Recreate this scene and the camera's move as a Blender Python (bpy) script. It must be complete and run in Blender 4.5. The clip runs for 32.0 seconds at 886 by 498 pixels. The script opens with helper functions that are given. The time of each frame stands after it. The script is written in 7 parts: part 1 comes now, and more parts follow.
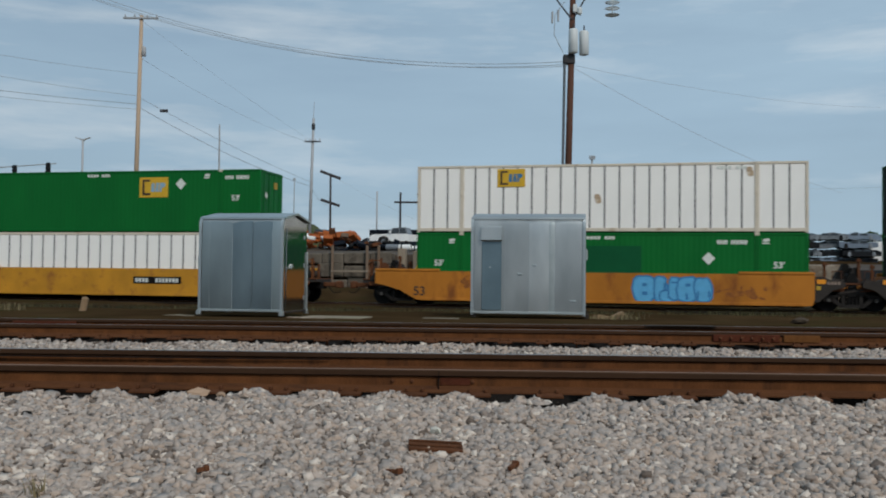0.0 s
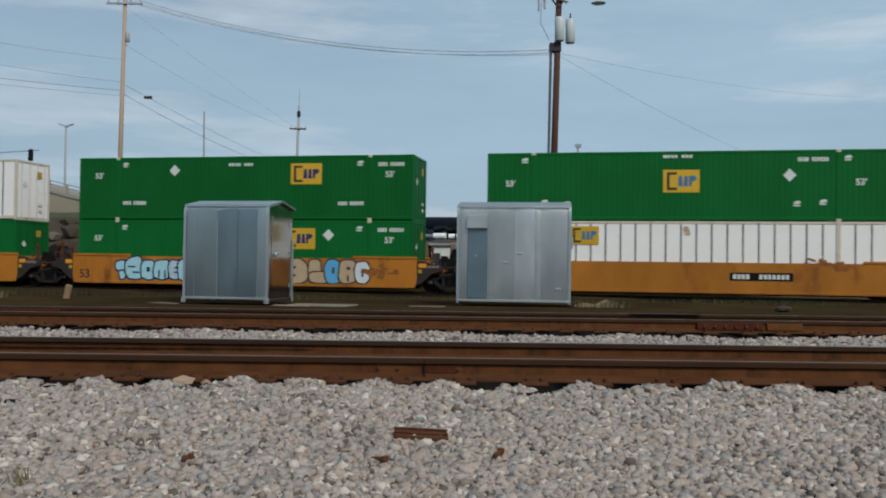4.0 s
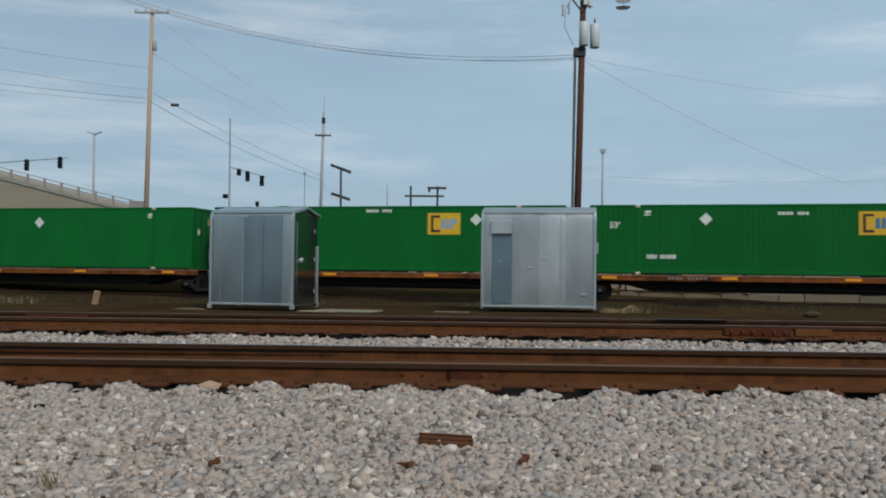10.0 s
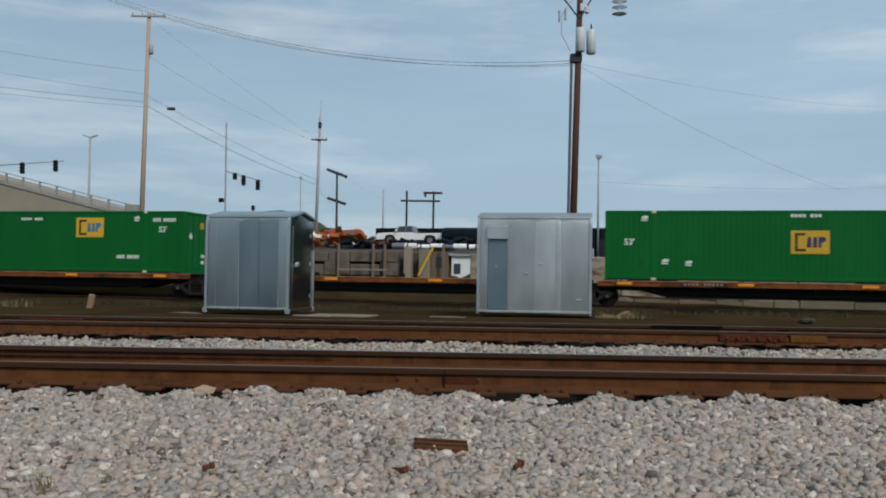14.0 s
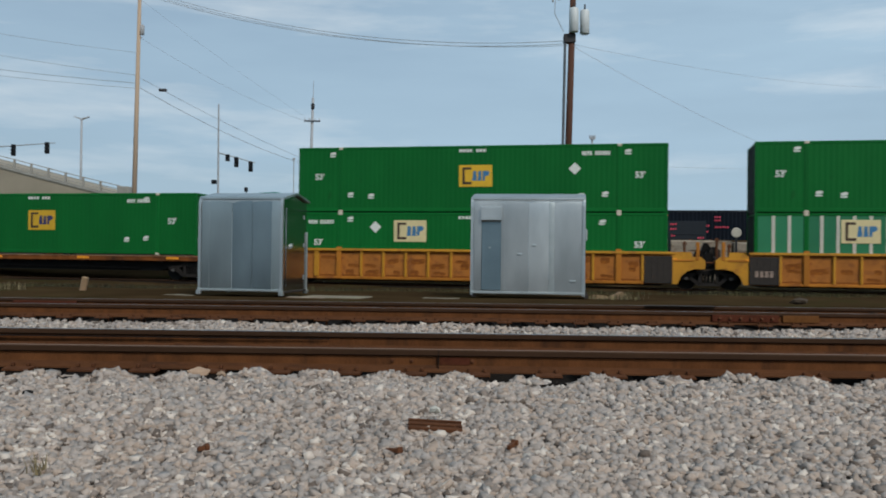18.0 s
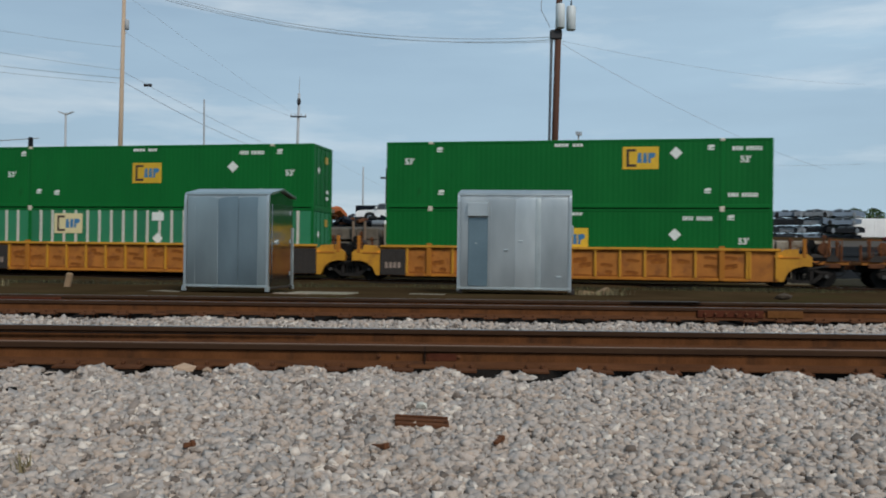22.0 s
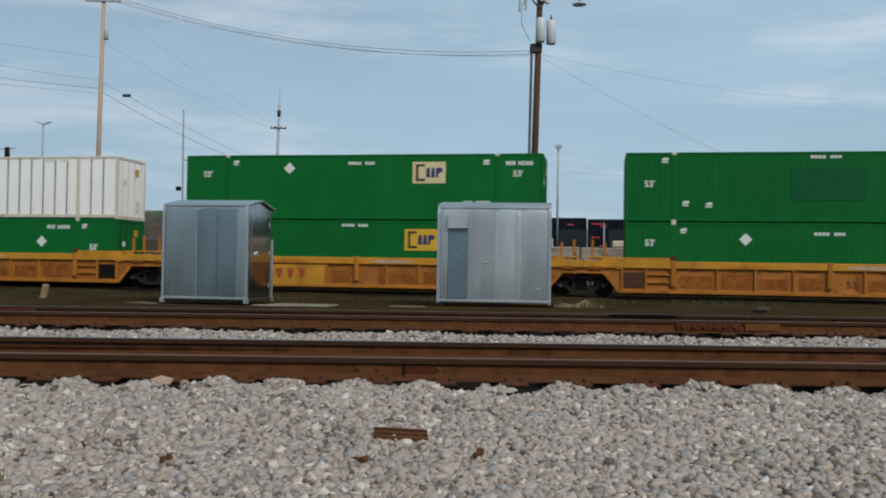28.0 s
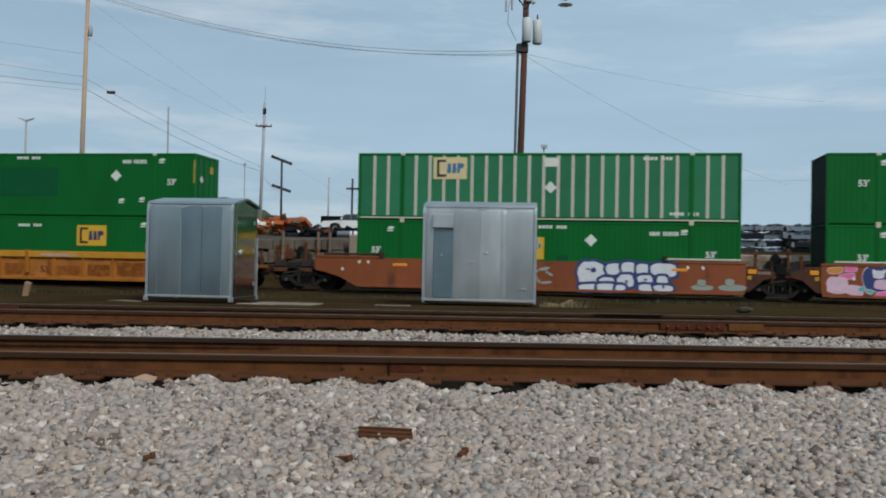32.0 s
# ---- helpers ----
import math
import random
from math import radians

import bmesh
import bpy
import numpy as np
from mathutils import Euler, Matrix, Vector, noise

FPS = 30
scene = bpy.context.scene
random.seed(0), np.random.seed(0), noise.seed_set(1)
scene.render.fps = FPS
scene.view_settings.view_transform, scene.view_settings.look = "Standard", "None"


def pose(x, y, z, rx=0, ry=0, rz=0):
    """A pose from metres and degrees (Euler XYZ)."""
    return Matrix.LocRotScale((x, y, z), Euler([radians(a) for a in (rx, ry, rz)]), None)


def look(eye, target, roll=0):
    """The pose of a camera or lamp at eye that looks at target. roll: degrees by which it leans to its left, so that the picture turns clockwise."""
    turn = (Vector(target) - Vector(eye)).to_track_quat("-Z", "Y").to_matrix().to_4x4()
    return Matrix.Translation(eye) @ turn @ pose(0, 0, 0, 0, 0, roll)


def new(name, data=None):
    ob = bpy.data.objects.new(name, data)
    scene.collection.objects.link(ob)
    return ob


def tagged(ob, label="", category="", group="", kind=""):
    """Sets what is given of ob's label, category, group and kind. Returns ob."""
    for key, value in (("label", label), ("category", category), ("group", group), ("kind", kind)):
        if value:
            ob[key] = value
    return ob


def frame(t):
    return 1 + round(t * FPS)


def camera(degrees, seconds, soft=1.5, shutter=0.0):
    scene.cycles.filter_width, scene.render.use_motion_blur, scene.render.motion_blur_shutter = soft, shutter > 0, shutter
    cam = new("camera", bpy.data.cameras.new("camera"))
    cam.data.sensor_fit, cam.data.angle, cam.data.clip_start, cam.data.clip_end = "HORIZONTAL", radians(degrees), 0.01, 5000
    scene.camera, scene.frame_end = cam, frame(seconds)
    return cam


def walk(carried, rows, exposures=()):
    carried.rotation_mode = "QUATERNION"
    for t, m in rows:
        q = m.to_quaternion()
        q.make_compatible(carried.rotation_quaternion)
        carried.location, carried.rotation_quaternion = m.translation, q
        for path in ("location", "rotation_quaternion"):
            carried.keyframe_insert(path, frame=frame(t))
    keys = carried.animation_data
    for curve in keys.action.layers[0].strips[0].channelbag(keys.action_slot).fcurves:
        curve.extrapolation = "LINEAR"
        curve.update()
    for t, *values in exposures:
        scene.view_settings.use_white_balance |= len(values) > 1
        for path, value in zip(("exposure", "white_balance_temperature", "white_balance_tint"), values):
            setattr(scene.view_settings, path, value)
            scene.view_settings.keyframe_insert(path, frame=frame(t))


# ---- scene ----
LENS, EYE = 52.0, 1.5
cam = camera(LENS, 32.0, soft=1.9, shutter=0.25)
# seconds, yaw, pitch, roll of a camera held by hand at one spot
HELD = [
    (0, -0.239, 1.794, -0.631), (0.5, -0.471, 1.610, -0.691), (1, -0.569, 1.426, -0.709), (1.5, -0.684, 1.451, -0.778), (2, -1.030, 1.408, -0.646),
    (2.5, -1.119, 1.345, -0.545), (3, -1.297, 1.292, -0.685), (3.5, -1.152, 1.161, -0.724), (5.5, -1.141, 0.955, -0.714), (6, -0.899, 1.071, -0.949),
    (6.5, -0.919, 1.029, -0.825), (7, -0.823, 1.071, -0.780), (7.5, -0.742, 1.065, -0.586), (8, -0.645, 1.132, -0.612), (8.5, -0.488, 1.349, -0.441),
    (9, -0.000, 1.600, -0.550), (9.5, 0.128, 1.548, -0.605), (10, 0.406, 1.388, -0.618), (10.5, 0.321, 1.256, -0.573), (11, -0.135, 1.057, -0.337),
    (11.5, -0.517, 0.947, -0.112), (12, -0.200, 1.093, -0.326), (12.5, 0.231, 1.306, -0.300), (13, 0.181, 1.481, -0.814),
    (13.5, 0.272, 1.570, -0.971), (14, 0.146, 1.703, -0.848), (14.5, -0.133, 1.798, -1.002), (16.5, -0.591, 1.224, -1.005),
    (17, -0.566, 0.917, -0.852), (17.5, -0.317, 0.626, -0.770), (18, -0.271, 0.535, -0.691), (18.5, -0.189, 0.503, -0.548),
    (19, -0.338, 0.467, -0.505), (19.5, -0.432, 0.243, -0.441), (20, -0.612, 0.353, -0.593), (20.5, -0.671, 0.452, -0.762),
    (21, -0.656, 0.449, -0.681), (21.5, -0.787, 0.368, -0.659), (22, -1.122, 0.287, -0.681), (22.5, -1.793, 0.094, -1.034),
    (23, -2.191, 0.103, -1.280), (23.5, -2.491, 0.129, -1.340), (24, -2.673, 0.108, -1.166), (24.5, -3.166, 0.074, -1.188),
    (25, -3.466, 0.296, -1.072), (25.5, -3.175, 0.614, -1.145), (27.5, -2.369, 0.987, -0.809), (28, -2.376, 1.078, -0.862),
    (28.5, -2.579, 1.052, -1.014), (29, -2.622, 0.955, -1.054), (29.5, -2.308, 1.043, -0.911), (30, -2.570, 1.163, -0.953),
    (30.5, -2.535, 1.272, -0.990), (31, -2.998, 1.108, -1.012), (31.5, -3.164, 0.952, -1.065), (32, -3.295, 1.040, -1.090),
]
walk(cam, [(t, pose(0, 0, EYE, 0, 0, yaw) @ pose(0, 0, 0, 90 + pitch) @ pose(0, 0, 0, 0, 0, -roll)) for t, yaw, pitch, roll in HELD], exposures=[(0, -0.10), (3, -0.08), (6, -0.04), (14, -0.03), (20, 0.07), (23, 0.07), (25, 0.03), (28, 0.03), (32, 0.03)])

# ---- world, sun, exposure ----
SUN_EL, SUN_AZ = radians(42), radians(152)  # azimuth clockwise from +y
world = bpy.data.worlds.new("world")
scene.world = world
world.use_nodes = True
wn, wl = world.node_tree.nodes, world.node_tree.links
wn.clear()
sky = wn.new("ShaderNodeTexSky")
sky.sky_type, sky.sun_disc, sky.sun_elevation, sky.sun_rotation = "NISHITA", False, SUN_EL, SUN_AZ
sky.air_density, sky.dust_density, sky.ozone_density = 1.0, 1.6, 1.2
coord = wn.new("ShaderNodeTexCoord")
wmap = wn.new("ShaderNodeMapping")
wmap.inputs["Scale"].default_value = (1.6, 1.6, 9.0)
wmap.inputs["Rotation"].default_value = (0, radians(7), 0)
cloud = wn.new("ShaderNodeTexNoise")
cloud.inputs["Scale"].default_value, cloud.inputs["Detail"].default_value, cloud.inputs["Roughness"].default_value = 1.5, 8.0, 0.55
cramp = wn.new("ShaderNodeValToRGB")
cramp.color_ramp.elements[0].position, cramp.color_ramp.elements[1].position = 0.30, 0.72
cramp.color_ramp.elements[0].color, cramp.color_ramp.elements[1].color = (0.66, 0.66, 0.66, 1), (0.98, 0.98, 0.98, 1)
scale_sky = wn.new("ShaderNodeMix")
scale_sky.data_type, scale_sky.blend_type = "RGBA", "MULTIPLY"
scale_sky.inputs["Factor"].default_value = 1.0
scale_sky.inputs["B"].default_value = (0.070, 0.072, 0.075, 1)
wmix = wn.new("ShaderNodeMix")
wmix.data_type = "RGBA"
wmix.inputs["B"].default_value = (0.395, 0.55, 0.685, 1)
back = wn.new("ShaderNodeBackground")
back.inputs["Strength"].default_value = 1.0
wout = wn.new("ShaderNodeOutputWorld")
wl.new(coord.outputs["Generated"], wmap.inputs["Vector"])
wl.new(wmap.outputs["Vector"], cloud.inputs["Vector"])
wl.new(cloud.outputs["Fac"], cramp.inputs["Fac"])
wl.new(sky.outputs["Color"], scale_sky.inputs["A"])
wl.new(scale_sky.outputs["Result"], wmix.inputs["A"])
wl.new(cramp.outputs["Color"], wmix.inputs["Factor"])
wisp_map = wn.new("ShaderNodeMapping")
wisp_map.inputs["Scale"].default_value = (1.1, 1.1, 7.0)
wisp_map.inputs["Rotation"].default_value = (0, radians(-9), 0)
wisp_map.inputs["Location"].default_value = (2.3, 0.4, 0.2)
wisp = wn.new("ShaderNodeTexNoise")
wisp.inputs["Scale"].default_value, wisp.inputs["Detail"].default_value, wisp.inputs["Roughness"].default_value = 2.2, 9.0, 0.6
wramp = wn.new("ShaderNodeMapRange")
wramp.inputs["From Min"].default_value, wramp.inputs["From Max"].default_value = 0.50, 0.78
wramp.inputs["To Min"].default_value, wramp.inputs["To Max"].default_value = 0.0, 0.95
veil = wn.new("ShaderNodeMix")
veil.data_type = "RGBA"
veil.inputs["B"].default_value = (0.67, 0.75, 0.81, 1)
wl.new(coord.outputs["Generated"], wisp_map.inputs["Vector"])
wl.new(wisp_map.outputs["Vector"], wisp.inputs["Vector"])
wl.new(wisp.outputs["Fac"], wramp.inputs["Value"])
wl.new(wramp.outputs["Result"], veil.inputs["Factor"])
wl.new(wmix.outputs["Result"], veil.inputs["A"])
side = wn.new("ShaderNodeSeparateXYZ")
wl.new(coord.outputs["Generated"], side.inputs["Vector"])
toward = wn.new("ShaderNodeMapRange")
toward.inputs["From Min"].default_value, toward.inputs["From Max"].default_value = -0.6, 0.6
toward.inputs["To Min"].default_value, toward.inputs["To Max"].default_value = 0.91, 1.03
wl.new(side.outputs["X"], toward.inputs["Value"])
sunward = wn.new("ShaderNodeMix")
sunward.data_type, sunward.blend_type = "RGBA", "MULTIPLY"
sunward.inputs["Factor"].default_value = 1.0
wl.new(veil.outputs["Result"], sunward.inputs["A"])
wl.new(toward.outputs["Result"], sunward.inputs["B"])
wl.new(sunward.outputs["Result"], back.inputs["Color"])
wl.new(back.outputs["Background"], wout.inputs["Surface"])

sun_data = bpy.data.lights.new("sun", "SUN")
sun_data.energy, sun_data.angle, sun_data.color = 2.1, radians(12), (1.0, 0.95, 0.88)
sun = new("sun", sun_data)
sun_way = Vector((math.sin(SUN_AZ) * math.cos(SUN_EL), math.cos(SUN_AZ) * math.cos(SUN_EL), math.sin(SUN_EL)))
sun.matrix_world = look(sun_way * 60, (0, 0, 0))
scene.view_settings.exposure = 0.0


# ---- materials ----
def mat(name, colour, rough=0.6, metal=0.0, vary=0.12, scale=3.0, grain=40.0, bump=0.1, dirt=None, dirt_amount=0.0, dirt_scale=1.0, per="", stretch=(1, 1, 1), spec=0.3):
    """A surface with two scales of variation, stains of a second colour and fine relief. per: 'object' or 'island' varies the tone piece by piece."""
    m = bpy.data.materials.new(name)
    m.use_nodes = True
    n, l = m.node_tree.nodes, m.node_tree.links
    b = n["Principled BSDF"]
    b.inputs["Metallic"].default_value = metal
    b.inputs["Specular IOR Level"].default_value = spec
    tc = n.new("ShaderNodeTexCoord")
    mp = n.new("ShaderNodeMapping")
    mp.inputs["Scale"].default_value = stretch
    l.new(tc.outputs["Object"], mp.inputs["Vector"])
    big, fine = n.new("ShaderNodeTexNoise"), n.new("ShaderNodeTexNoise")
    for tex, sc, det in ((big, scale, 5.0), (fine, grain, 3.0)):
        tex.inputs["Scale"].default_value, tex.inputs["Detail"].default_value = sc, det
        l.new(mp.outputs["Vector"], tex.inputs["Vector"])
    both = n.new("ShaderNodeMath")
    both.operation = "MULTIPLY_ADD"
    both.inputs[1].default_value = 0.5
    l.new(fine.outputs["Fac"], both.inputs[0])
    l.new(big.outputs["Fac"], both.inputs[2])
    rng = n.new("ShaderNodeMapRange")
    rng.inputs["From Min"].default_value, rng.inputs["From Max"].default_value = 0.45, 1.05
    rng.inputs["To Min"].default_value, rng.inputs["To Max"].default_value = 1 - vary, 1 + vary
    l.new(both.outputs[0], rng.inputs["Value"])
    tone = n.new("ShaderNodeMix")
    tone.data_type, tone.blend_type = "RGBA", "MULTIPLY"
    tone.inputs["Factor"].default_value = 1.0
    tone.inputs["A"].default_value = (*colour, 1)
    l.new(rng.outputs["Result"], tone.inputs["B"])
    last = tone.outputs["Result"]
    if per:
        info = n.new("ShaderNodeObjectInfo" if per == "object" else "ShaderNodeNewGeometry")
        pr = n.new("ShaderNodeMapRange")
        pr.inputs["To Min"].default_value, pr.inputs["To Max"].default_value = (0.88, 1.12) if per == "object" else (0.45, 1.45)
        l.new(info.outputs["Random" if per == "object" else "Random Per Island"], pr.inputs["Value"])
        pm = n.new("ShaderNodeMix")
        pm.data_type, pm.blend_type = "RGBA", "MULTIPLY"
        pm.inputs["Factor"].default_value = 1.0
        l.new(last, pm.inputs["A"])
        l.new(pr.outputs["Result"], pm.inputs["B"])
        last = pm.outputs["Result"]
    if dirt:
        spot = n.new("ShaderNodeTexNoise")
        spot.inputs["Scale"].default_value, spot.inputs["Detail"].default_value = dirt_scale, 9.0
        spot.inputs["Roughness"].default_value = 0.65
        l.new(mp.outputs["Vector"], spot.inputs["Vector"])
        ramp = n.new("ShaderNodeMapRange")
        ramp.inputs["From Min"].default_value, ramp.inputs["From Max"].default_value = 0.72 - dirt_amount * 0.45, 0.86 - dirt_amount * 0.40
        l.new(spot.outputs["Fac"], ramp.inputs["Value"])
        dm = n.new("ShaderNodeMix")
        dm.data_type = "RGBA"
        dm.inputs["B"].default_value = (*dirt, 1)
        l.new(ramp.outputs["Result"], dm.inputs["Factor"])
        l.new(last, dm.inputs["A"])
        last = dm.outputs["Result"]
    l.new(last, b.inputs["Base Color"])
    rr = n.new("ShaderNodeMapRange")
    rr.inputs["To Min"].default_value, rr.inputs["To Max"].default_value = max(0.03, rough - 0.12), min(1, rough + min(0.12, rough))
    l.new(big.outputs["Fac"], rr.inputs["Value"])
    l.new(rr.outputs["Result"], b.inputs["Roughness"])
    if bump:
        bp = n.new("ShaderNodeBump")
        bp.inputs["Strength"].default_value, bp.inputs["Distance"].default_value = bump, 0.01
        l.new(fine.outputs["Fac"], bp.inputs["Height"])
        l.new(bp.outputs["Normal"], b.inputs["Normal"])
    return m


RUST = (0.10, 0.038, 0.016)
M = {
    "green_faded": mat("faded_green_paint", (0.026, 0.168, 0.078), 0.55, spec=0.18, vary=0.12, scale=0.9, grain=30, bump=0.02, per="object"),
    "green": mat("green_paint", (0.0035, 0.112, 0.0205), 0.48, spec=0.12, vary=0.12, scale=0.9, grain=30, bump=0.03, per="object", dirt=(0.007, 0.05, 0.012), dirt_amount=0.14, dirt_scale=1.1, stretch=(1, 1, 0.35)),
    "white": mat("white_paint", (0.86, 0.835, 0.785), 0.5, vary=0.06, scale=1.2, bump=0.03, dirt=(0.62, 0.54, 0.44), dirt_amount=0.20, dirt_scale=1.5, stretch=(1, 1, 0.25)),
    "post_grey": mat("grey_post", (0.17, 0.165, 0.16), 0.6, vary=0.1),
    "post_pale": mat("pale_post", (0.50, 0.47, 0.40), 0.6, vary=0.14, scale=5, dirt=(0.32, 0.25, 0.17), dirt_amount=0.2, dirt_scale=4),
    "cream": mat("stained_white_steel", (0.58, 0.51, 0.41), 0.6, vary=0.14, scale=2.0, dirt=(0.30, 0.19, 0.105), dirt_amount=0.36, dirt_scale=2.2),
    "yellow": mat("yellow_sign", (0.60, 0.36, 0.025), 0.5, vary=0.08, per="object"),
    "sign_blue": mat("blue_sign_ink", (0.045, 0.16, 0.30), 0.5, vary=0.05),
    "sign_dark": mat("dark_sign_ink", (0.05, 0.03, 0.02), 0.5, vary=0.05),
    "mark": mat("white_mark", (0.64, 0.66, 0.61), 0.6, vary=0.1, scale=8),
    "orange": mat("orange_car_paint", (0.37, 0.135, 0.016), 0.65, spec=0.2, vary=0.26, scale=0.8, per="object", dirt=(0.20, 0.064, 0.015), dirt_amount=0.42, dirt_scale=1.0, stretch=(1, 1, 0.5)),
    "car_yellow": mat("yellow_car_paint", (0.47, 0.215, 0.016), 0.6, vary=0.24, scale=1.0, dirt=(0.25, 0.090, 0.020), dirt_amount=0.40, dirt_scale=1.5),
    "panel": mat("weathered_orange_panel", (0.34, 0.120, 0.019), 0.75, vary=0.34, scale=1.5, per="object", dirt=(0.17, 0.055, 0.015), dirt_amount=0.44, dirt_scale=1.6),
    "brown_car": mat("brown_car_paint", (0.215, 0.060, 0.019), 0.65, vary=0.24, scale=0.8, dirt=(0.10, 0.034, 0.017), dirt_amount=0.38, dirt_scale=1.0, stretch=(1, 1, 0.5)),
    "black": mat("black_steel", (0.006, 0.0055, 0.005), 0.75, spec=0.15, vary=0.25, scale=4, dirt=(0.022, 0.015, 0.010), dirt_amount=0.18, dirt_scale=3),
    "rust": mat("rusty_steel", RUST, 0.85, spec=0.2, vary=0.3, scale=5, dirt=(0.06, 0.03, 0.02), dirt_amount=0.25, dirt_scale=3),
    "railrust": mat("rail_rust", (0.108, 0.042, 0.0155), 0.9, spec=0.08, vary=0.4, scale=3, grain=60, bump=0.2, stretch=(1.5, 1, 0.45), dirt=(0.044, 0.020, 0.0105), dirt_amount=0.44, dirt_scale=2.6),
    "railtop": mat("worn_rail_top", (0.20, 0.20, 0.21), 0.34, 0.9, vary=0.15, scale=4, stretch=(0.1, 1, 1)),
    "plate": mat("tie_plate_rust", (0.090, 0.037, 0.018), 0.9, spec=0.08, vary=0.3, scale=8, per="object", dirt=(0.045, 0.022, 0.013), dirt_amount=0.3, dirt_scale=9),
    "tie": mat("creosoted_timber", (0.008, 0.0055, 0.004), 0.9, spec=0.06, vary=0.3, scale=4, grain=50, bump=0.4, stretch=(1, 0.1, 1)),
    "stone": mat("ballast_stone", (0.40, 0.385, 0.365), 0.85, vary=0.15, scale=9, grain=70, bump=0.3, per="island"),
    "ground": mat("gravel_bed", (0.15, 0.125, 0.102), 0.95, vary=0.3, scale=6, grain=45, bump=0.6),
    "soil": mat("dirt", (0.045, 0.0285, 0.0140), 0.97, spec=0.0, vary=0.4, scale=0.6, grain=15, bump=0.4, dirt=(0.036, 0.033, 0.0125), dirt_amount=0.42, dirt_scale=0.35),
    "alu": mat("dull_aluminium", (0.44, 0.45, 0.44), 0.38, 0.9, vary=0.20, scale=1.3, grain=0.8, bump=0, stretch=(1.3, 1.3, 0.45), per="object"),
    "alu_old": mat("weathered_aluminium", (0.35, 0.39, 0.388), 0.34, 0.92, vary=0.18, scale=1.2, grain=0.8, bump=0, stretch=(1.2, 1.2, 0.4), per="object"),
    "alu_blued": mat("blued_aluminium", (0.25, 0.30, 0.315), 0.36, 0.92, vary=0.22, scale=1.2, grain=0.8, bump=0, stretch=(1.2, 1.2, 0.4), per="object"),
    "alu_clean": mat("clean_aluminium", (0.55, 0.55, 0.53), 0.36, 0.9, vary=0.22, scale=1.3, grain=0.8, bump=0, stretch=(1.3, 1.3, 0.45), per="object"),
    "alu_bright": mat("polished_aluminium", (0.36, 0.365, 0.36), 0.07, 0.97, vary=0.10, scale=2.5, bump=0, stretch=(1, 1, 0.4)),
    "alu_pale": mat("pale_aluminium", (0.46, 0.49, 0.48), 0.42, 0.8, vary=0.12, scale=3),
    "alu_trim": mat("trim_aluminium", (0.50, 0.53, 0.53), 0.38, 0.85, vary=0.12, scale=2, stretch=(1, 1, 0.3)),
    "concrete": mat("concrete", (0.30, 0.285, 0.255), 0.9, vary=0.15, scale=1.0, grain=30, bump=0.2, dirt=(0.20, 0.17, 0.13), dirt_amount=0.28, dirt_scale=0.9),
    "pole_tan": mat("tan_pole_wood", (0.42, 0.31, 0.22), 0.85, vary=0.12, scale=2, stretch=(3, 3, 0.1)),
    "pole_brown": mat("brown_pole_wood", (0.085, 0.036, 0.022), 0.85, vary=0.2, scale=2, stretch=(3, 3, 0.1)),
    "pole_grey": mat("grey_pole", (0.33, 0.34, 0.35), 0.6, vary=0.1),
    "pole_dark": mat("dark_pole", (0.04, 0.038, 0.04), 0.8, vary=0.2),
    "transformer": mat("transformer_grey", (0.55, 0.58, 0.58), 0.45, vary=0.06),
    "wire": mat("wire", (0.30, 0.33, 0.36), 0.6),
    "amber": mat("amber_reflector", (0.75, 0.28, 0.02), 0.35, vary=0.05),
}


def stone_material():
    """Crushed stone: grey, tan, bluish and dark pieces mixed, with fine grain."""
    m = M["stone"]
    n, l = m.node_tree.nodes, m.node_tree.links
    b = n["Principled BSDF"]
    geo, ramp, mix = n.new("ShaderNodeNewGeometry"), n.new("ShaderNodeValToRGB"), n.new("ShaderNodeMix")
    cr = ramp.color_ramp
    cr.interpolation = "CONSTANT"
    tones = [(0.0, (0.353, 0.292, 0.246)), (0.13, (0.401, 0.336, 0.288)), (0.26, (0.291, 0.256, 0.227)), (0.38, (0.387, 0.308, 0.25)), (0.5, (0.368, 0.317, 0.277)), (0.62, (0.224, 0.185, 0.157)), (0.71, (0.329, 0.291, 0.263)), (0.82, (0.334, 0.26, 0.205)), (0.88, (0.119, 0.092, 0.074)), (0.92, (0.544, 0.473, 0.406))]
    while len(cr.elements) < len(tones):
        cr.elements.new(0.5)
    for e, (p, c) in zip(cr.elements, tones):
        e.position, e.color = p, (*c, 1)
    mix.data_type, mix.blend_type = "RGBA", "MULTIPLY"
    mix.inputs["Factor"].default_value = 1.0
    tex, rng = n.new("ShaderNodeTexNoise"), n.new("ShaderNodeMapRange")
    tex.inputs["Scale"].default_value, tex.inputs["Detail"].default_value = 55.0, 5.0
    rng.inputs["To Min"].default_value, rng.inputs["To Max"].default_value = 0.75, 1.25
    tc = n.new("ShaderNodeTexCoord")
    l.new(tc.outputs["Object"], tex.inputs["Vector"])
    l.new(tex.outputs["Fac"], rng.inputs["Value"])
    l.new(geo.outputs["Random Per Island"], ramp.inputs["Fac"])
    l.new(ramp.outputs["Color"], mix.inputs["A"])
    l.new(rng.outputs["Result"], mix.inputs["B"])
    l.new(mix.outputs["Result"], b.inputs["Base Color"])


stone_material()
M["sandstone"] = mat("sandstone", (0.34, 0.235, 0.16), 0.85, vary=0.15, scale=6)


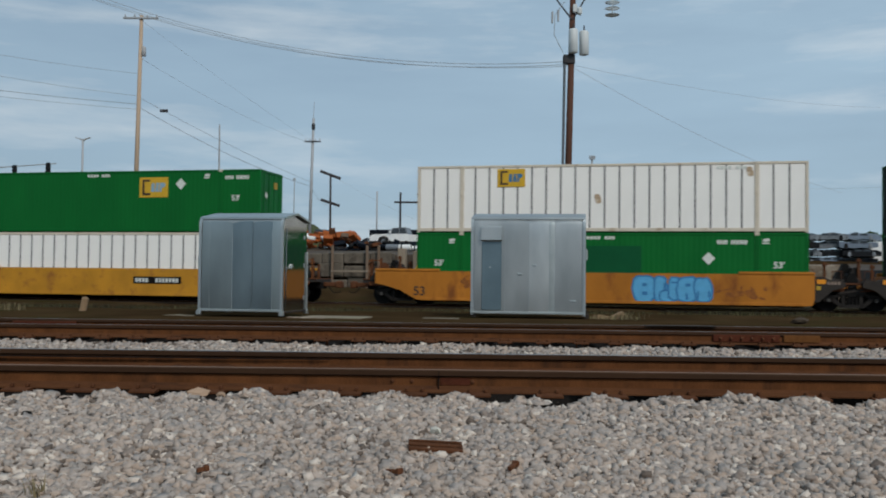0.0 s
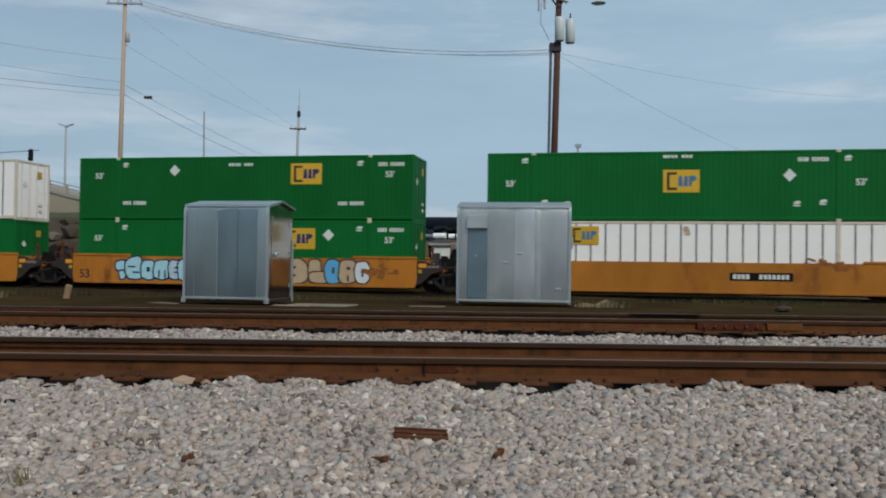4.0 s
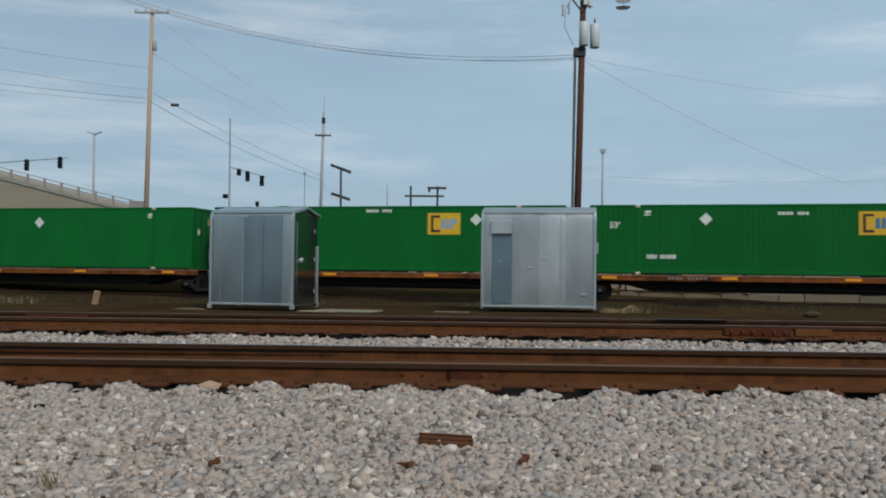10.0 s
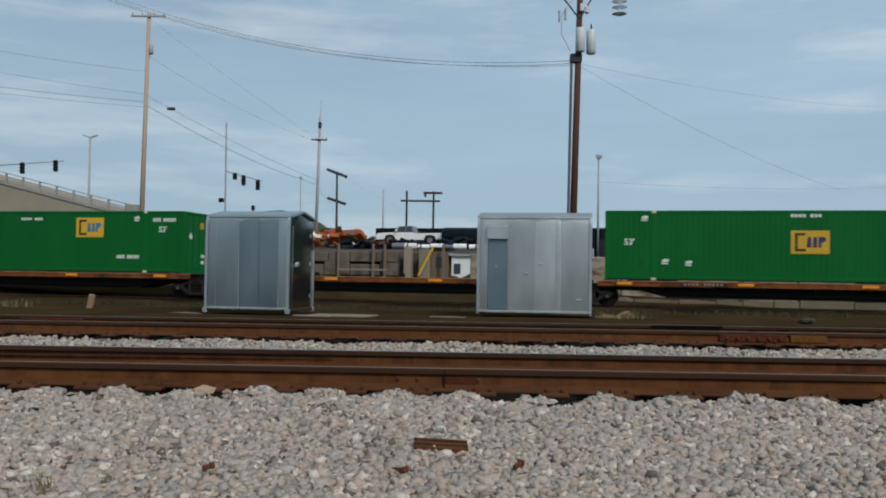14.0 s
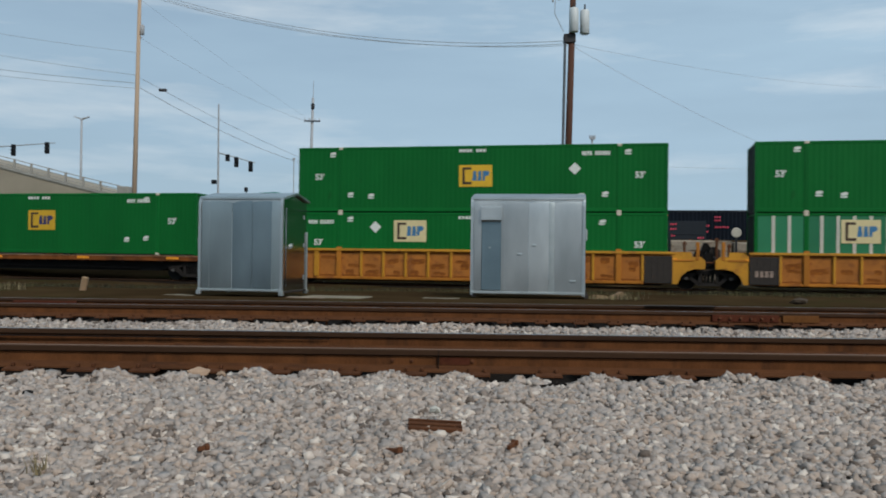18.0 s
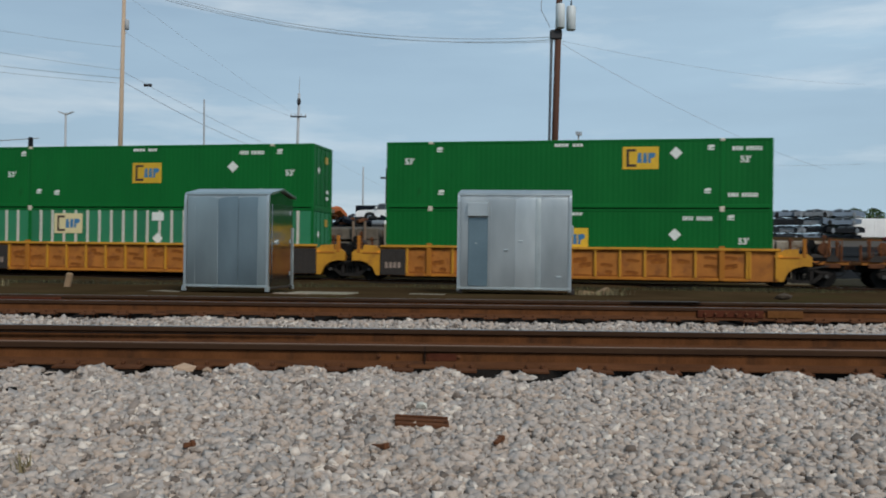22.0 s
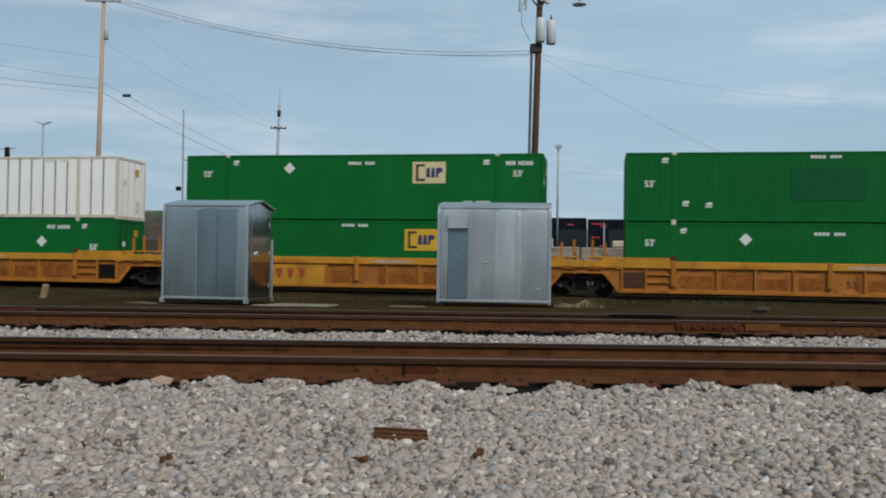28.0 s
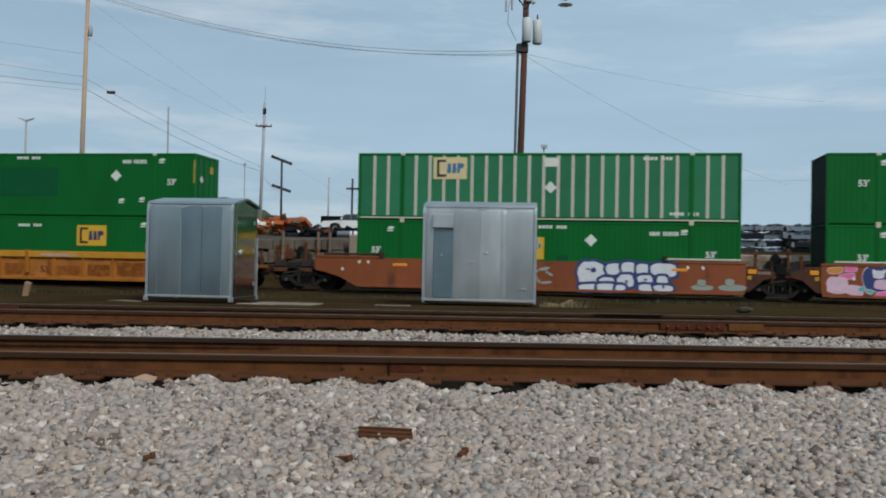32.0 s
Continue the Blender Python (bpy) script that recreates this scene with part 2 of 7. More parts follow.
# ---- building helpers ----
class Geo:
    """Collects vertices and faces of one mesh."""

    def __init__(self):
        self.v, self.f = [], []

    def box(self, x0, x1, y0, y1, z0, z1, b=0.0, m=None):
        o = len(self.v)
        if b <= 0:
            pts = [(x, y, z) for z in (z0, z1) for y in (y0, y1) for x in (x0, x1)]
            fs = [(0, 2, 3, 1), (4, 5, 7, 6), (0, 1, 5, 4), (2, 6, 7, 3), (0, 4, 6, 2), (1, 3, 7, 5)]
        else:
            b = min(b, (x1 - x0) * 0.45, (y1 - y0) * 0.45, (z1 - z0) * 0.45)
            pts, fs = [], []
            lo, hi = (x0, y0, z0), (x1, y1, z1)
            idx = {}
            for sx in (0, 1):
                for sy in (0, 1):
                    for sz in (0, 1):
                        s = (sx, sy, sz)
                        for k in range(3):
                            p = [(hi[i] if s[i] else lo[i]) if i == k else (hi[i] - b if s[i] else lo[i] + b) for i in range(3)]
                            idx[s, k] = len(pts)
                            pts.append(tuple(p))
            for k in range(3):
                i, j = [a for a in range(3) if a != k]
                for sd in (0, 1):
                    ring = []
                    for u, w in ((0, 0), (1, 0), (1, 1), (0, 1)):
                        s = [0, 0, 0]
                        s[k], s[i], s[j] = sd, u, w
                        ring.append(idx[tuple(s), k])
                    flip = (sd == 0) != (k == 1)
                    fs.append(tuple(reversed(ring)) if flip else tuple(ring))
            for k in range(3):
                i, j = [a for a in range(3) if a != k]
                for u in (0, 1):
                    for w in (0, 1):
                        s0, s1 = [0, 0, 0], [0, 0, 0]
                        s0[i], s0[j], s0[k] = u, w, 0
                        s1[i], s1[j], s1[k] = u, w, 1
                        fs.append((idx[tuple(s0), i], idx[tuple(s0), j], idx[tuple(s1), j], idx[tuple(s1), i]))
            for s in [(a, c, d) for a in (0, 1) for c in (0, 1) for d in (0, 1)]:
                fs.append((idx[s, 0], idx[s, 1], idx[s, 2]))
        if m is not None:
            pts = [tuple(m @ Vector(p)) for p in pts]
        self.v += pts
        self.f += [tuple(o + i for i in f) for f in fs]
        return self

    def tube(self, p, q, r0, r1=None, seg=10, caps=True):
        p, q = Vector(p), Vector(q)
        r1 = r0 if r1 is None else r1
        w = (q - p).normalized()
        a = w.orthogonal().normalized()
        c = w.cross(a)
        o = len(self.v)
        for i in range(seg):
            g = 2 * math.pi * i / seg
            d = a * math.cos(g) + c * math.sin(g)
            self.v += [tuple(p + d * r0), tuple(q + d * r1)]
        for i in range(seg):
            j = (i + 1) % seg
            self.f.append((o + 2 * i, o + 2 * j, o + 2 * j + 1, o + 2 * i + 1))
        if caps:
            self.f.append(tuple(o + 2 * i for i in reversed(range(seg))))
            self.f.append(tuple(o + 2 * i + 1 for i in range(seg)))
        return self

    def prism(self, outline, d0, d1, axis="y", m=None):
        """An outline of (a, b) pushed from d0 to d1 along the axis: a, b are x, z for 'y'; y, z for 'x'; x, y for 'z'."""
        o, n = len(self.v), len(outline)
        put = {"y": lambda a, b, d: (a, d, b), "x": lambda a, b, d: (d, a, b), "z": lambda a, b, d: (a, b, d)}[axis]
        pts = [put(a, b, d0) for a, b in outline] + [put(a, b, d1) for a, b in outline]
        if m is not None:
            pts = [tuple(m @ Vector(p)) for p in pts]
        self.v += pts
        self.f.append(tuple(o + i for i in range(n)))
        self.f.append(tuple(o + n + i for i in reversed(range(n))))
        for i in range(n):
            j = (i + 1) % n
            self.f.append((o + i, o + n + i, o + n + j, o + j))
        return self

    def lathe(self, rings, centre=(0, 0, 0), axis="y", seg=20):
        """rings: (offset along the axis, radius)."""
        o = len(self.v)
        for d, r in rings:
            for i in range(seg):
                g = 2 * math.pi * i / seg
                c, s = r * math.cos(g), r * math.sin(g)
                q = {"y": (c, d, s), "x": (d, c, s), "z": (c, s, d)}[axis]
                self.v.append(tuple(a + b for a, b in zip(centre, q)))
        for k in range(len(rings) - 1):
            for i in range(seg):
                j = (i + 1) % seg
                self.f.append((o + k * seg + i, o + k * seg + j, o + (k + 1) * seg + j, o + (k + 1) * seg + i))
        self.f.append(tuple(o + i for i in reversed(range(seg))))
        self.f.append(tuple(o + (len(rings) - 1) * seg + i for i in range(seg)))
        return self

    def mesh(self, name, material, smooth=False):
        me = bpy.data.meshes.new(name)
        me.from_pydata(self.v, [], self.f)
        bm = bmesh.new()
        bm.from_mesh(me)
        bmesh.ops.recalc_face_normals(bm, faces=bm.faces)
        for f in bm.faces:
            f.smooth = smooth
        bm.to_mesh(me)
        bm.free()
        me.materials.append(material)
        return me


def part(name, shape, material, parent, label="", smooth=False, m=None):
    """One mesh object under a thing or a part. shape: a Geo or a ready mesh."""
    me = shape.mesh(name, M[material], smooth) if isinstance(shape, Geo) else shape
    ob = new(name, me)
    ob.parent = parent
    if m is not None:
        ob.matrix_basis = m
    return tagged(ob, label)


def thing(name, m, label, category, group="", kind=""):
    ob = new(name)
    ob.matrix_basis = m
    return tagged(ob, label, category, group, kind)


def solid(name, shape, material, label, category="", kind="", m=None, smooth=False, group=""):
    ob = new(name, shape.mesh(name, M[material], smooth))
    if m is not None:
        ob.matrix_basis = m
    return tagged(ob, label, category, group, kind)


MESHES = {}


def shared(key, make, material, smooth=False):
    """A mesh made once and used again."""
    if (key, material) not in MESHES:
        MESHES[key, material] = make().mesh(key, M[material], smooth)
    return MESHES[key, material]


def blob(cx, cz, w, h, y0, y1, turn, seed, squareness=2.6):
    rnd = random.Random(seed)
    pts = []
    for i in range(18):
        a = 2 * math.pi * i / 18
        c, s = math.cos(a), math.sin(a)
        k = (abs(c) ** squareness + abs(s) ** squareness) ** (-1 / squareness) * (1 + rnd.uniform(-0.07, 0.07))
        px, pz = c * k * w / 2, s * k * h / 2
        pts.append((cx + px * math.cos(turn) - pz * math.sin(turn), cz + px * math.sin(turn) + pz * math.cos(turn)))
    return Geo().prism(pts, y0, y1, "y")


# ---- ground: one sheet, raised under the near tracks, lower at the train, rising to the yard behind ----
PROFILE = [(-400, 0.0), (2.2, 0.0), (6.3, 0.56), (6.7, 0.585), (6.85, 0.44), (8.8, 0.44), (9.0, 0.505), (11.9, 0.480), (12.3, 0.515), (12.62, 0.536), (12.7, 0.43), (14.5, 0.44), (14.8, 0.59), (15.2, 0.59), (17.0, 0.52), (26.0, 0.50), (33.0, 0.22), (43.5, 0.22), (47.5, 0.75), (60, 1.1), (66, 3.0), (110, 3.4), (4000, 4.0)]


def ground_z(x, y):
    ys, zs = zip(*PROFILE)
    return float(np.interp(y, ys, zs))


TRACKS = pose(0, 0, 0, 0, 0, -0.9)
xs = [-3000, -800, -300, -140, *np.linspace(-70, 70, 57), 140, 300, 800, 3000]
ys = [-400, -120, -40, -10, 0, 2.2, *np.linspace(3.0, 6.75, 16), 6.85, 7.3, 8.0, 8.8, *np.linspace(9.0, 11.9, 7), 12.3, 12.62, 12.7, 14.5, 14.8, 15.2, 16, *np.linspace(17, 66, 50), 80, 110, 200, 500, 1400, 4000]
g = Geo()
for y in ys:
    for x in xs:
        z = ground_z(x, y)
        if 15.5 < y < 65 and abs(x) < 75:
            z += 0.10 * noise.noise(Vector((x * 0.35, y * 0.35, 3)))
        g.v.append((x, y, z))
for j in range(len(ys) - 1):
    for i in range(len(xs) - 1):
        k = j * len(xs) + i
        g.f.append((k, k + 1, k + 1 + len(xs), k + len(xs)))
ground = solid("ground", g, "ground", "grey-brown gravel and dirt ground round the tracks", "ground", "structure", TRACKS)
# near-black colour carries the shade between the rails and under the train
M["bed"] = mat("shaded_track_bed", (0.013, 0.0095, 0.007), 0.95, spec=0.05, vary=0.4, scale=7, grain=50, bump=0.6)
ground.data.materials.append(M["soil"])
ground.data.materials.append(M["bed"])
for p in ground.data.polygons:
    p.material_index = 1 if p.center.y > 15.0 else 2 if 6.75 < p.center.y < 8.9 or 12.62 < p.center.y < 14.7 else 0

# ---- near tracks ----
RAIL_Z = EYE - 0.716
RAIL = [(-0.075, 0), (0.075, 0), (0.075, 0.012), (0.02, 0.034), (0.010, 0.05), (0.010, 0.118), (0.036, 0.130), (0.0365, 0.163), (0.030, 0.171), (-0.030, 0.171), (-0.0365, 0.163), (-0.036, 0.130), (-0.010, 0.118), (-0.010, 0.05), (-0.02, 0.034), (-0.075, 0.012)]


# head colour is darkened to imitate the shade band at its overhang
M["railhead"] = mat("shaded_rail_head", (0.044, 0.0225, 0.0125), 0.85, spec=0.1, vary=0.3, scale=3, stretch=(0.3, 1, 1))
# foot is a little darker than the web, with darker blotches
M["railfoot"] = mat("dark_rail_foot", (0.085, 0.034, 0.014), 0.85, spec=0.12, vary=0.35, scale=4, stretch=(0.4, 1, 1), dirt=(0.025, 0.013, 0.009), dirt_amount=0.33, dirt_scale=3)
M["railtop_brown"] = mat("browned_rail_top", (0.135, 0.078, 0.047), 0.7, 0.0, vary=0.2, scale=4, stretch=(0.1, 1, 1))
M["railtop_dull"] = mat("dull_rail_top", (0.13, 0.115, 0.105), 0.45, 0.7, vary=0.2, scale=4, stretch=(0.1, 1, 1))


def railway_track(name, y_near, gauge, lift, x0, x1, label, world_m=TRACKS, tops=("railtop", "railtop")):
    t = thing(name, world_m, label, "track", kind="structure")
    base = RAIL_Z + lift - 0.171
    for y, top in zip((y_near, y_near + gauge), tops):
        rail = part("rail", Geo().prism([(y + a, base + b) for a, b in RAIL], x0, x1, "x"), "railrust", t, "rusty steel rail")
        rail.data.materials.append(M["railhead"])
        rail.data.materials.append(M["railfoot"])
        for p in rail.data.polygons:
            h = p.center.z - base
            p.material_index = 1 if h > 0.122 else 2 if h < 0.045 else 0
        part("running_surface", Geo().box(x0, x1, y - 0.029, y + 0.029, base + 0.1705, base + 0.1735, 0.001), top, rail, "worn top of the rail")
    return t


track_near = railway_track("track_1", 7.06, 1.51, 0, -60, 60, "rusty railway track in pale ballast", tops=("railtop_brown", "railtop"))
track_far = railway_track("track_2", 12.74, 1.51, 0, -60, 60, "rusty railway track behind the first one", tops=("railtop_dull", "railtop_dull"))

# ---- train: where it runs and how it moves ----
TRAIN_ANGLE, TRAIN_FAR, TRAIN_RAIL = 12.32, 38.6, EYE - 1.2
SPEED = [(0, 8.825), (8, 8.707), (16, 8.610), (24, 8.562), (32, 8.663)]


def travel(t):
    """Metres that the train has gone at t seconds."""
    gone = 0.0
    for (ta, va), (tb, vb) in zip(SPEED, SPEED[1:]):
        if t <= ta:
            break
        e = min(t, tb)
        ve = va + (vb - va) * (e - ta) / (tb - ta)
        gone += (va + ve) / 2 * (e - ta)
    return gone


def on_train(s, up=0.0, t=0.0):
    """The pose of a thing whose near lower corner is s metres along the train."""
    a = radians(TRAIN_ANGLE)
    s -= travel(t)
    return pose(s * math.cos(a), TRAIN_FAR / math.cos(a) - s * math.sin(a), TRAIN_RAIL + up, 0, 0, -TRAIN_ANGLE)


train_track = railway_track("track_3", 1.3 - 0.755, 1.51, 0, -150, 170, "railway track under the moving train", Matrix.Translation((0, 0, TRAIN_RAIL - RAIL_Z)) @ pose(0, TRAIN_FAR / math.cos(radians(TRAIN_ANGLE)), 0, 0, 0, -TRAIN_ANGLE))

# oily ballast, its colour also holding the shade below the cars
solid("track_bed", Geo().prism([(-1.2, -0.1), (-0.75, 0.10), (0.0, 0.135), (2.6, 0.135), (3.4, 0.1), (3.8, -0.1)], -150, 170, "x"), "bed", "oily ballast bed, darkened further for the shade under the train", "track bed", "structure", m=pose(0, TRAIN_FAR / math.cos(radians(TRAIN_ANGLE)), 0.1, 0, 0, -TRAIN_ANGLE))

MOVING, WHEELS = [], []
CL, CW, CH = 16.15, 2.59, 2.90


# ---- containers ----
def text_mesh(word, size, bold=0.0):
    cu = bpy.data.curves.new("lettering", "FONT")
    cu.body, cu.size, cu.extrude, cu.offset = word, size, 0.002, bold
    ob = bpy.data.objects.new("lettering", cu)
    scene.collection.objects.link(ob)
    me = bpy.data.meshes.new_from_object(ob.evaluated_get(bpy.context.evaluated_depsgraph_get()))
    bpy.data.objects.remove(ob)
    return me


FIFTY = {}


def fifty_three(material, size):
    if (material, size) not in FIFTY:
        me = text_mesh("53" if material == "sign_dark" else "53'", size, 0.010)
        me.materials.clear()
        me.materials.append(M[material])
        FIFTY[material, size] = me
    return FIFTY[material, size]


def corrugated(x0, x1, z0, z1, pitch, depth, y=0.0):
    """A sheet of upright trapezoid ribs, its outer faces at y."""
    n = max(1, round((x1 - x0) / pitch))
    w = (x1 - x0) / n
    line = []
    for i in range(n):
        a = x0 + i * w
        line += [(a, 0), (a + w * 0.36, 0), (a + w * 0.5, depth), (a + w * 0.86, depth)]
    line.append((x1, 0))
    g = Geo()
    for x, d in line:
        g.v += [(x, y + d, z0), (x, y + d, z1)]
    for i in range(len(line) - 1):
        g.f.append((2 * i, 2 * i + 2, 2 * i + 3, 2 * i + 1))
    return g


def end_sheet(y0, y1, z0, z1, x, depth):
    n = 9
    w = (y1 - y0) / n
    g = Geo()
    line = []
    for i in range(n):
        a = y0 + i * w
        line += [(a, 0), (a + w * 0.36, 0), (a + w * 0.5, depth), (a + w * 0.86, depth)]
    line.append((y1, 0))
    for yy, d in line:
        g.v += [(x + d, yy, z0), (x + d, yy, z1)]
    for i in range(len(line) - 1):
        g.f.append((2 * i, 2 * i + 2, 2 * i + 3, 2 * i + 1))
    return g


POST = 1.98  # the inner posts stand this far from each end


def container(s, up, style, label, marks):
    """A 53-foot box. style: green, ribbed or white. marks: what is painted on its near side."""
    c = thing("container", on_train(s, up), label, "container", "containers on the train")
    MOVING.append((c, s, up))
    body = {"green": "green", "ribbed": "green_faded", "white": "white"}[style]
    frame_m = {"green": "green", "ribbed": "green", "white": "cream"}[style]
    if style == "green":
        part("side_panel", shared("green_side", lambda: corrugated(0.12, CL - 0.12, 0.14, CH - 0.10, 0.215, 0.0065, 0.012), "green"), "green", c)
    else:
        n = 26
        w = (CL - 0.24) / n
        for i in range(n):
            part("panel", shared(style + "_panel", lambda: Geo().box(0.012, w - 0.012, 0.022, 0.05, 0.13, CH - 0.10, 0.004), body), body, c, m=pose(0.12 + i * w, 0, 0))
        for i in range(1, n):
            wide = 0.036 if style == "white" else 0.064
            mm = "post_grey" if style == "white" else "post_pale"
            yy = 0.014 if style == "white" else 0.006
            part("post", shared(style + "_post", lambda: Geo().box(-wide, wide, yy, 0.045, 0.13, CH - 0.10, 0.004), mm), mm, c, m=pose(0.12 + i * w, 0, 0))
    part("far_side", shared("far_side", lambda: corrugated(0.12, CL - 0.12, 0.14, CH - 0.10, 0.30, -0.034, CW - 0.012), body), body, c)
    part("roof", shared("roof", lambda: Geo().box(0.02, CL - 0.02, 0.03, CW - 0.03, CH - 0.04, CH - 0.012, 0.005), body), body, c)
    part("underframe", shared("underframe", lambda: Geo().box(0.05, CL - 0.05, 0.06, CW - 0.06, 0.02, 0.13), "black"), "black", c)
    if style == "ribbed":
        part("edge_line", shared("edge_line", lambda: Geo().box(0.12, CL - 0.12, -0.004, 0.0, 0.07, 0.13, 0.001), "post_pale"), "post_pale", c, "pale line along the bottom rail")
    for y in (0, CW - 0.11):
        part("top_rail", shared("top_rail", lambda: Geo().box(0.1, CL - 0.1, 0, 0.11, CH - 0.11, CH, 0.012), frame_m), frame_m, c, m=pose(0, y, 0))
        part("bottom_rail", shared("bottom_rail", lambda: Geo().box(0.1, CL - 0.1, 0, 0.10, 0.05, 0.20, 0.012), frame_m), frame_m, c, m=pose(0, y, 0))
        for x in (0, CL - 0.12):
            part("corner_post", shared("corner_post", lambda: Geo().box(0, 0.12, 0, 0.12, 0, CH, 0.012), frame_m), frame_m, c, m=pose(x, y - (0.01 if y else 0), 0))
        for x in (POST, CL - POST):
            part("inner_post", shared("inner_post", lambda: Geo().box(-0.09, 0.09, 0, 0.12, 0, CH - 0.02, 0.015), frame_m), frame_m, c, m=pose(x, y - (0.012 if y == 0 else -0.002), 0))
            for z in (0, CH - 0.115):
                part("corner_casting", shared("casting", lambda: Geo().box(-0.095, 0.095, 0, 0.16, 0, 0.12, 0.015), "cream"), "cream", c, "pale worn lifting casting", m=pose(x, y - (0.02 if y == 0 else 0.03), z))
    part("front_end", shared("front_end", lambda: end_sheet(0.12, CW - 0.12, 0.1, CH - 0.1, 0.015, 0.035), "end_shaded"), "end_shaded", c, "front end, near-black as if in shade")
    for y in (0.13, CW / 2 + 0.01):
        door = part("door", shared("cont_door", lambda: Geo().box(CL - 0.075, CL - 0.03, 0, CW / 2 - 0.14, 0.16, CH - 0.13, 0.01), body), body, c, m=pose(0, y, 0))
        for k in (0.28, 0.86):
            part("lock_rod", shared("lock_rod", lambda: Geo().tube((CL - 0.005, 0, 0.12), (CL - 0.005, 0, CH - 0.1), 0.018, seg=6), frame_m), frame_m, door, m=pose(0, k, 0))
    part("door_sill", shared("door_sill", lambda: Geo().box(CL - 0.1, CL - 0.005, 0.12, CW - 0.12, 0, 0.15, 0.01), frame_m), frame_m, c)
    part("door_header", shared("door_header", lambda: Geo().box(CL - 0.1, CL - 0.005, 0.12, CW - 0.12, CH - 0.12, CH, 0.01), frame_m), frame_m, c)
    part("placard", shared("door_placard", lambda: Geo().box(CL + 0.002, CL + 0.012, 1.55, 1.92, 2.12, 2.44, 0.004), "safety_strip"), "safety_strip", c, "small yellow placard on the door")
    part("placard", shared("door_diamond", lambda: Geo().prism([(0, -0.17), (0.17, 0), (0, 0.17), (-0.17, 0)], CL + 0.002, CL + 0.01, "x"), "mark"), "mark", c, "white diamond placard on the door", m=pose(0, 0.65, 1.75))
    for k in (0.75, 0.45):
        part("mark", shared("door_mark", lambda: Geo().box(CL + 0.002, CL + 0.008, 1.7, 2.0, 0, 0.16, 0.003), "mark"), "mark", c, m=pose(0, 0, k))
    for what, x, z in marks:
        ink = "sign_pale_blue" if s in (-24.5, 76.38) else "sign_navy" if s in (18.5, 59.1, 129.0, 232.22, 251.78) else "sign_blue"
        if what == "sign":
            company_sign(c, x, z, ink=ink)
        elif what == "pale_sign":
            company_sign(c, x, z, "pale_sign", ink=ink)
        elif what == "small_sign":
            company_sign(c, x, z, "yellow", 0.82)
        elif what == "faded_sign":
            company_sign(c, x, z, "faded_sign", 0.82)
        elif what == "stain":
            part("stain", shared("stain", lambda: blob(0, 0, 0.26, 0.42, 0.010, 0.021, 0.2, 4), "stain"), "stain", c, "brown rust stain", m=pose(x, 0, z))
        elif what == "strip":
            part("edge_strip", shared("edge_strip", lambda: Geo().box(CL - 0.09, CL - 0.02, -0.006, 0.002, 1.55, 2.6, 0.002), "safety_strip"), "safety_strip", c, "yellow strip on the corner post")
        elif what == "board":
            part("label_board", shared("label_board", lambda: Geo().box(-0.29, 0.29, -0.002, 0.02, -0.18, 0.2, 0.004), "mark"), "mark", c, "small white board", m=pose(x, 0, z))
        elif what == "diamond":
            part("diamond_placard", shared("diamond", lambda: Geo().prism([(0, -0.26), (0.26, 0), (0, 0.26), (-0.26, 0)], -0.004, 0.008, "y"), "mark"), "mark", c, "white diamond placard", m=pose(x, 0, z))
        elif what == "53":
            part("size_mark", fifty_three("mark", 0.36), "mark", c, "white painted 53", m=pose(x, -0.001, z, 90, 0, 0))
        elif what == "patch":
            part("paint_patch", shared("patch", lambda: Geo().box(0, 2.9, 0.002, 0.010, 0, 1.35, 0.003), "patch_green"), "patch_green", c, "darker green repainted patch", m=pose(x, 0, z))
        elif what == "patch_small":
            part("paint_patch", shared("patch_s", lambda: Geo().box(0, 0.45, 0.002, 0.010, 0, 0.34, 0.003), "patch_green"), "patch_green", c, "darker green repainted patch", m=pose(x, 0, z))
        elif what == "line":
            for i in range(8):
                if i != 4:
                    part("lettering_bar", shared("bar_s", lambda: Geo().box(0, 0.115, 0.002, 0.009, 0, 0.13, 0.003), "mark"), "mark", c, m=pose(x + i * 0.15, 0, z))
        elif what == "id":
            for i in range(11):
                if i != 4:
                    part("lettering_bar", shared("bar_l", lambda: Geo().box(0, 0.08, 0.002, 0.009, 0, 0.17, 0.003), "mark"), "mark", c, m=pose(x + i * 0.108, 0, z))
        elif what == "decal":
            part("decal", shared("decal", lambda: blob(0, 0.05, 0.27, 0.13, 0.002, 0.009, 0.12, 3, 3.0), "mark"), "mark", c, "small white decal", m=pose(x, 0, z))
            part("decal", shared("decal_low", lambda: Geo().box(-0.15, 0.11, 0.002, 0.009, -0.10, -0.045, 0.002), "mark"), "mark", c, m=pose(x, 0, z))
    return c


# front ends take near-black, not the body colour, to look shaded
M["end_shaded"] = mat("shaded_end", (0.008, 0.016, 0.012), 0.6, spec=0.15, vary=0.2, scale=2)
M["safety_strip"] = mat("yellow_strip", (0.42, 0.27, 0.03), 0.5, vary=0.1)
M["stain"] = mat("rust_stain", (0.44, 0.33, 0.22), 0.8, vary=0.3, scale=8, dirt=(0.66, 0.60, 0.52), dirt_amount=0.4, dirt_scale=9)
M["faded_sign"] = mat("faded_sign", (0.62, 0.46, 0.22), 0.6, vary=0.25, scale=3, dirt=(0.62, 0.55, 0.42), dirt_amount=0.3, dirt_scale=2)
M["patch_green"] = mat("patch_green_paint", (0.004, 0.080, 0.028), 0.5, spec=0.12, vary=0.12, scale=1.5)
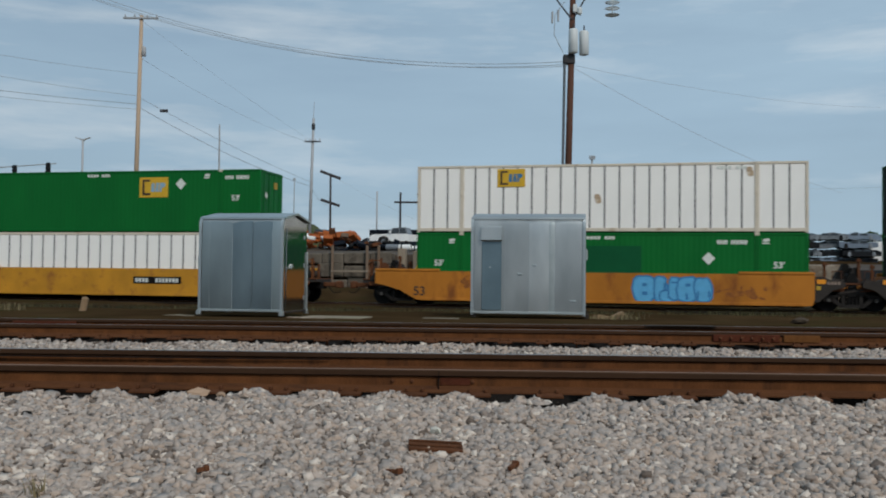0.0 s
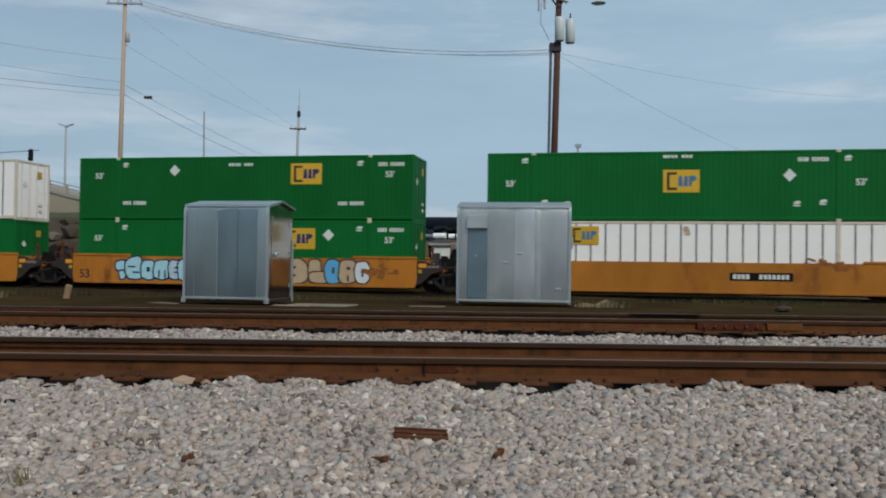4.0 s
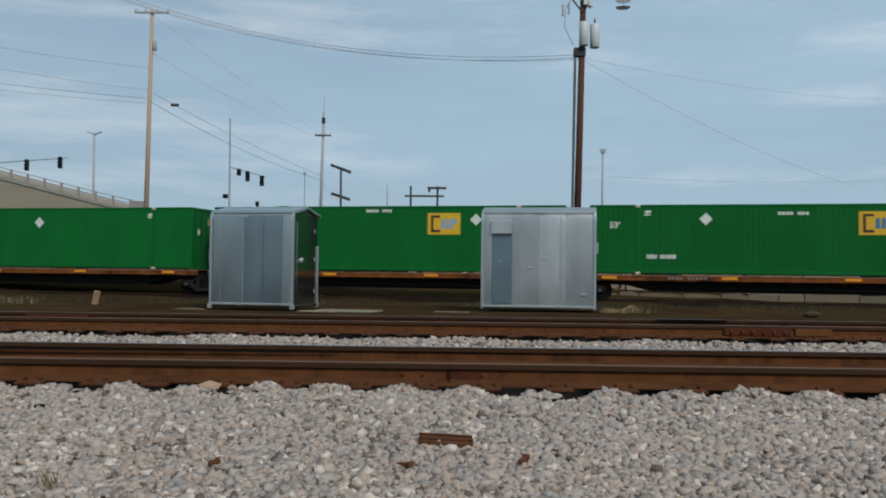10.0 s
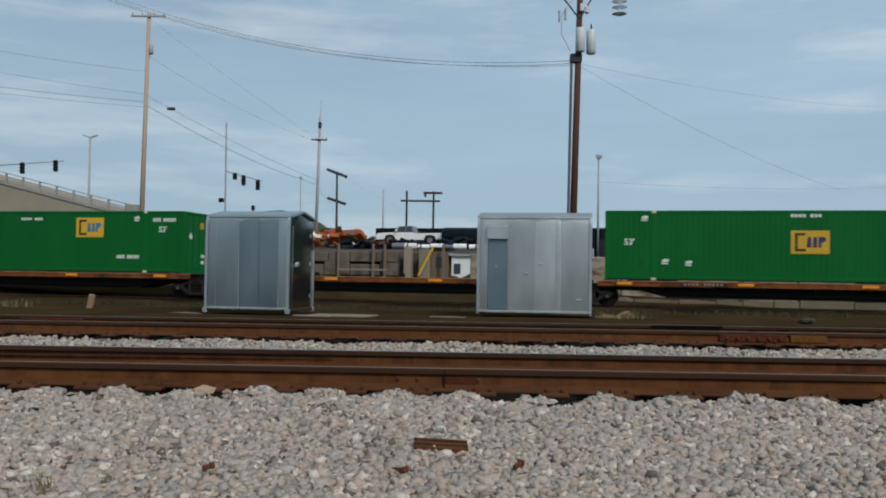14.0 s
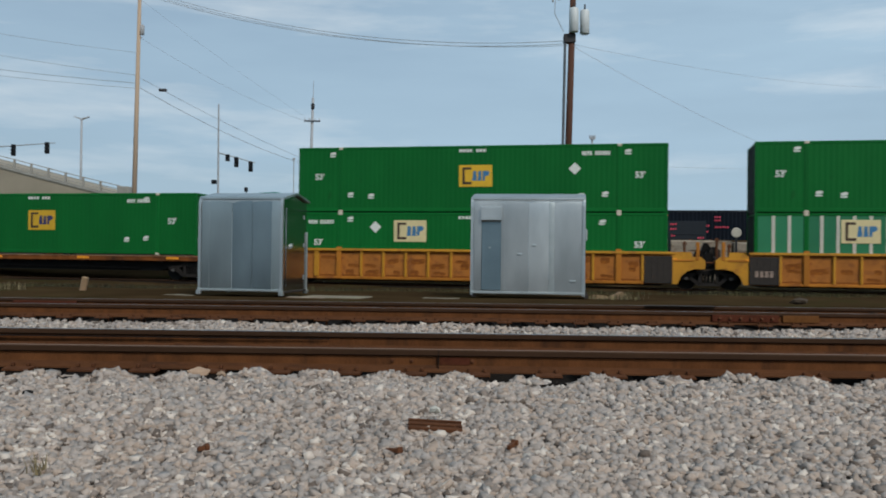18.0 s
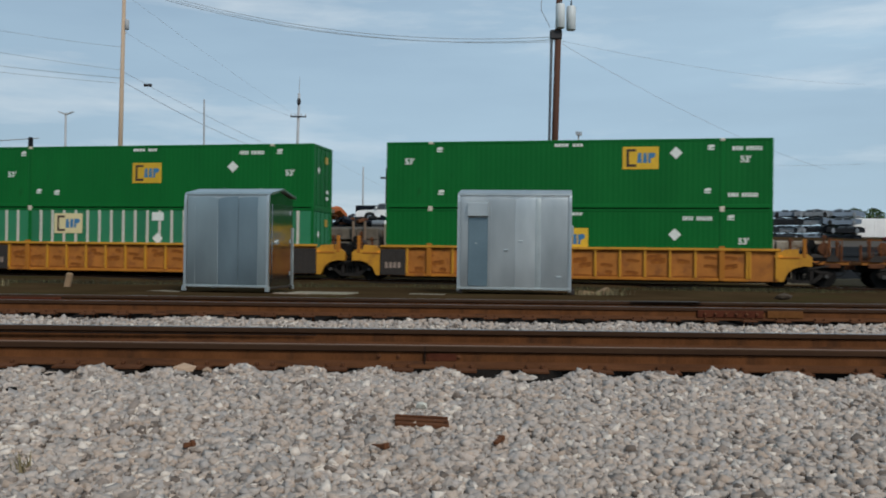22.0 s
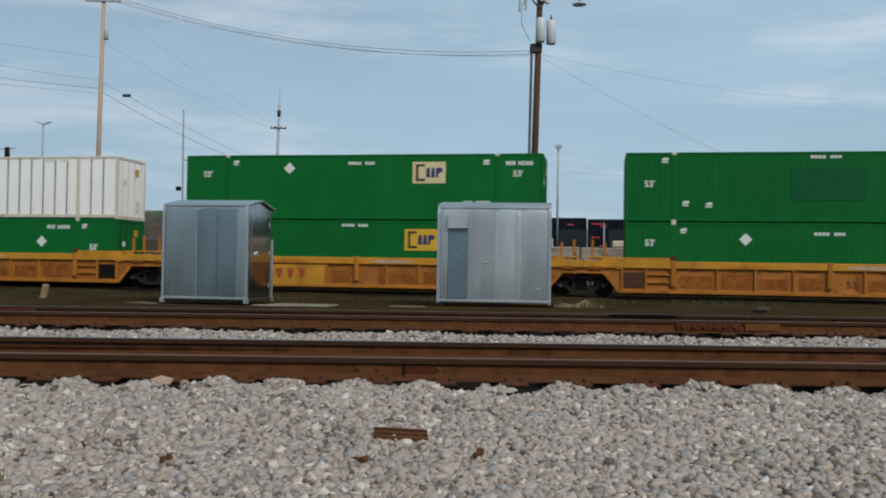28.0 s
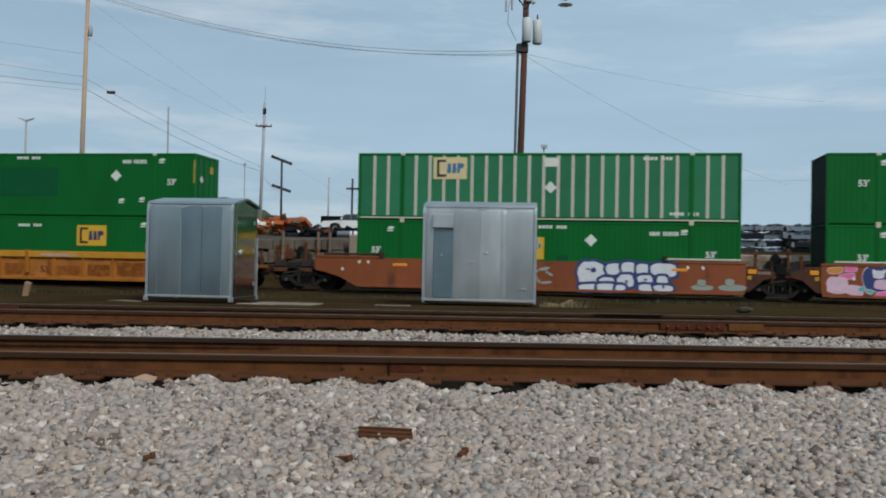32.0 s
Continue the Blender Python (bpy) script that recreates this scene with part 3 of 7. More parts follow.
M["pale_sign"] = mat("pale_yellow_sign", (0.62, 0.52, 0.28), 0.5, vary=0.06)


def company_sign(c, x, z, colour="yellow", k=1.0, ink="sign_blue"):
    """A painted company board of plain shapes: a tall dark block and two lower blue ones."""
    sign = part("company_sign", shared("sign_board", lambda: Geo().box(-0.73, 0.73, -0.006, 0.012, -0.47, 0.47, 0.006), colour), colour, c, "yellow company board with dark and blue shapes", m=pose(x, 0, z) @ Matrix.Diagonal((k, 1, k, 1)))
    part("dark_shape", shared("sign_dark", lambda: Geo().box(-0.58, -0.47, -0.010, -0.004, -0.37, 0.37, 0.002).box(-0.47, -0.16, -0.010, -0.004, -0.37, -0.26, 0.002).box(-0.47, -0.18, -0.010, -0.004, 0.27, 0.37, 0.002), "sign_dark"), "sign_dark", sign)
    if colour == "faded_sign":
        return
    part("blue_shape", shared("sign_blue", lambda: Geo().prism([(-0.14, -0.21), (-0.10, 0.21), (0.03, 0.21), (0.05, -0.21)], -0.010, -0.004, "y").prism([(0.09, -0.21), (0.12, 0.21), (0.25, 0.21), (0.27, -0.21)], -0.010, -0.004, "y"), ink), ink, sign)
    part("blue_shape", shared("sign_blue_small", lambda: Geo().prism([(0.31, -0.21), (0.41, -0.21), (0.43, -0.02), (0.57, 0.02), (0.62, 0.14), (0.54, 0.22), (0.31, 0.21)], -0.010, -0.004, "y"), ink), ink, sign)


M["sign_navy"] = mat("navy_sign_ink", (0.030, 0.034, 0.11), 0.5, vary=0.08)
M["sign_pale_blue"] = mat("faded_blue_sign_ink", (0.22, 0.36, 0.46), 0.6, vary=0.15, scale=5)


# ---- trucks and cars ----
def wheelset(parent, x):
    def make():
        g = Geo()
        for y, d in ((1.3 - 0.755, -1), (1.3 + 0.755, 1)):
            g.lathe([(y - 0.068 * 1, 0.44), (y - 0.03, 0.455), (y + 0.03, 0.455), (y + 0.068, 0.44)], seg=24)
        g.lathe([(0.2, 0.085), (2.4, 0.085)], seg=10)
        return g
    w = part("wheelset", shared("wheelset", make, "black", False), "black", parent, "dark steel wheels on an axle", m=pose(x, 0, 0.455))
    def cap():
        g = Geo().lathe([(0.13, 0.065), (0.20, 0.075), (0.215, 0.04)], (0, 0, 0), seg=10)
        for i in range(3):
            a = 2.094 * i
            g.box(0.055 * math.cos(a) - 0.014, 0.055 * math.cos(a) + 0.014, 0.118, 0.134, 0.055 * math.sin(a) - 0.014, 0.055 * math.sin(a) + 0.014)
        return g
    part("bearing_cap", shared("bearing_cap", cap, "bearing"), "bearing", w, "grey bearing end cap")
    WHEELS.append((w, x))
    return w


M["sill_rust"] = mat("rusty_orange_sill", (0.19, 0.062, 0.016), 0.85, spec=0.15, vary=0.35, scale=2, dirt=(0.030, 0.016, 0.010), dirt_amount=0.54, dirt_scale=0.7)
# flange colour is lightened to show the sill's top edge catching light
M["lit_flange"] = mat("lit_flange", (0.30, 0.17, 0.085), 0.8, vary=0.3, scale=2, dirt=(0.10, 0.04, 0.02), dirt_amount=0.45, dirt_scale=1.3)
M["faded_mark"] = mat("faded_lettering", (0.26, 0.19, 0.15), 0.7, vary=0.3, scale=8)
M["dark_steel"] = mat("dark_weathered_steel", (0.030, 0.024, 0.020), 0.8, vary=0.3, scale=5, dirt=(0.07, 0.035, 0.018), dirt_amount=0.25, dirt_scale=4)
M["bearing"] = mat("grey_bearing_cap", (0.075, 0.07, 0.065), 0.6, vary=0.2)
M["truck_steel"] = mat("dusty_cast_steel", (0.021, 0.018, 0.016), 0.85, spec=0.2, vary=0.3, scale=5, dirt=(0.05, 0.034, 0.022), dirt_amount=0.3, dirt_scale=5)


def truck(car, x):
    """A two-axle truck with its middle at x along the car."""
    t = new("truck")
    t.parent = car
    t.matrix_basis = pose(x, 0, 0)
    tagged(t, "dark steel railway truck")
    def frame_side():
        g = Geo().prism([(-1.16, 0.58), (-0.95, 0.66), (-0.62, 0.68), (-0.42, 0.82), (0.42, 0.82), (0.62, 0.68), (0.95, 0.66), (1.16, 0.58), (1.10, 0.50), (0.60, 0.56), (0.40, 0.68), (-0.40, 0.68), (-0.60, 0.56), (-1.10, 0.50)], 0, 0.12, "y")
        for d in (-1, 1):
            g.prism([(d * 0.70, 0.58), (d * 0.60, 0.50), (d * 0.30, 0.20), (d * 0.46, 0.18), (d * 0.80, 0.46), (d * 0.82, 0.56)], 0, 0.12, "y")
            g.prism([(d * 0.26, 0.22), (d * 0.40, 0.24), (d * 0.40, 0.70), (d * 0.28, 0.70)], 0, 0.12, "y")
            g.prism([(d * 0.74, 0.40), (d * 1.04, 0.40), (d * 1.12, 0.54), (d * 0.70, 0.58)], 0.0, 0.10, "y")
        return g.prism([(-0.44, 0.16), (0.44, 0.16), (0.40, 0.28), (-0.40, 0.28)], 0, 0.12, "y")

    for y in (0.22, 2.26):
        part("side_frame", shared("side_frame", frame_side, "truck_steel"), "truck_steel", t, "cast side frame", m=pose(0, y, 0))
        for k in (-0.15, 0.0, 0.15):
            part("spring", shared("spring", lambda: Geo().lathe([(0.26, 0.055), (0.30, 0.07), (0.34, 0.055), (0.38, 0.07), (0.42, 0.055), (0.46, 0.07), (0.50, 0.055), (0.54, 0.07), (0.58, 0.055)], (0, 0, 0), "z", 8), "black"), "black", t, m=pose(k, y + 0.06, 0))
    part("bolster", shared("bolster", lambda: Geo().box(-0.22, 0.22, 0.2, 2.4, 0.58, 0.86, 0.03), "black"), "black", t)
    for k in (-0.89, 0.89):
        wheelset(t, k)
    return t


def ladder(car, x, z0, z1, y, material):
    g = Geo()
    for k in (0, 0.42):
        g.box(x + k - 0.02, x + k + 0.02, y - 0.02, y + 0.02, z0, z1, 0.005)
    for i in range(int((z1 - z0) / 0.3) + 1):
        g.tube((x, y, z0 + 0.1 + i * 0.3), (x + 0.42, y, z0 + 0.1 + i * 0.3), 0.014, seg=6)
    return part("ladder", g, material, car)


def coupler(car, x, d):
    part("coupler", Geo().box(min(x, x + d * 0.9), max(x, x + d * 0.9), 1.2, 1.4, 0.72, 0.92, 0.03).box(x + d * 0.75 - 0.14, x + d * 0.75 + 0.14, 1.1, 1.5, 0.66, 0.98, 0.04), "rust", car, "rusty knuckle coupler")
    part("air_hose", Geo().tube((x + d * 0.3, 0.95, 0.75), (x + d * 0.6, 0.95, 0.45), 0.022, seg=6).tube((x + d * 0.6, 0.95, 0.45), (x + d * 0.9, 1.0, 0.5), 0.022, seg=6), "black", car)


def end_platform(car, x_in, x_out, material, rails):
    """The deck over a truck, from the well's bulkhead out to the end."""
    a, b = min(x_in, x_out), max(x_in, x_out)
    part("end_deck", Geo().box(a, b, 0.25, 2.35, 0.92, 1.06, 0.02), material, car)
    part("draft_sill", Geo().box(a, b, 0.95, 1.65, 0.62, 0.92, 0.03), "black", car)
    part("bulkhead", Geo().box(x_in - 0.06, x_in + 0.06, 0.12, 2.47, 0.4, 1.42, 0.02), material, car)
    if rails:
        d = 1 if x_out > x_in else -1
        g = Geo()
        for k in (0.25, 0.75):
            xx = x_in + d * (abs(x_out - x_in) - k)
            g.tube((xx, 0.32, 1.05), (xx, 0.32, 1.95), 0.018, seg=6)
        g.tube((x_out - d * 0.25, 0.32, 1.93), (x_out - d * 0.75, 0.32, 1.93), 0.018, seg=6)
        part("handrail", g, "sill_rust", car)
        for k, (q, top) in enumerate(((0.15, 1.75), (0.55, 2.05), (1.05, 1.6))):
            xx = x_out - d * q
            part("upright", Geo().box(xx - 0.05, xx + 0.05, 0.9 + 0.25 * k, 1.0 + 0.25 * k, 1.02, top, 0.01), "rust" if k != 2 else "dark_steel", car)
        part("air_tank", Geo().lathe([(-0.42, 0.05), (-0.38, 0.17), (0.38, 0.17), (0.42, 0.05)], (x_out - d * 0.75, 1.75, 1.28), "x", 12), "dark_steel", car, "dark air tank")
        part("crossover_board", Geo().box(min(x_out, x_out - d * 0.35), max(x_out, x_out - d * 0.35), 0.2, 2.4, 1.06, 1.10, 0.01), "rust", car)
        part("brake_stand", Geo().box(x_out - d * 0.9 - 0.14, x_out - d * 0.9 + 0.14, 0.5, 0.75, 1.05, 1.72, 0.03).lathe([(0.44, 0.02), (0.46, 0.24), (0.49, 0.24), (0.5, 0.02)], (x_out - d * 0.9, 0, 1.6), "y", 14), "rust", car, "rusty brake stand with its wheel")


def end_gear(car, xm, seed, paint):
    """Brake gear, pipes, grab irons and straps on the deck between two wells; xm is the deck's middle."""
    rnd = random.Random(seed)
    part("brake_cylinder", Geo().lathe([(-0.38, 0.04), (-0.36, 0.15), (0.30, 0.15), (0.34, 0.04)], (xm, 0.62, 1.22), "x", 12), "dark_steel", car, "dark brake cylinder")
    for k in range(3):
        a, b = rnd.uniform(-0.9, -0.2), rnd.uniform(0.2, 0.9)
        part("pipe", Geo().tube((xm + a, 0.25 + 0.2 * k, 1.12 + 0.07 * k), (xm + b, 0.3 + 0.2 * k, 1.10 + 0.09 * k), 0.03, seg=6), rnd.choice(["rust", "dark_steel", "black"]), car)
    for d in (-0.62, 0.58):
        part("gusset", Geo().prism([(xm + d - 0.26, 1.06), (xm + d + 0.26, 1.06), (xm + d + 0.12, 1.30), (xm + d - 0.05, 1.34), (xm + d - 0.2, 1.2)], 0.16, 0.28, "y"), "dark_steel", car)
        part("grab_iron", Geo().tube((xm + d - 0.15, 0.12, 1.3), (xm + d - 0.15, 0.12, 1.62), 0.014, seg=5).tube((xm + d - 0.15, 0.12, 1.62), (xm + d + 0.2, 0.12, 1.62), 0.014, seg=5).tube((xm + d + 0.2, 0.12, 1.62), (xm + d + 0.2, 0.12, 1.3), 0.014, seg=5), "rust", car)
        part("deck_strap", Geo().box(xm + d - 0.32, xm + d + 0.3, 0.2, 0.26, 0.80, 0.98, 0.02), "rust", car)
    part("lever", Geo().prism([(xm - 0.5, 0.70), (xm + 0.45, 0.86), (xm + 0.45, 0.92), (xm - 0.5, 0.77)], 0.18, 0.22, "y"), "dark_steel", car)
    if paint in ("panel", "orange", "brown_car"):
        for a, b, y0, top, mm in ((-0.62, -0.12, 0.5, 1.62, "black"), (0.05, 0.55, 0.85, 1.78, "dark_steel"), (-0.25, 0.2, 1.2, 1.95, "black")):
            part("gear_housing", Geo().prism([(xm + a, 1.06), (xm + b, 1.06), (xm + b - 0.05, top - 0.2), (xm + b - 0.18, top), (xm + a + 0.12, top), (xm + a, top - 0.3)], y0, y0 + 0.45, "y"), mm, car, "dark housing of the brake gear")
        for a, top in ((-0.95, 2.0), (0.85, 1.9), (0.35, 2.15)):
            part("upright", Geo().box(xm + a - 0.05, xm + a + 0.05, 0.7, 0.82, 1.0, top, 0.015).box(xm + a - 0.09, xm + a + 0.09, 0.66, 0.72, top - 0.16, top - 0.05, 0.01), "rust", car, "rusty upright with a bracket")
    part("hose", Geo().tube((xm - 0.45, 0.3, 1.2), (xm - 0.1, 0.2, 0.95), 0.025, seg=6).tube((xm - 0.1, 0.2, 0.95), (xm + 0.4, 0.3, 1.15), 0.025, seg=6), "black", car)


def well_car(s, style, left, right, label, decor=()):
    """One well platform; s is its container's near end. left, right: 'shared' (a truck shared with the next platform), 'mine' (the shared truck that this one carries) or the distance out to a coupler."""
    car = thing("well_car", on_train(s), label, "rail car", "well cars of the train")
    MOVING.append((car, s, 0.0))
    flat = style in ("smooth", "bright", "brown")
    x0 = (-0.2 if left in ("shared", "mine") else -1.85) if flat else -1.70 if style == "tray" else -0.75
    x1 = (CL + 0.2 if right in ("shared", "mine") else CL + 1.85) if flat else CL - x0
    paint = {"smooth": "orange", "bright": "car_yellow", "ribbed": "car_yellow", "tray": "car_yellow", "brown": "brown_car"}[style]
    deck = {"smooth": "panel", "bright": "orange", "ribbed": "panel", "tray": "panel", "brown": "brown_car"}[style]
    lo, hi = 0.22, 1.47
    for near, y in ((True, -0.10 if flat else -0.13), (False, CW + 0.02)):
        blunt = [(0.0, 0.50), (0.08, lo)]
        sloped = [(0.0, 0.92), (0.5, 0.82), (1.15, 0.62), (1.9, lo)]
        mid = [(0.0, 1.04), (0.80, 1.00), (1.50, lo)] if style == "tray" else [(0.0, 0.98), (0.35, 0.80), (0.85, lo)]
        at_left = mid if not flat else blunt if left in ("shared", "mine") else sloped
        at_right = mid if not flat else blunt if right in ("shared", "mine") else sloped
        out = [(x0, hi), (x1, hi)] + [(x1 - a, b) for a, b in at_right] + [(x0 + a, b) for a, b in at_left[::-1]]
        if flat or not near:
            part("side_sheet", Geo().prism(out, y, y + 0.08, "y"), paint, car)
            part("top_chord", Geo().box(x0, x0 + 2.9, y - 0.03, y + 0.11, hi, hi + 0.10, 0.01), paint, car)
            part("top_chord", Geo().box(x1 - 2.9, x1, y - 0.03, y + 0.11, hi, hi + 0.10, 0.01), paint, car)
            part("bottom_chord", Geo().box(x0 + at_left[-1][0] + 0.2, x1 - at_right[-1][0] - 0.2, y - 0.012, y + 0.09, lo - 0.02, lo + 0.10, 0.01), paint, car)
        elif style == "ribbed":
            part("side_sheet", Geo().box(-0.2, CL + 0.2, y + 0.06, y + 0.10, lo, hi), "panel", car, "rusty weathered side sheet")
            part("top_chord", Geo().box(-0.2, CL + 0.2, y - 0.07, y + 0.14, hi - 0.03, hi + 0.08, 0.015), paint, car)
            part("bottom_chord", Geo().box(0.95, CL - 0.95, y - 0.02, y + 0.14, lo - 0.02, lo + 0.10, 0.015), "orange", car)
            n = 14
            for i in range(n + 1):
                x = 1.0 + (CL - 2.0) * i / n
                part("rib", shared("rib", lambda: Geo().box(-0.05, 0.05, -0.045, 0.06, lo + 0.1, hi - 0.03, 0.012), "car_yellow"), "car_yellow", car, m=pose(x, y + 0.005, 0))
            for x in (POST, CL - POST):
                part("rib", shared("rib_wide", lambda: Geo().box(-0.11, 0.11, -0.06, 0.06, lo, hi + 0.16, 0.015), "orange"), "orange", car, "wide orange post", m=pose(x, y + 0.005, 0))
            rnd = random.Random(int(s))
            for i in range(n):
                xm = 1.0 + (CL - 2.0) * (i + 0.5) / n
                for k in range(2):
                    me = shared("bay_stain%d" % rnd.randrange(6), lambda: blob(0, 0, rnd.uniform(0.2, 0.6), rnd.uniform(0.10, 0.26), 0.0, 0.004, rnd.uniform(-0.2, 0.2), rnd.randrange(99), 5.0), "bay_rust")
                    part("rust_patch", me, "bay_rust", car, "dark rust patch", m=pose(xm + rnd.uniform(-0.15, 0.15), y + 0.0545 - 0.0006 * k, rnd.choice((0.5, 0.8, 1.0, 1.15))))
                    part("rust_patch", shared("bay_edge%d" % (i % 3), lambda: blob(0, 0, 0.86, 0.09, 0.0, 0.004, 0.0, i % 3 + 5, 3.0), "bay_rust"), "bay_rust", car, "dark rust patch", m=pose(xm, y + 0.052 - 0.0006 * k, (0.36, 1.40)[k]))
            for x, end in ((-0.2, left), (CL - 0.95, right)):
                if end not in ("shared", "mine"):
                    for k in (0.0, 1.03):
                        part("rib", shared("rib", lambda: Geo().box(-0.05, 0.05, -0.045, 0.06, lo + 0.1, hi - 0.03, 0.012), "car_yellow"), "car_yellow", car, m=pose(x + 0.06 + k, y + 0.005, 0))
                    continue
                grate = part("step_well", Geo().box(x, x + 1.15, y - 0.03, y + 0.035, 0.24, 1.36, 0.01), "dark_steel", car, "dark steel grille in the side")
                for i in range(5):
                    part("bar", shared("grate_bar", lambda: Geo().box(0, 0.06, -0.045, -0.02, 0.26, 1.34, 0.006), "dark_steel"), "dark_steel", grate, m=pose(x + 0.02 + i * 0.262, y, 0))
                for i in range(4 if x < 1 and s > 160 else 0):
                    part("lettering_bar", shared("grate_mark", lambda: Geo().box(0, 0.13, -0.055, -0.044, 0, 0.25, 0.003), "faded_mark"), "faded_mark", grate, m=pose(x + 0.22 + i * 0.19, y, 0.55))
            for xe, d in ((-0.2, -1), (CL + 0.2, 1)):
                arch = [(0.0, lo), (0.0, hi - 0.06), (0.12, hi - 0.06), (0.2, hi + 0.05), (0.75, hi + 0.08), (0.8, hi - 0.12), (1.12, hi - 0.12), (1.3, 1.2), (1.3, 0.84), (0.95, 0.86), (0.6, 0.76), (0.36, 0.56), (0.2, lo)]
                fender = part("fender", Geo().prism([(xe + d * a, b) for a, b in arch], y + 0.02, y + 0.20, "y"), paint, car, "yellow fender arched over the wheels")
                part("post", Geo().box(xe + d * 1.0 - 0.07, xe + d * 1.0 + 0.07, y, y + 0.14, 1.2, 1.95, 0.02), "orange", fender)
                part("strap", Geo().box(xe + d * 0.45 - 0.38, xe + d * 0.45 + 0.38, y - 0.01, y + 0.05, 1.16, 1.24, 0.01), "orange", fender)
        else:
            part("side_sheet", Geo().prism(out, y + 0.07, y + 0.11, "y"), "panel", car, "rusty weathered side sheet")
            part("top_chord", Geo().box(x0, x1, y - 0.04, y + 0.14, 1.23, hi + 0.06, 0.02), paint, car, "broad yellow top rail")
            part("bottom_chord", Geo().box(x0 + 1.45, x1 - 1.45, y - 0.02, y + 0.13, lo - 0.02, lo + 0.12, 0.015), "orange", car)
            for xe, d, end in ((x0, 1, left), (x1, -1, right)):
                part("end_brace", Geo().prism([(xe + d * 0.80, 1.02), (xe + d * 0.95, 1.02), (xe + d * 1.62, lo), (xe + d * 1.46, lo)], y - 0.02, y + 0.07, "y"), "orange", car)
                part("end_sill", Geo().box(min(xe, xe + d * 0.9), max(xe, xe + d * 0.9), y - 0.025, y + 0.10, 0.98, 1.06, 0.012), "orange", car)
                part("rust_patch", blob(xe + d * 0.55, 1.22, 0.62, 0.12, -0.006, 0.0, 0.0, int(s) + 7, 3.0), "bay_rust", car, "dark rust along the end of the top rail", m=pose(0, y - 0.0405, 0))
                part("top_strip", Geo().box(min(xe + d * 0.75, xe + d * 3.6), max(xe + d * 0.75, xe + d * 3.6), y + 0.0, y + 0.10, hi + 0.06, hi + 0.20, 0.012), paint, car)
                tread = part("step_board", Geo().box(min(xe + d * 0.15, xe + d * 1.25), max(xe + d * 0.15, xe + d * 1.25), y, y + 0.5, 1.62, 1.70, 0.015), "car_yellow", car, "yellow step board over the truck")
                for k, q in enumerate((0.38, 0.90)):
                    part("post", Geo().box(xe + d * q - 0.05, xe + d * q + 0.05, y + 0.20, y + 0.30, 1.68, 2.40 - 0.12 * k, 0.015), "orange", tread)
                xs = xe + d * 2.65
                part("step", Geo().box(xs - 0.02, xs + 0.88, y - 0.03, y + 0.075, 0.94, 1.00, 0.012) if d > 0 else Geo().box(xs - 0.88, xs + 0.02, y - 0.03, y + 0.075, 0.94, 1.00, 0.012), "orange", car)
                part("step", Geo().box(xs - 0.02, xs + 0.88, y - 0.03, y + 0.075, 0.62, 0.70, 0.012) if d > 0 else Geo().box(xs - 0.88, xs + 0.02, y - 0.03, y + 0.075, 0.62, 0.70, 0.012), "orange", car)
            for x in (-0.10, 0.88, 3.72, 5.22, 6.70, 9.40, 10.85, 12.33, CL - 0.88, CL + 0.10):
                part("rib", shared("tray_rib", lambda: Geo().box(-0.04, 0.04, -0.03, 0.06, lo + 0.1, 1.23, 0.008), "orange"), "orange", car, m=pose(x, y + 0.01, 0))
            for x in (1.98, CL / 2, CL - 1.98):
                part("stake", shared("stake", lambda: Geo().box(-0.10, 0.10, -0.07, 0.06, 0.50, hi + 0.10, 0.02), "orange"), "orange", car, m=pose(x, y, 0))
                part("stake_head", shared("stake_head", lambda: Geo().box(-0.12, 0.12, -0.05, 0.08, hi + 0.08, hi + 0.30, 0.03), "old_brown"), "old_brown", car, "rusty head of the stake", m=pose(x, y, 0)) if x != CL / 2 else None
            grilles = [(CL - 0.80, "black")] if s < 220 else [(-0.02, "old_brown"), (CL - 0.80, "old_brown")] if s < 240 else [(-0.02, "old_brown")]
            for x, mm in grilles:
                part("grille", Geo().box(x, x + 0.80, y + 0.03, y + 0.062, 0.42, 1.06, 0.01), mm, car, "dark steel grille")
            part("size_mark", fifty_three("old_brown", 0.40), "old_brown", car, "dark painted 53", m=pose(2.75 if 220 < s < 240 else CL / 2 + 0.62, y + 0.067, 0.55, 90, 0, 0))
            part("faded_patch", blob(CL / 2 + 1.6, 1.36, 1.9, 0.15, -0.006, 0.0, 0.0, int(s), 3.0), "faded_yellow", car, "pale faded stretch of the top rail", m=pose(0, y - 0.0405, 0))
            part("faded_patch", blob(CL / 2 - 3.3, 1.33, 1.7, 0.12, -0.006, 0.0, 0.0, int(s) + 1, 3.0), "orange", car, "orange rusty stretch of the top rail", m=pose(0, y - 0.0405, 0))
            for i, (xa, xb) in enumerate(((2.2, 3.6), (3.85, 5.1), (5.35, 6.6), (6.85, 7.9), (9.0, 9.3), (9.5, 10.75), (11.0, 12.2), (12.45, 13.95))):
                w = (xb - xa) / 2 - 0.06
                part("bay_panel", Geo().box(xa + 0.05, xb - 0.05, y + 0.056, y + 0.069, 0.44, 0.44 + (0.50, 0.62, 0.42)[i % 3], 0.004), "bay_rust", car, "rust-brown inset panel")
                part("rust_patch", blob((xa + xb) / 2, 1.15, w, 0.08, 0.0, 0.004, 0.0, i + 8, 3.0), "bay_rust", car, "dark rust patch", m=pose(0, y + 0.0640, 0))
    part("floor", Geo().box(0.2, CL - 0.2, 0.1, CW - 0.1, 0.14, 0.21, 0.01), "black", car)
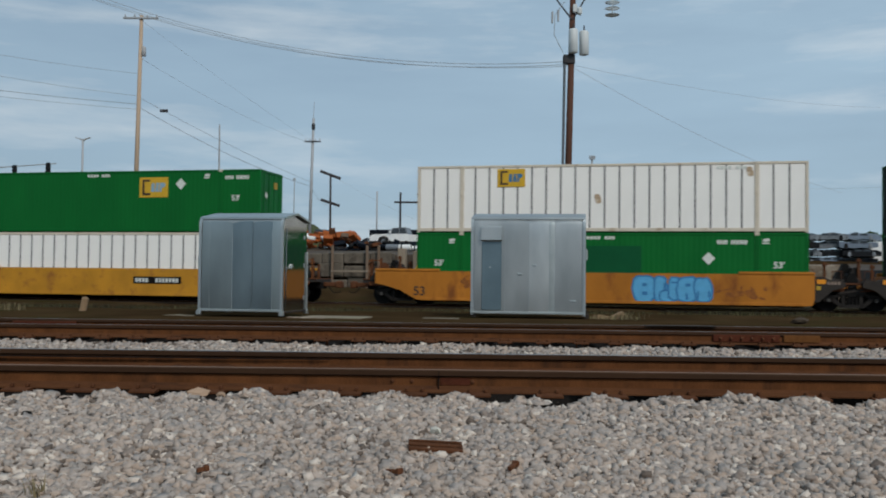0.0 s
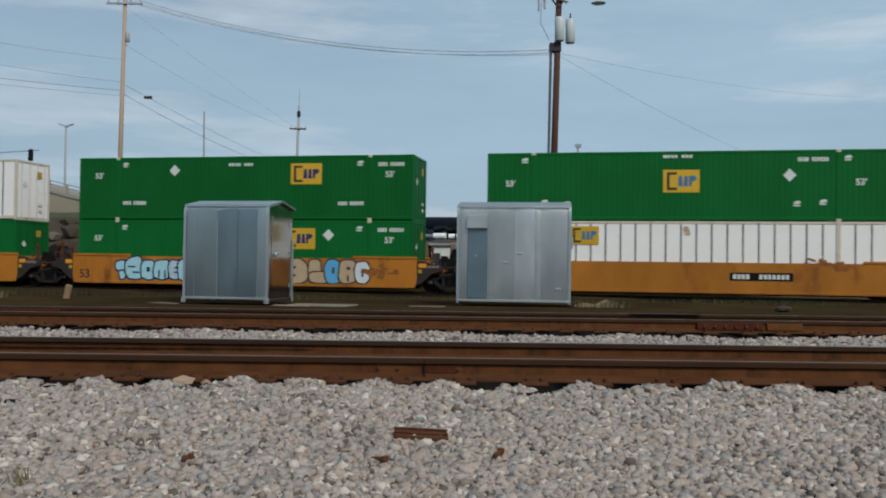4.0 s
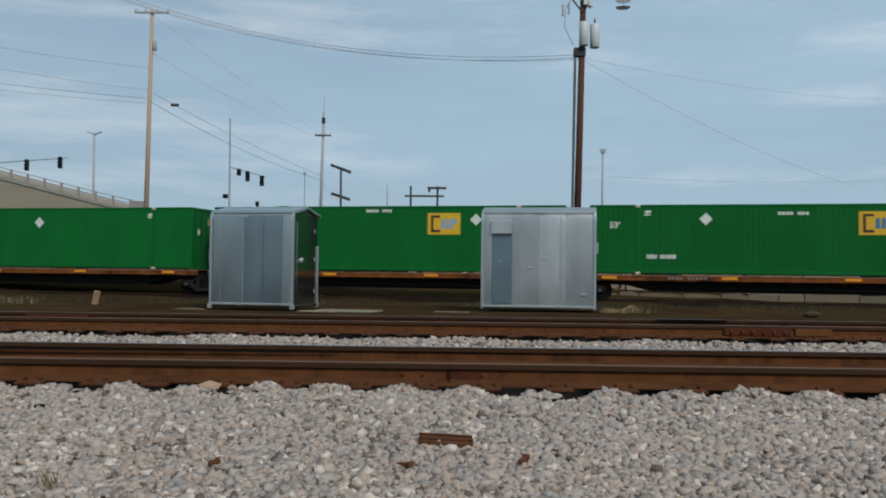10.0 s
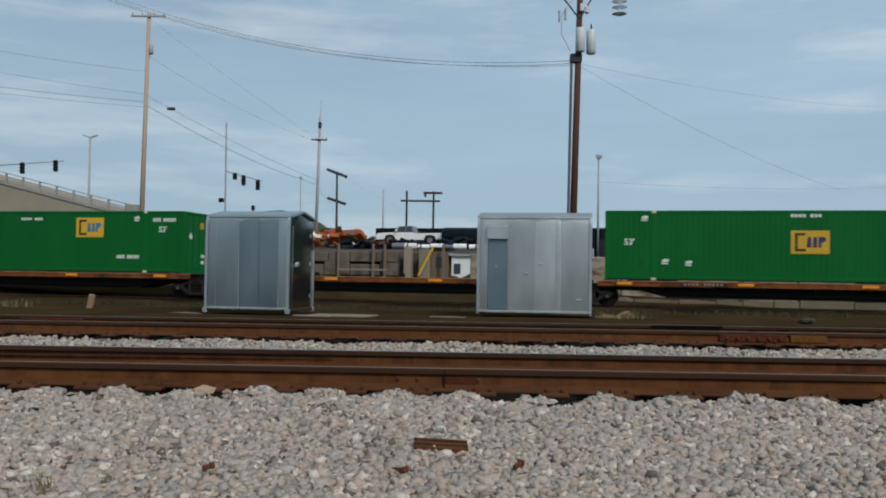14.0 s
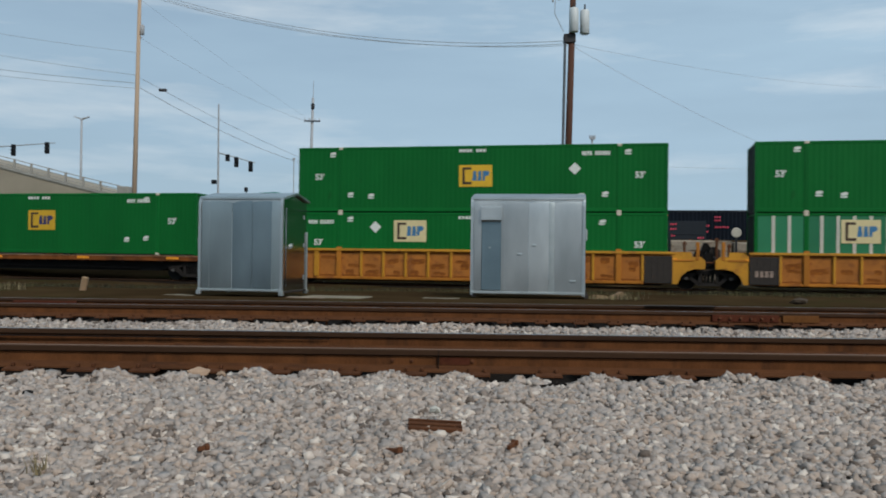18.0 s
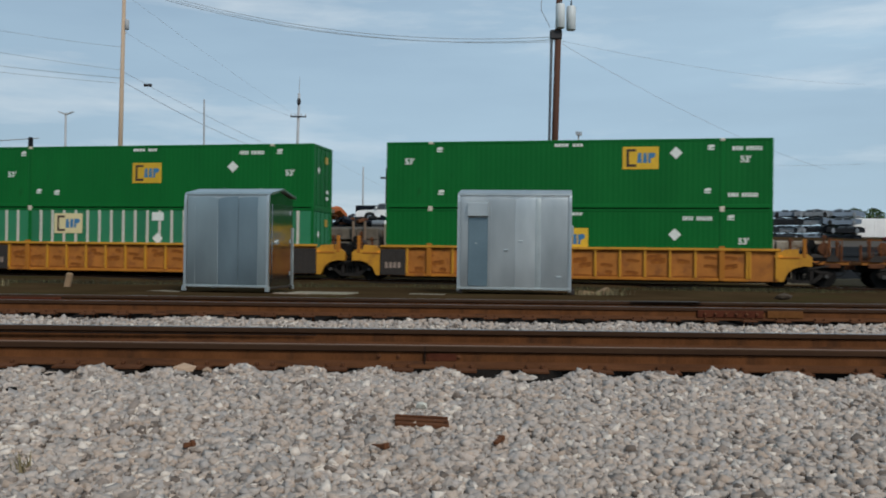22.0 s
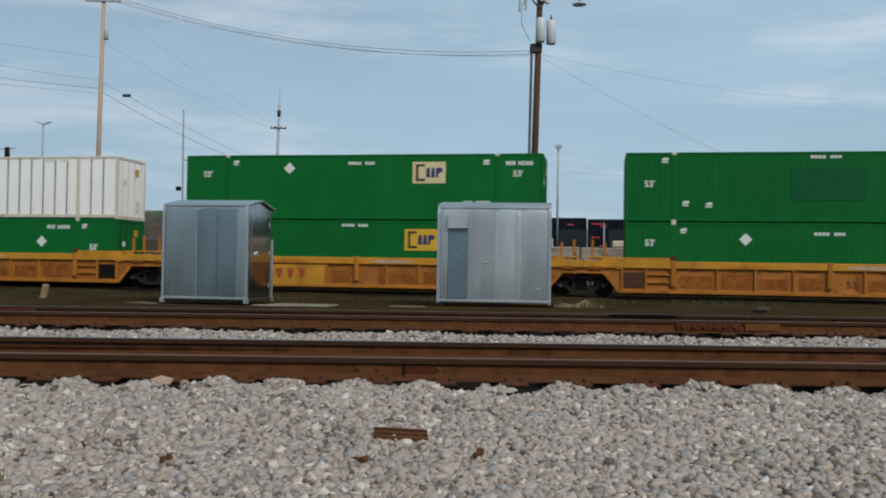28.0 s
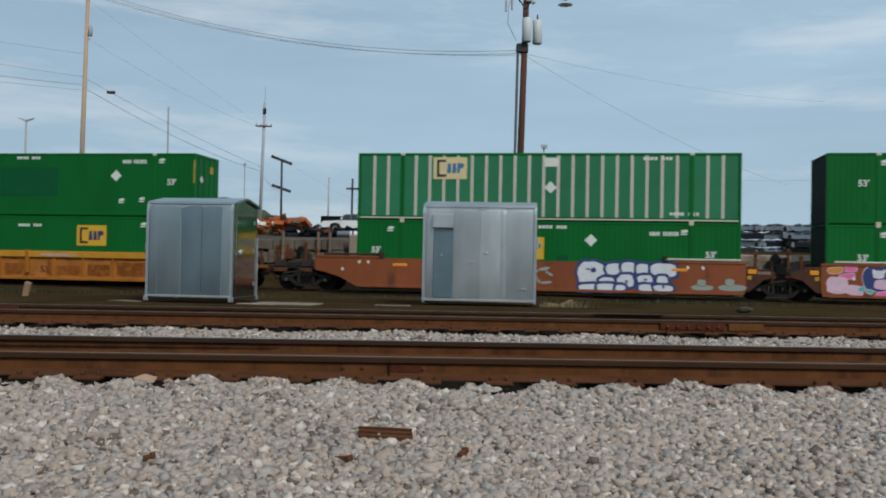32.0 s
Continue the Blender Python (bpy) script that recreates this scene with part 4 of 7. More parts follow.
    for xe, d, end in ((x0, -1, left), (x1, 1, right)):
        if flat and end in ("shared", "mine"):
            cast = part("end_casting", Geo().prism([(xe, 1.40), (xe + d * 0.30, 1.40), (xe + d * 0.55, 1.28), (xe + d * 1.15, 1.18), (xe + d * 1.15, 0.98), (xe + d * 0.70, 0.86), (xe + d * 0.18, 0.40), (xe, 0.34)], -0.06, 0.10, "y"), "dark_steel" if style != "brown" else "old_brown", car, "dark casting between the side and the truck")
            part("reflector", Geo().box(min(xe + d * 0.08, xe + d * 0.42), max(xe + d * 0.08, xe + d * 0.42), -0.085, -0.055, 1.10, 1.28, 0.008), "amber", cast, "amber reflector")
            part("reflector", Geo().box(min(xe + d * 0.06, xe + d * 0.22), max(xe + d * 0.06, xe + d * 0.22), -0.085, -0.055, 0.86, 1.02, 0.008), "safety_strip", cast, "pale yellow reflector")
            for i in range(4 if d > 0 else 0):
                xb = xe + d * (0.52 + 0.13 * i)
                part("lettering_bar", shared("cast_bar", lambda: Geo().box(-0.045, 0.045, -0.07, -0.055, 0, 0.12, 0.002), "faded_mark"), "faded_mark", cast, m=pose(xb, 0, 1.08))
    if style == "brown":
        for xa, xb, mm in ((x0 + 0.5, x0 + 3.0, "dark_steel" if s < 280 else "post_pale"), (x1 - 3.2, x1 - 0.2, "post_pale")):
            rail = part("side_rail", Geo().tube((xa, -0.12, hi + 0.16), (xb, -0.12, hi + 0.16), 0.045, seg=8), mm, car, "bar along the top of the side")
            part("bracket", Geo().box(xb - 0.1 if xa < 5 else xa - 0.1, xb + 0.1 if xa < 5 else xa + 0.1, -0.16, -0.02, hi, hi + 0.3, 0.02), "dark_steel", rail)
        for i, (x, z) in enumerate(((x0 + 1.25, 0.98), (x0 + 2.0, 1.30), (x0 + 2.4, 1.30), (x1 - 2.3, 1.30), (x1 - 1.7, 1.30))):
            part("placard", shared("car_dot", lambda: blob(0, 0, 0.11, 0.14, -0.008, 0.0, 0.0, 2, 2.5), "mark"), "mark", car, "small white placard", m=pose(x, -0.102, z))
        for x in (x0 + 3.5, x1 - 2.95):
            part("reflector", shared("amber_long", lambda: Geo().box(0, 0.62, -0.012, 0.015, 0, 0.12, 0.008), "amber"), "amber", car, "amber reflector", m=pose(x, -0.10, 1.14))
    if left not in ("shared", "mine"):
        end_platform(car, -0.25, -left, "dark_steel" if flat else deck, True)
        end_gear(car, -left + 1.2, int(s) + 1, deck if style != "tray" else "tray")
        truck(car, -left + 1.75)
        coupler(car, -left, -1)
    else:
        end_platform(car, -0.25, -1.5, deck, False)
    if right not in ("shared", "mine"):
        end_platform(car, CL + 0.25, CL + right, "dark_steel" if flat else deck, True)
        end_gear(car, CL + right - 1.2, int(s) + 2, deck)
        truck(car, CL + right - 1.75)
        coupler(car, CL + right, 1)
    else:
        end_platform(car, CL + 0.25, CL + 1.5, deck, False)
        if right == "mine":
            end_gear(car, CL + 1.66, int(s), deck if style != "tray" else "tray")
            truck(car, CL + 1.66)
            part("connector", Geo().prism([(CL + 1.36, 0.7), (CL + 1.96, 0.7), (CL + 1.86, 1.35), (CL + 1.74, 1.55), (CL + 1.58, 1.55), (CL + 1.46, 1.35)], 0.3, 2.2, "y"), "black", car, "dark connector between two wells")
            part("articulation", Geo().lathe([(0.7, 0.26), (1.15, 0.22)], (CL + 1.66, 1.3, 0), "z", 14), "black", car)
    for x in () if flat else (-0.35, CL + 0.05):
        part("reflector", shared("amber", lambda: Geo().box(0, 0.34, -0.065, -0.03, 0, 0.11, 0.008), "amber"), "amber", car, "amber reflector", m=pose(x, -0.075, 1.18))
    for what, x, z in decor:
        if what == "53":
            part("size_mark", fifty_three("sign_dark", 0.55), "sign_dark", car, "black painted 53", m=pose(x, -0.104, z, 90, 0, 0))
        elif what == "plate":
            plate = part("number_board", Geo().box(x, x + 2.45, -0.038, -0.030, z, z + 0.33, 0.002), "black", car, "black board with pale bars", m=pose(0, -0.07, 0))
            for i in range(13):
                if i not in (4, 5):
                    part("lettering_bar", shared("plate_bar", lambda: Geo().box(0, 0.12, -0.045, -0.036, 0, 0.19, 0.002), "mark"), "mark", plate, m=pose(x + 0.13 + i * 0.17, 0, z + 0.07))
        elif what == "pale_bars":
            for i in range(10):
                if i != 4:
                    part("lettering_bar", shared("pale_bar", lambda: Geo().box(0, 0.19, -0.040, -0.030, 0, 0.22, 0.002), "post_pale"), "post_pale", car, m=pose(x + i * 0.275, -0.07, z))
        elif what == "red_bars":
            board = part("lettering_board", Geo().box(x - 0.9, x + 2.0, -0.02, 0.06, z - 0.15, z + 0.75, 0.01), "car_yellow", car, "yellow board with red shapes", m=pose(0, -0.135, 0))
            for i in range(3):
                part("lettering_bar", shared("red_bar", lambda: Geo().prism([(0.14, -0.36), (0.24, -0.36), (0.36, 0.08), (0.02, 0.08)], -0.03, -0.015, "y"), "red_ink"), "red_ink", board, m=pose(x - 0.3 + i * 0.52, 0, z + 0.5))
        elif what == "red_strokes":
            for i in range(3):
                part("lettering_bar", shared("red_stroke", lambda: Geo().prism([(0.08, 0.0), (0.30, 0.0), (0.40, 0.5), (0.0, 0.5)], -0.006, 0.0, "y"), "red_ink"), "red_ink", car, m=pose(x + i * 0.5, -0.10, z))
        elif what == "rust_patch":
            rnd = random.Random(int(x * 10))
            for i in range(16):
                part("rust_patch", blob(x + rnd.gauss(0, 0.4), z + rnd.gauss(0, 0.13), rnd.uniform(0.08, 0.45), rnd.uniform(0.05, 0.26), -0.012 - 0.0002 * i, 0.0, rnd.uniform(-0.5, 0.5), i + int(x * 7), 2.2), "old_rust", car, "dark rust patch", m=pose(0, -0.0955, 0))
        elif what.startswith("graffiti"):
            graffiti(car, what.split(":")[1], x, z)
    return car


M["old_brown"] = mat("dark_brown_steel", (0.075, 0.030, 0.018), 0.8, spec=0.2, vary=0.3, scale=3, dirt=(0.03, 0.018, 0.012), dirt_amount=0.4, dirt_scale=3)
M["bay_rust"] = mat("bay_rust", (0.20, 0.064, 0.015), 0.9, spec=0.1, vary=0.3, scale=3, per="object", dirt=(0.32, 0.112, 0.018), dirt_amount=0.54, dirt_scale=5)
M["faded_yellow"] = mat("faded_pinkish_yellow", (0.44, 0.29, 0.19), 0.7, vary=0.2, scale=3, dirt=(0.45, 0.21, 0.03), dirt_amount=0.42, dirt_scale=2)
M["old_rust"] = mat("old_rust", (0.245, 0.085, 0.020), 0.85, vary=0.3, scale=6, dirt=(0.34, 0.125, 0.019), dirt_amount=0.46, dirt_scale=4)
M["red_ink"] = mat("dark_red_paint", (0.32, 0.06, 0.02), 0.6)
for nm, col in (("spray_blue", (0.10, 0.36, 0.60)), ("spray_dark", (0.02, 0.03, 0.07)), ("spray_white", (0.62, 0.64, 0.66)), ("spray_cyan", (0.35, 0.60, 0.66)), ("spray_pink", (0.70, 0.16, 0.36)), ("spray_pale_pink", (0.75, 0.50, 0.58)), ("spray_tan", (0.46, 0.34, 0.21)), ("spray_umber", (0.07, 0.045, 0.03)), ("spray_chalk", (0.27, 0.31, 0.27)), ("spray_teal", (0.10, 0.42, 0.42)), ("spray_deep", (0.03, 0.05, 0.16)), ("spray_mid_blue", (0.04, 0.18, 0.38))):
    M[nm] = mat(nm, col, 0.55, vary=0.1, scale=4)


# each sprayed piece: along, up, width, height, turn, fill; then its slits
GRAFFITI = {
    "blue": ("spray_mid_blue", "spray_mid_blue", 1.12, [(0.42, 0.52, 0.86, 0.98, 0.0, "spray_blue"), (1.08, 0.52, 0.46, 0.96, 0.06, "spray_blue"), (1.36, 0.24, 0.56, 0.42, 0.0, "spray_blue"), (1.62, 0.55, 0.40, 0.86, -0.05, "spray_blue"), (2.14, 0.52, 0.76, 0.96, 0.03, "spray_blue"), (2.76, 0.50, 0.62, 0.92, 0.12, "spray_blue")],
             [(0.42, 0.70, 0.20, 0.14), (0.44, 0.34, 0.22, 0.16), (1.24, 0.62, 0.09, 0.40), (1.62, 0.80, 0.26, 0.07), (2.16, 0.70, 0.22, 0.14), (2.12, 0.22, 0.10, 0.28), (2.56, 0.30, 0.08, 0.34), (3.0, 0.34, 0.10, 0.30)]),
    "pale": ("spray_dark", "spray_dark", 1.0, [(0.28, 0.66, 0.52, 0.42, 0.2, "spray_cyan"), (0.34, 0.24, 0.26, 0.36, 0.3, "spray_cyan"), (0.96, 0.56, 0.86, 1.0, 0.25, "spray_cyan"), (1.66, 0.48, 0.70, 0.84, 0.0, "spray_cyan"), (2.34, 0.50, 0.80, 0.86, 0.0, "spray_cyan"), (2.98, 0.50, 0.60, 0.84, 0.0, "spray_pale_cyan"), (3.54, 0.50, 0.78, 0.96, 0.05, "spray_cyan"), (4.26, 0.60, 0.40, 0.78, -0.3, "spray_cyan"), (4.10, 0.12, 0.26, 0.24, 0.0, "spray_cyan")],
             [(0.82, 0.62, 0.40, 0.08), (1.06, 0.36, 0.38, 0.08), (1.66, 0.50, 0.16, 0.24), (2.2, 0.28, 0.08, 0.42), (2.5, 0.28, 0.08, 0.42), (3.06, 0.60, 0.24, 0.08), (3.04, 0.38, 0.22, 0.07), (3.56, 0.66, 0.20, 0.14), (3.54, 0.18, 0.09, 0.28)]),
    "tan": ("spray_umber", "spray_umber", 1.12, [(0.62, 0.55, 1.20, 1.06, 0.0, "spray_tan"), (1.55, 0.58, 0.55, 1.0, 0.0, "spray_tan"), (1.80, 0.28, 1.0, 0.48, 0.0, "spray_tan"), (2.40, 0.55, 0.72, 0.98, 0.0, "spray_blue"), (3.10, 0.55, 0.80, 0.98, 0.0, "spray_tan"), (3.75, 0.52, 0.66, 0.90, 0.1, "spray_white")],
            [(0.60, 0.72, 0.14, 0.12), (0.60, 0.36, 0.14, 0.12), (2.42, 0.6, 0.12, 0.3), (3.12, 0.7, 0.2, 0.14), (3.1, 0.25, 0.1, 0.3), (3.76, 0.5, 0.1, 0.4)]),
    "white": ("spray_deep", "spray_deep", 1.24, [(0.58, 0.68, 1.12, 1.06, 0.0, "spray_white"), (0.42, 0.14, 0.70, 0.26, 0.1, "spray_white"), (1.50, 0.92, 0.66, 0.46, 0.1, "spray_white"), (2.12, 0.96, 0.60, 0.48, 0.0, "spray_white"), (2.70, 0.92, 0.58, 0.46, 0.0, "spray_white"), (3.52, 0.92, 1.04, 0.56, -0.06, "spray_white"), (1.22, 0.40, 0.62, 0.34, 0.0, "spray_white"), (1.20, 0.16, 0.78, 0.30, 0.0, "spray_white"), (1.98, 0.42, 0.66, 0.56, 0.1, "spray_white"), (1.78, 0.14, 0.40, 0.24, 0.0, "spray_white"), (2.78, 0.50, 0.62, 0.38, 0.0, "spray_white"), (2.84, 0.16, 0.62, 0.30, 0.0, "spray_white"), (3.48, 0.46, 0.42, 0.44, 0.0, "spray_white"), (3.52, 0.16, 0.78, 0.26, 0.0, "spray_white")],
              [(0.66, 0.86, 0.22, 0.20), (0.44, 0.90, 0.20, 0.06), (2.02, 0.40, 0.12, 0.12), (2.8, 0.5, 0.14, 0.08), (3.52, 0.22, 0.10, 0.14)]),
    "chalk": ("brown_car", "brown_car", 1.0, [(0.45, 0.92, 0.95, 0.12, 0.15, "spray_chalk"), (0.10, 0.72, 0.42, 0.10, -0.50, "spray_chalk"), (0.42, 0.52, 0.12, 0.80, 0.25, "spray_chalk"), (0.66, 0.40, 0.10, 0.62, -0.20, "spray_chalk"), (0.95, 0.78, 0.10, 0.50, 0.50, "spray_chalk"), (0.92, 0.36, 0.42, 0.11, 0.20, "spray_chalk"), (1.02, 0.98, 0.40, 0.10, -0.30, "spray_chalk"), (1.30, 0.62, 0.10, 0.72, -0.10, "spray_chalk"), (1.50, 0.92, 0.42, 0.11, 0.10, "spray_chalk"), (1.66, 0.66, 0.36, 0.10, 0.60, "spray_chalk"), (1.72, 0.36, 0.10, 0.56, 0.70, "spray_chalk"), (1.28, 0.20, 0.62, 0.09, -0.15, "spray_chalk"), (2.02, 0.80, 0.46, 0.13, 0.20, "spray_chalk"), (2.22, 0.60, 0.36, 0.10, -0.50, "spray_chalk"), (2.10, 0.22, 0.50, 0.10, 0.10, "spray_chalk")], []),
    "ghost": ("brown_car", "brown_car", 0.5, [(0.42, 0.14, 0.86, 0.22, 0.0, "spray_chalk"), (0.40, 0.34, 0.34, 0.26, 0.0, "spray_chalk"), (1.62, 0.16, 1.10, 0.26, 0.0, "spray_chalk"), (1.52, 0.38, 0.36, 0.28, 0.0, "spray_chalk")], []),
    "pink": ("spray_pale_pink", "spray_pale_pink", 1.24, [(0.35, 1.05, 0.60, 0.24, 0.1, "spray_orange"), (0.95, 1.12, 0.46, 0.22, 0.0, "spray_pink"), (0.80, 0.82, 0.60, 0.22, 0.1, "spray_pink"), (0.42, 0.46, 0.78, 0.64, 0.0, "spray_haze"), (1.10, 0.26, 0.62, 0.40, -0.2, "spray_haze"), (2.00, 0.74, 1.24, 1.0, 0.0, "spray_deep"), (1.98, 0.92, 0.40, 0.28, 0.0, "spray_white"), (2.10, 0.52, 0.52, 0.36, 0.0, "spray_haze"), (1.36, 0.32, 0.26, 0.18, 0.3, "spray_teal"), (1.66, 0.22, 0.26, 0.16, -0.2, "spray_teal"), (2.46, 0.30, 0.30, 0.20, 0.0, "spray_teal"), (2.16, 0.12, 0.60, 0.22, 0.2, "spray_pink"), (2.98, 0.70, 0.60, 0.96, 0.0, "spray_haze"), (3.48, 0.60, 0.60, 0.80, 0.1, "spray_pink"), (4.08, 0.58, 0.66, 0.90, 0.0, "spray_orange")],
             [(0.42, 0.30, 0.4, 0.05), (3.0, 0.6, 0.12, 0.3), (4.1, 0.62, 0.16, 0.2)]),
}
for nm, col in (("spray_pale_cyan", (0.42, 0.52, 0.58)), ("spray_haze", (0.62, 0.44, 0.52)), ("spray_orange", (0.55, 0.24, 0.05))):
    M[nm] = mat(nm, col, 0.55, vary=0.15, scale=4)


def graffiti(car, kind, x, z):
    """Fat overlapping shapes sprayed on the side sheet: an outline, a fill and slits in the outline's colour."""
    edge, slit, h, shapes, slits = GRAFFITI[kind]
    rim = 0.11 if kind == "white" else 0.07 if kind not in ("chalk", "ghost", "pink") else 0.02
    pieces = []
    for i, (u, v, w, k, turn, fill) in enumerate(shapes):
        seed = len(kind) * 100 + i * 7
        piece = part("graffiti_shape", blob(x + u, z + v, w + rim * 2, k + rim * 2, -0.0310 - i * 0.0006, -0.029, turn, seed, 3.4), edge, car, "sprayed graffiti shape", m=pose(0, -0.072, 0))
        part("fill", blob(x + u, z + v, w, k, -0.0313 - i * 0.0006, -0.0305, turn, seed, 3.2), fill, piece)
        pieces.append((u, v, piece))
    for i, (u, v, w, k) in enumerate(slits):
        owner = min(pieces, key=lambda p: (p[0] - u) ** 2 + (p[1] - v) ** 2)[2]
        part("stroke", blob(x + u, z + v, w, k, -0.0415, -0.0312, 0.05 * (i % 3 - 1), i + 3, 3.0), slit, owner)


def spine_car(s, length, loaded, left_end, right_end, label):
    """A low open frame car; s is its container's near end."""
    car = thing("spine_car", on_train(s), label, "rail car", "spine cars of the train")
    MOVING.append((car, s, 0.0))
    a, b = (-0.5 if left_end == "shared" else -left_end), (length + 0.5 if right_end == "shared" else length + right_end)
    part("spine", Geo().prism([(a, 1.0), (b, 1.0), (b, 0.74), (b - 2.0, 0.70), (b - 3.1, 0.42), (a + 3.1, 0.42), (a + 2.0, 0.70), (a, 0.74)], 0.38, 2.2, "y"), "black", car, "deep black centre beam")
    for y in (0.02, CW - 0.14):
        part("side_sill", Geo().box(a + 0.2, b - 0.2, y, y + 0.12, 0.88, 1.10, 0.015), "sill_rust", car, "rusty orange side sill")
        part("flange", Geo().box(a + 0.2, b - 0.2, y - 0.03, y + 0.14, 1.085, 1.115, 0.006), "lit_flange", car, "top flange coloured paler to look lit")
    n = 9
    for i in range(n):
        x = a + 0.8 + (b - a - 1.6) * i / (n - 1)
        part("cross_bearer", shared("cross_bearer", lambda: Geo().box(-0.09, 0.09, 0.06, CW - 0.06, 0.80, 1.02, 0.02), "black"), "black", car, m=pose(x, 0, 0))
    for x in (0.15, POST, length - POST, length - 0.15):
        part("pedestal", shared("pedestal", lambda: Geo().box(-0.22, 0.22, 0.0, 0.34, 1.02, 1.145, 0.02), "rust"), "rust", car, m=pose(x, 0, 0))
    for x in (0.5, length * 0.33, length * 0.62, length - 1.5):
        part("reflector", shared("amber_long", lambda: Geo().box(0, 0.62, -0.012, 0.015, 0, 0.12, 0.008), "amber"), "amber", car, "amber reflector", m=pose(x, 0, 0.95))
    part("brake_tank", Geo().lathe([(length * 0.62, 0.0), (length * 0.62, 0.2), (length * 0.62 + 1.1, 0.2), (length * 0.62 + 1.1, 0.0)], (0, 0.6, 0.62), "x", 14), "black", car)
    part("brake_rod", Geo().tube((2.6, 0.3, 0.62), (length - 3, 0.3, 0.55), 0.03, seg=6), "black", car)
    for i in range(10):
        if loaded and i != 4:
            part("lettering_bar", shared("sill_bar", lambda: Geo().box(0, 0.10, -0.012, 0.012, 0, 0.10, 0.002), "faded_mark"), "faded_mark", car, m=pose(3.2 + i * 0.16, 0, 0.95))
    if left_end != "shared":
        truck(car, -left_end + 2.35)
        coupler(car, -left_end, -1)
        ladder(car, -left_end + 0.2, 0.5, 1.7, 0.1, "rust")
    if right_end == "shared":
        truck(car, length + 0.55)
        part("articulation", Geo().lathe([(0.62, 0.3), (1.12, 0.26)], (length + 0.55, 1.3, 0), "z", 14), "black", car)
    else:
        truck(car, length + right_end - 1.35)
        coupler(car, length + right_end, 1)
        ladder(car, length + right_end - 0.8, 0.5, 1.7, 0.1, "rust")
    if not loaded:
        for x in (1.2, 5.0, 9.0, length - 2.0):
            part("twist_lock", shared("lock", lambda: Geo().box(-0.09, 0.09, 0.1, 0.3, 1.02, 1.30, 0.02), "black"), "black", car, m=pose(x, 0, 0))
    return car


# ---- the train, from its head to its tail ----
LOW, HIGH, FLAT = 0.25, 0.25 + CH, 1.145
G = "green corrugated steel container with a yellow board"
W = "white panelled container with grey seams and rust stains"
R = "green container with pale upright ribs"
# marks that sit alike on many boxes
LEFT = [("decal", 1.62, 2.57), ("53", 0.78, 1.47), ("decal", 2.46, 0.78)]
RIGHT = [("id", 12.62, 2.43), ("decal", 14.53, 2.55), ("53", 14.8, 1.47)]
BELOW = [("decal", 3.4, 0.72), ("decal", 12.6, 0.72), ("decal", 13.6, 0.78)]
OTHER_LEFT = [("decal", 2.38, 2.55), ("53", 0.82, 1.93)]
OTHER_RIGHT = [("decal", 13.72, 2.53), ("id", 14.55, 2.40), ("53", 14.86, 1.92)]
TOP_LINE = [("line", 7.34, 2.62)]
container(-24.5, LOW, "white", W, [("decal", 1.4, 2.6)])
container(-24.5, HIGH, "green", G, [("sign", 10.8, 2.11), ("diamond", 12.18, 2.26), ("decal", 13.5, 2.6), ("id", 14.4, 2.45), ("53", 14.72, 1.47)] + TOP_LINE)
container(-1.0, LOW, "green", G, [("53", 0.78, 1.47), ("decal", 1.57, 2.53), ("patch", 6.7, 1.0), ("diamond", 12.28, 1.85)] + RIGHT + TOP_LINE)
container(-1.0, HIGH, "white", W, [("small_sign", 4.13, 2.35), ("line", 12.6, 2.6), ("stain", 7.8, 1.43), ("stain", 13.9, 2.5)])
container(18.5, LOW, "green", G, [("sign", 10.94, 2.08), ("diamond", 12.29, 2.25)] + OTHER_LEFT + OTHER_RIGHT + TOP_LINE)
container(18.5, HIGH, "green", G, [("diamond", 4.84, 2.28), ("sign", 11.21, 2.08), ("line", 7.5, 2.46), ("id", 2.25, 0.7), ("id", 12.72, 0.67)] + OTHER_LEFT + OTHER_RIGHT)
container(37.9, LOW, "white", W, [("small_sign", 4.14, 2.3), ("stain", 8.3, 2.5)])
container(37.9, HIGH, "green", G, [("strip", 0, 0), ("sign", 8.07, 1.66), ("diamond", 12.31, 1.88)] + LEFT + RIGHT + BELOW + TOP_LINE)
container(59.1, FLAT, "green", G, [("sign", 4.31, 2.09), ("diamond", 8.06, 2.19), ("decal", 1.45, 2.5), ("id", 2.2, 0.45), ("decal", 14.0, 2.5)])
container(76.38, FLAT, "green", G, [("sign", 10.88, 2.11), ("diamond", 12.30, 2.29), ("53", 0.75, 1.45), ("decal", 2.4, 2.5), ("patch_small", 2.1, 0.6), ("decal", 13.6, 2.5), ("id", 14.45, 2.4), ("53", 14.8, 1.48), ("decal", 3.3, 0.7)] + TOP_LINE)
container(93.55, FLAT, "green", G, [("diamond", 4.7, 2.3), ("sign", 11.25, 2.12), ("line", 7.5, 2.46), ("id", 2.35, 0.66), ("id", 12.7, 0.66)] + OTHER_LEFT + OTHER_RIGHT)
container(129.0, FLAT, "green", G, [("sign", 8.08, 1.62), ("id", 12.6, 2.45), ("53", 14.7, 1.47), ("decal", 13.6, 2.6)] + LEFT + BELOW + TOP_LINE)
container(150.12, LOW, "green", G, [("diamond", 3.61, 2.26), ("pale_sign", 5.19, 2.09), ("id", 0.5, 2.4), ("53", 0.75, 1.46), ("53", 14.8, 1.46), ("decal", 13.5, 2.5), ("decal", 2.46, 2.6)] + TOP_LINE)
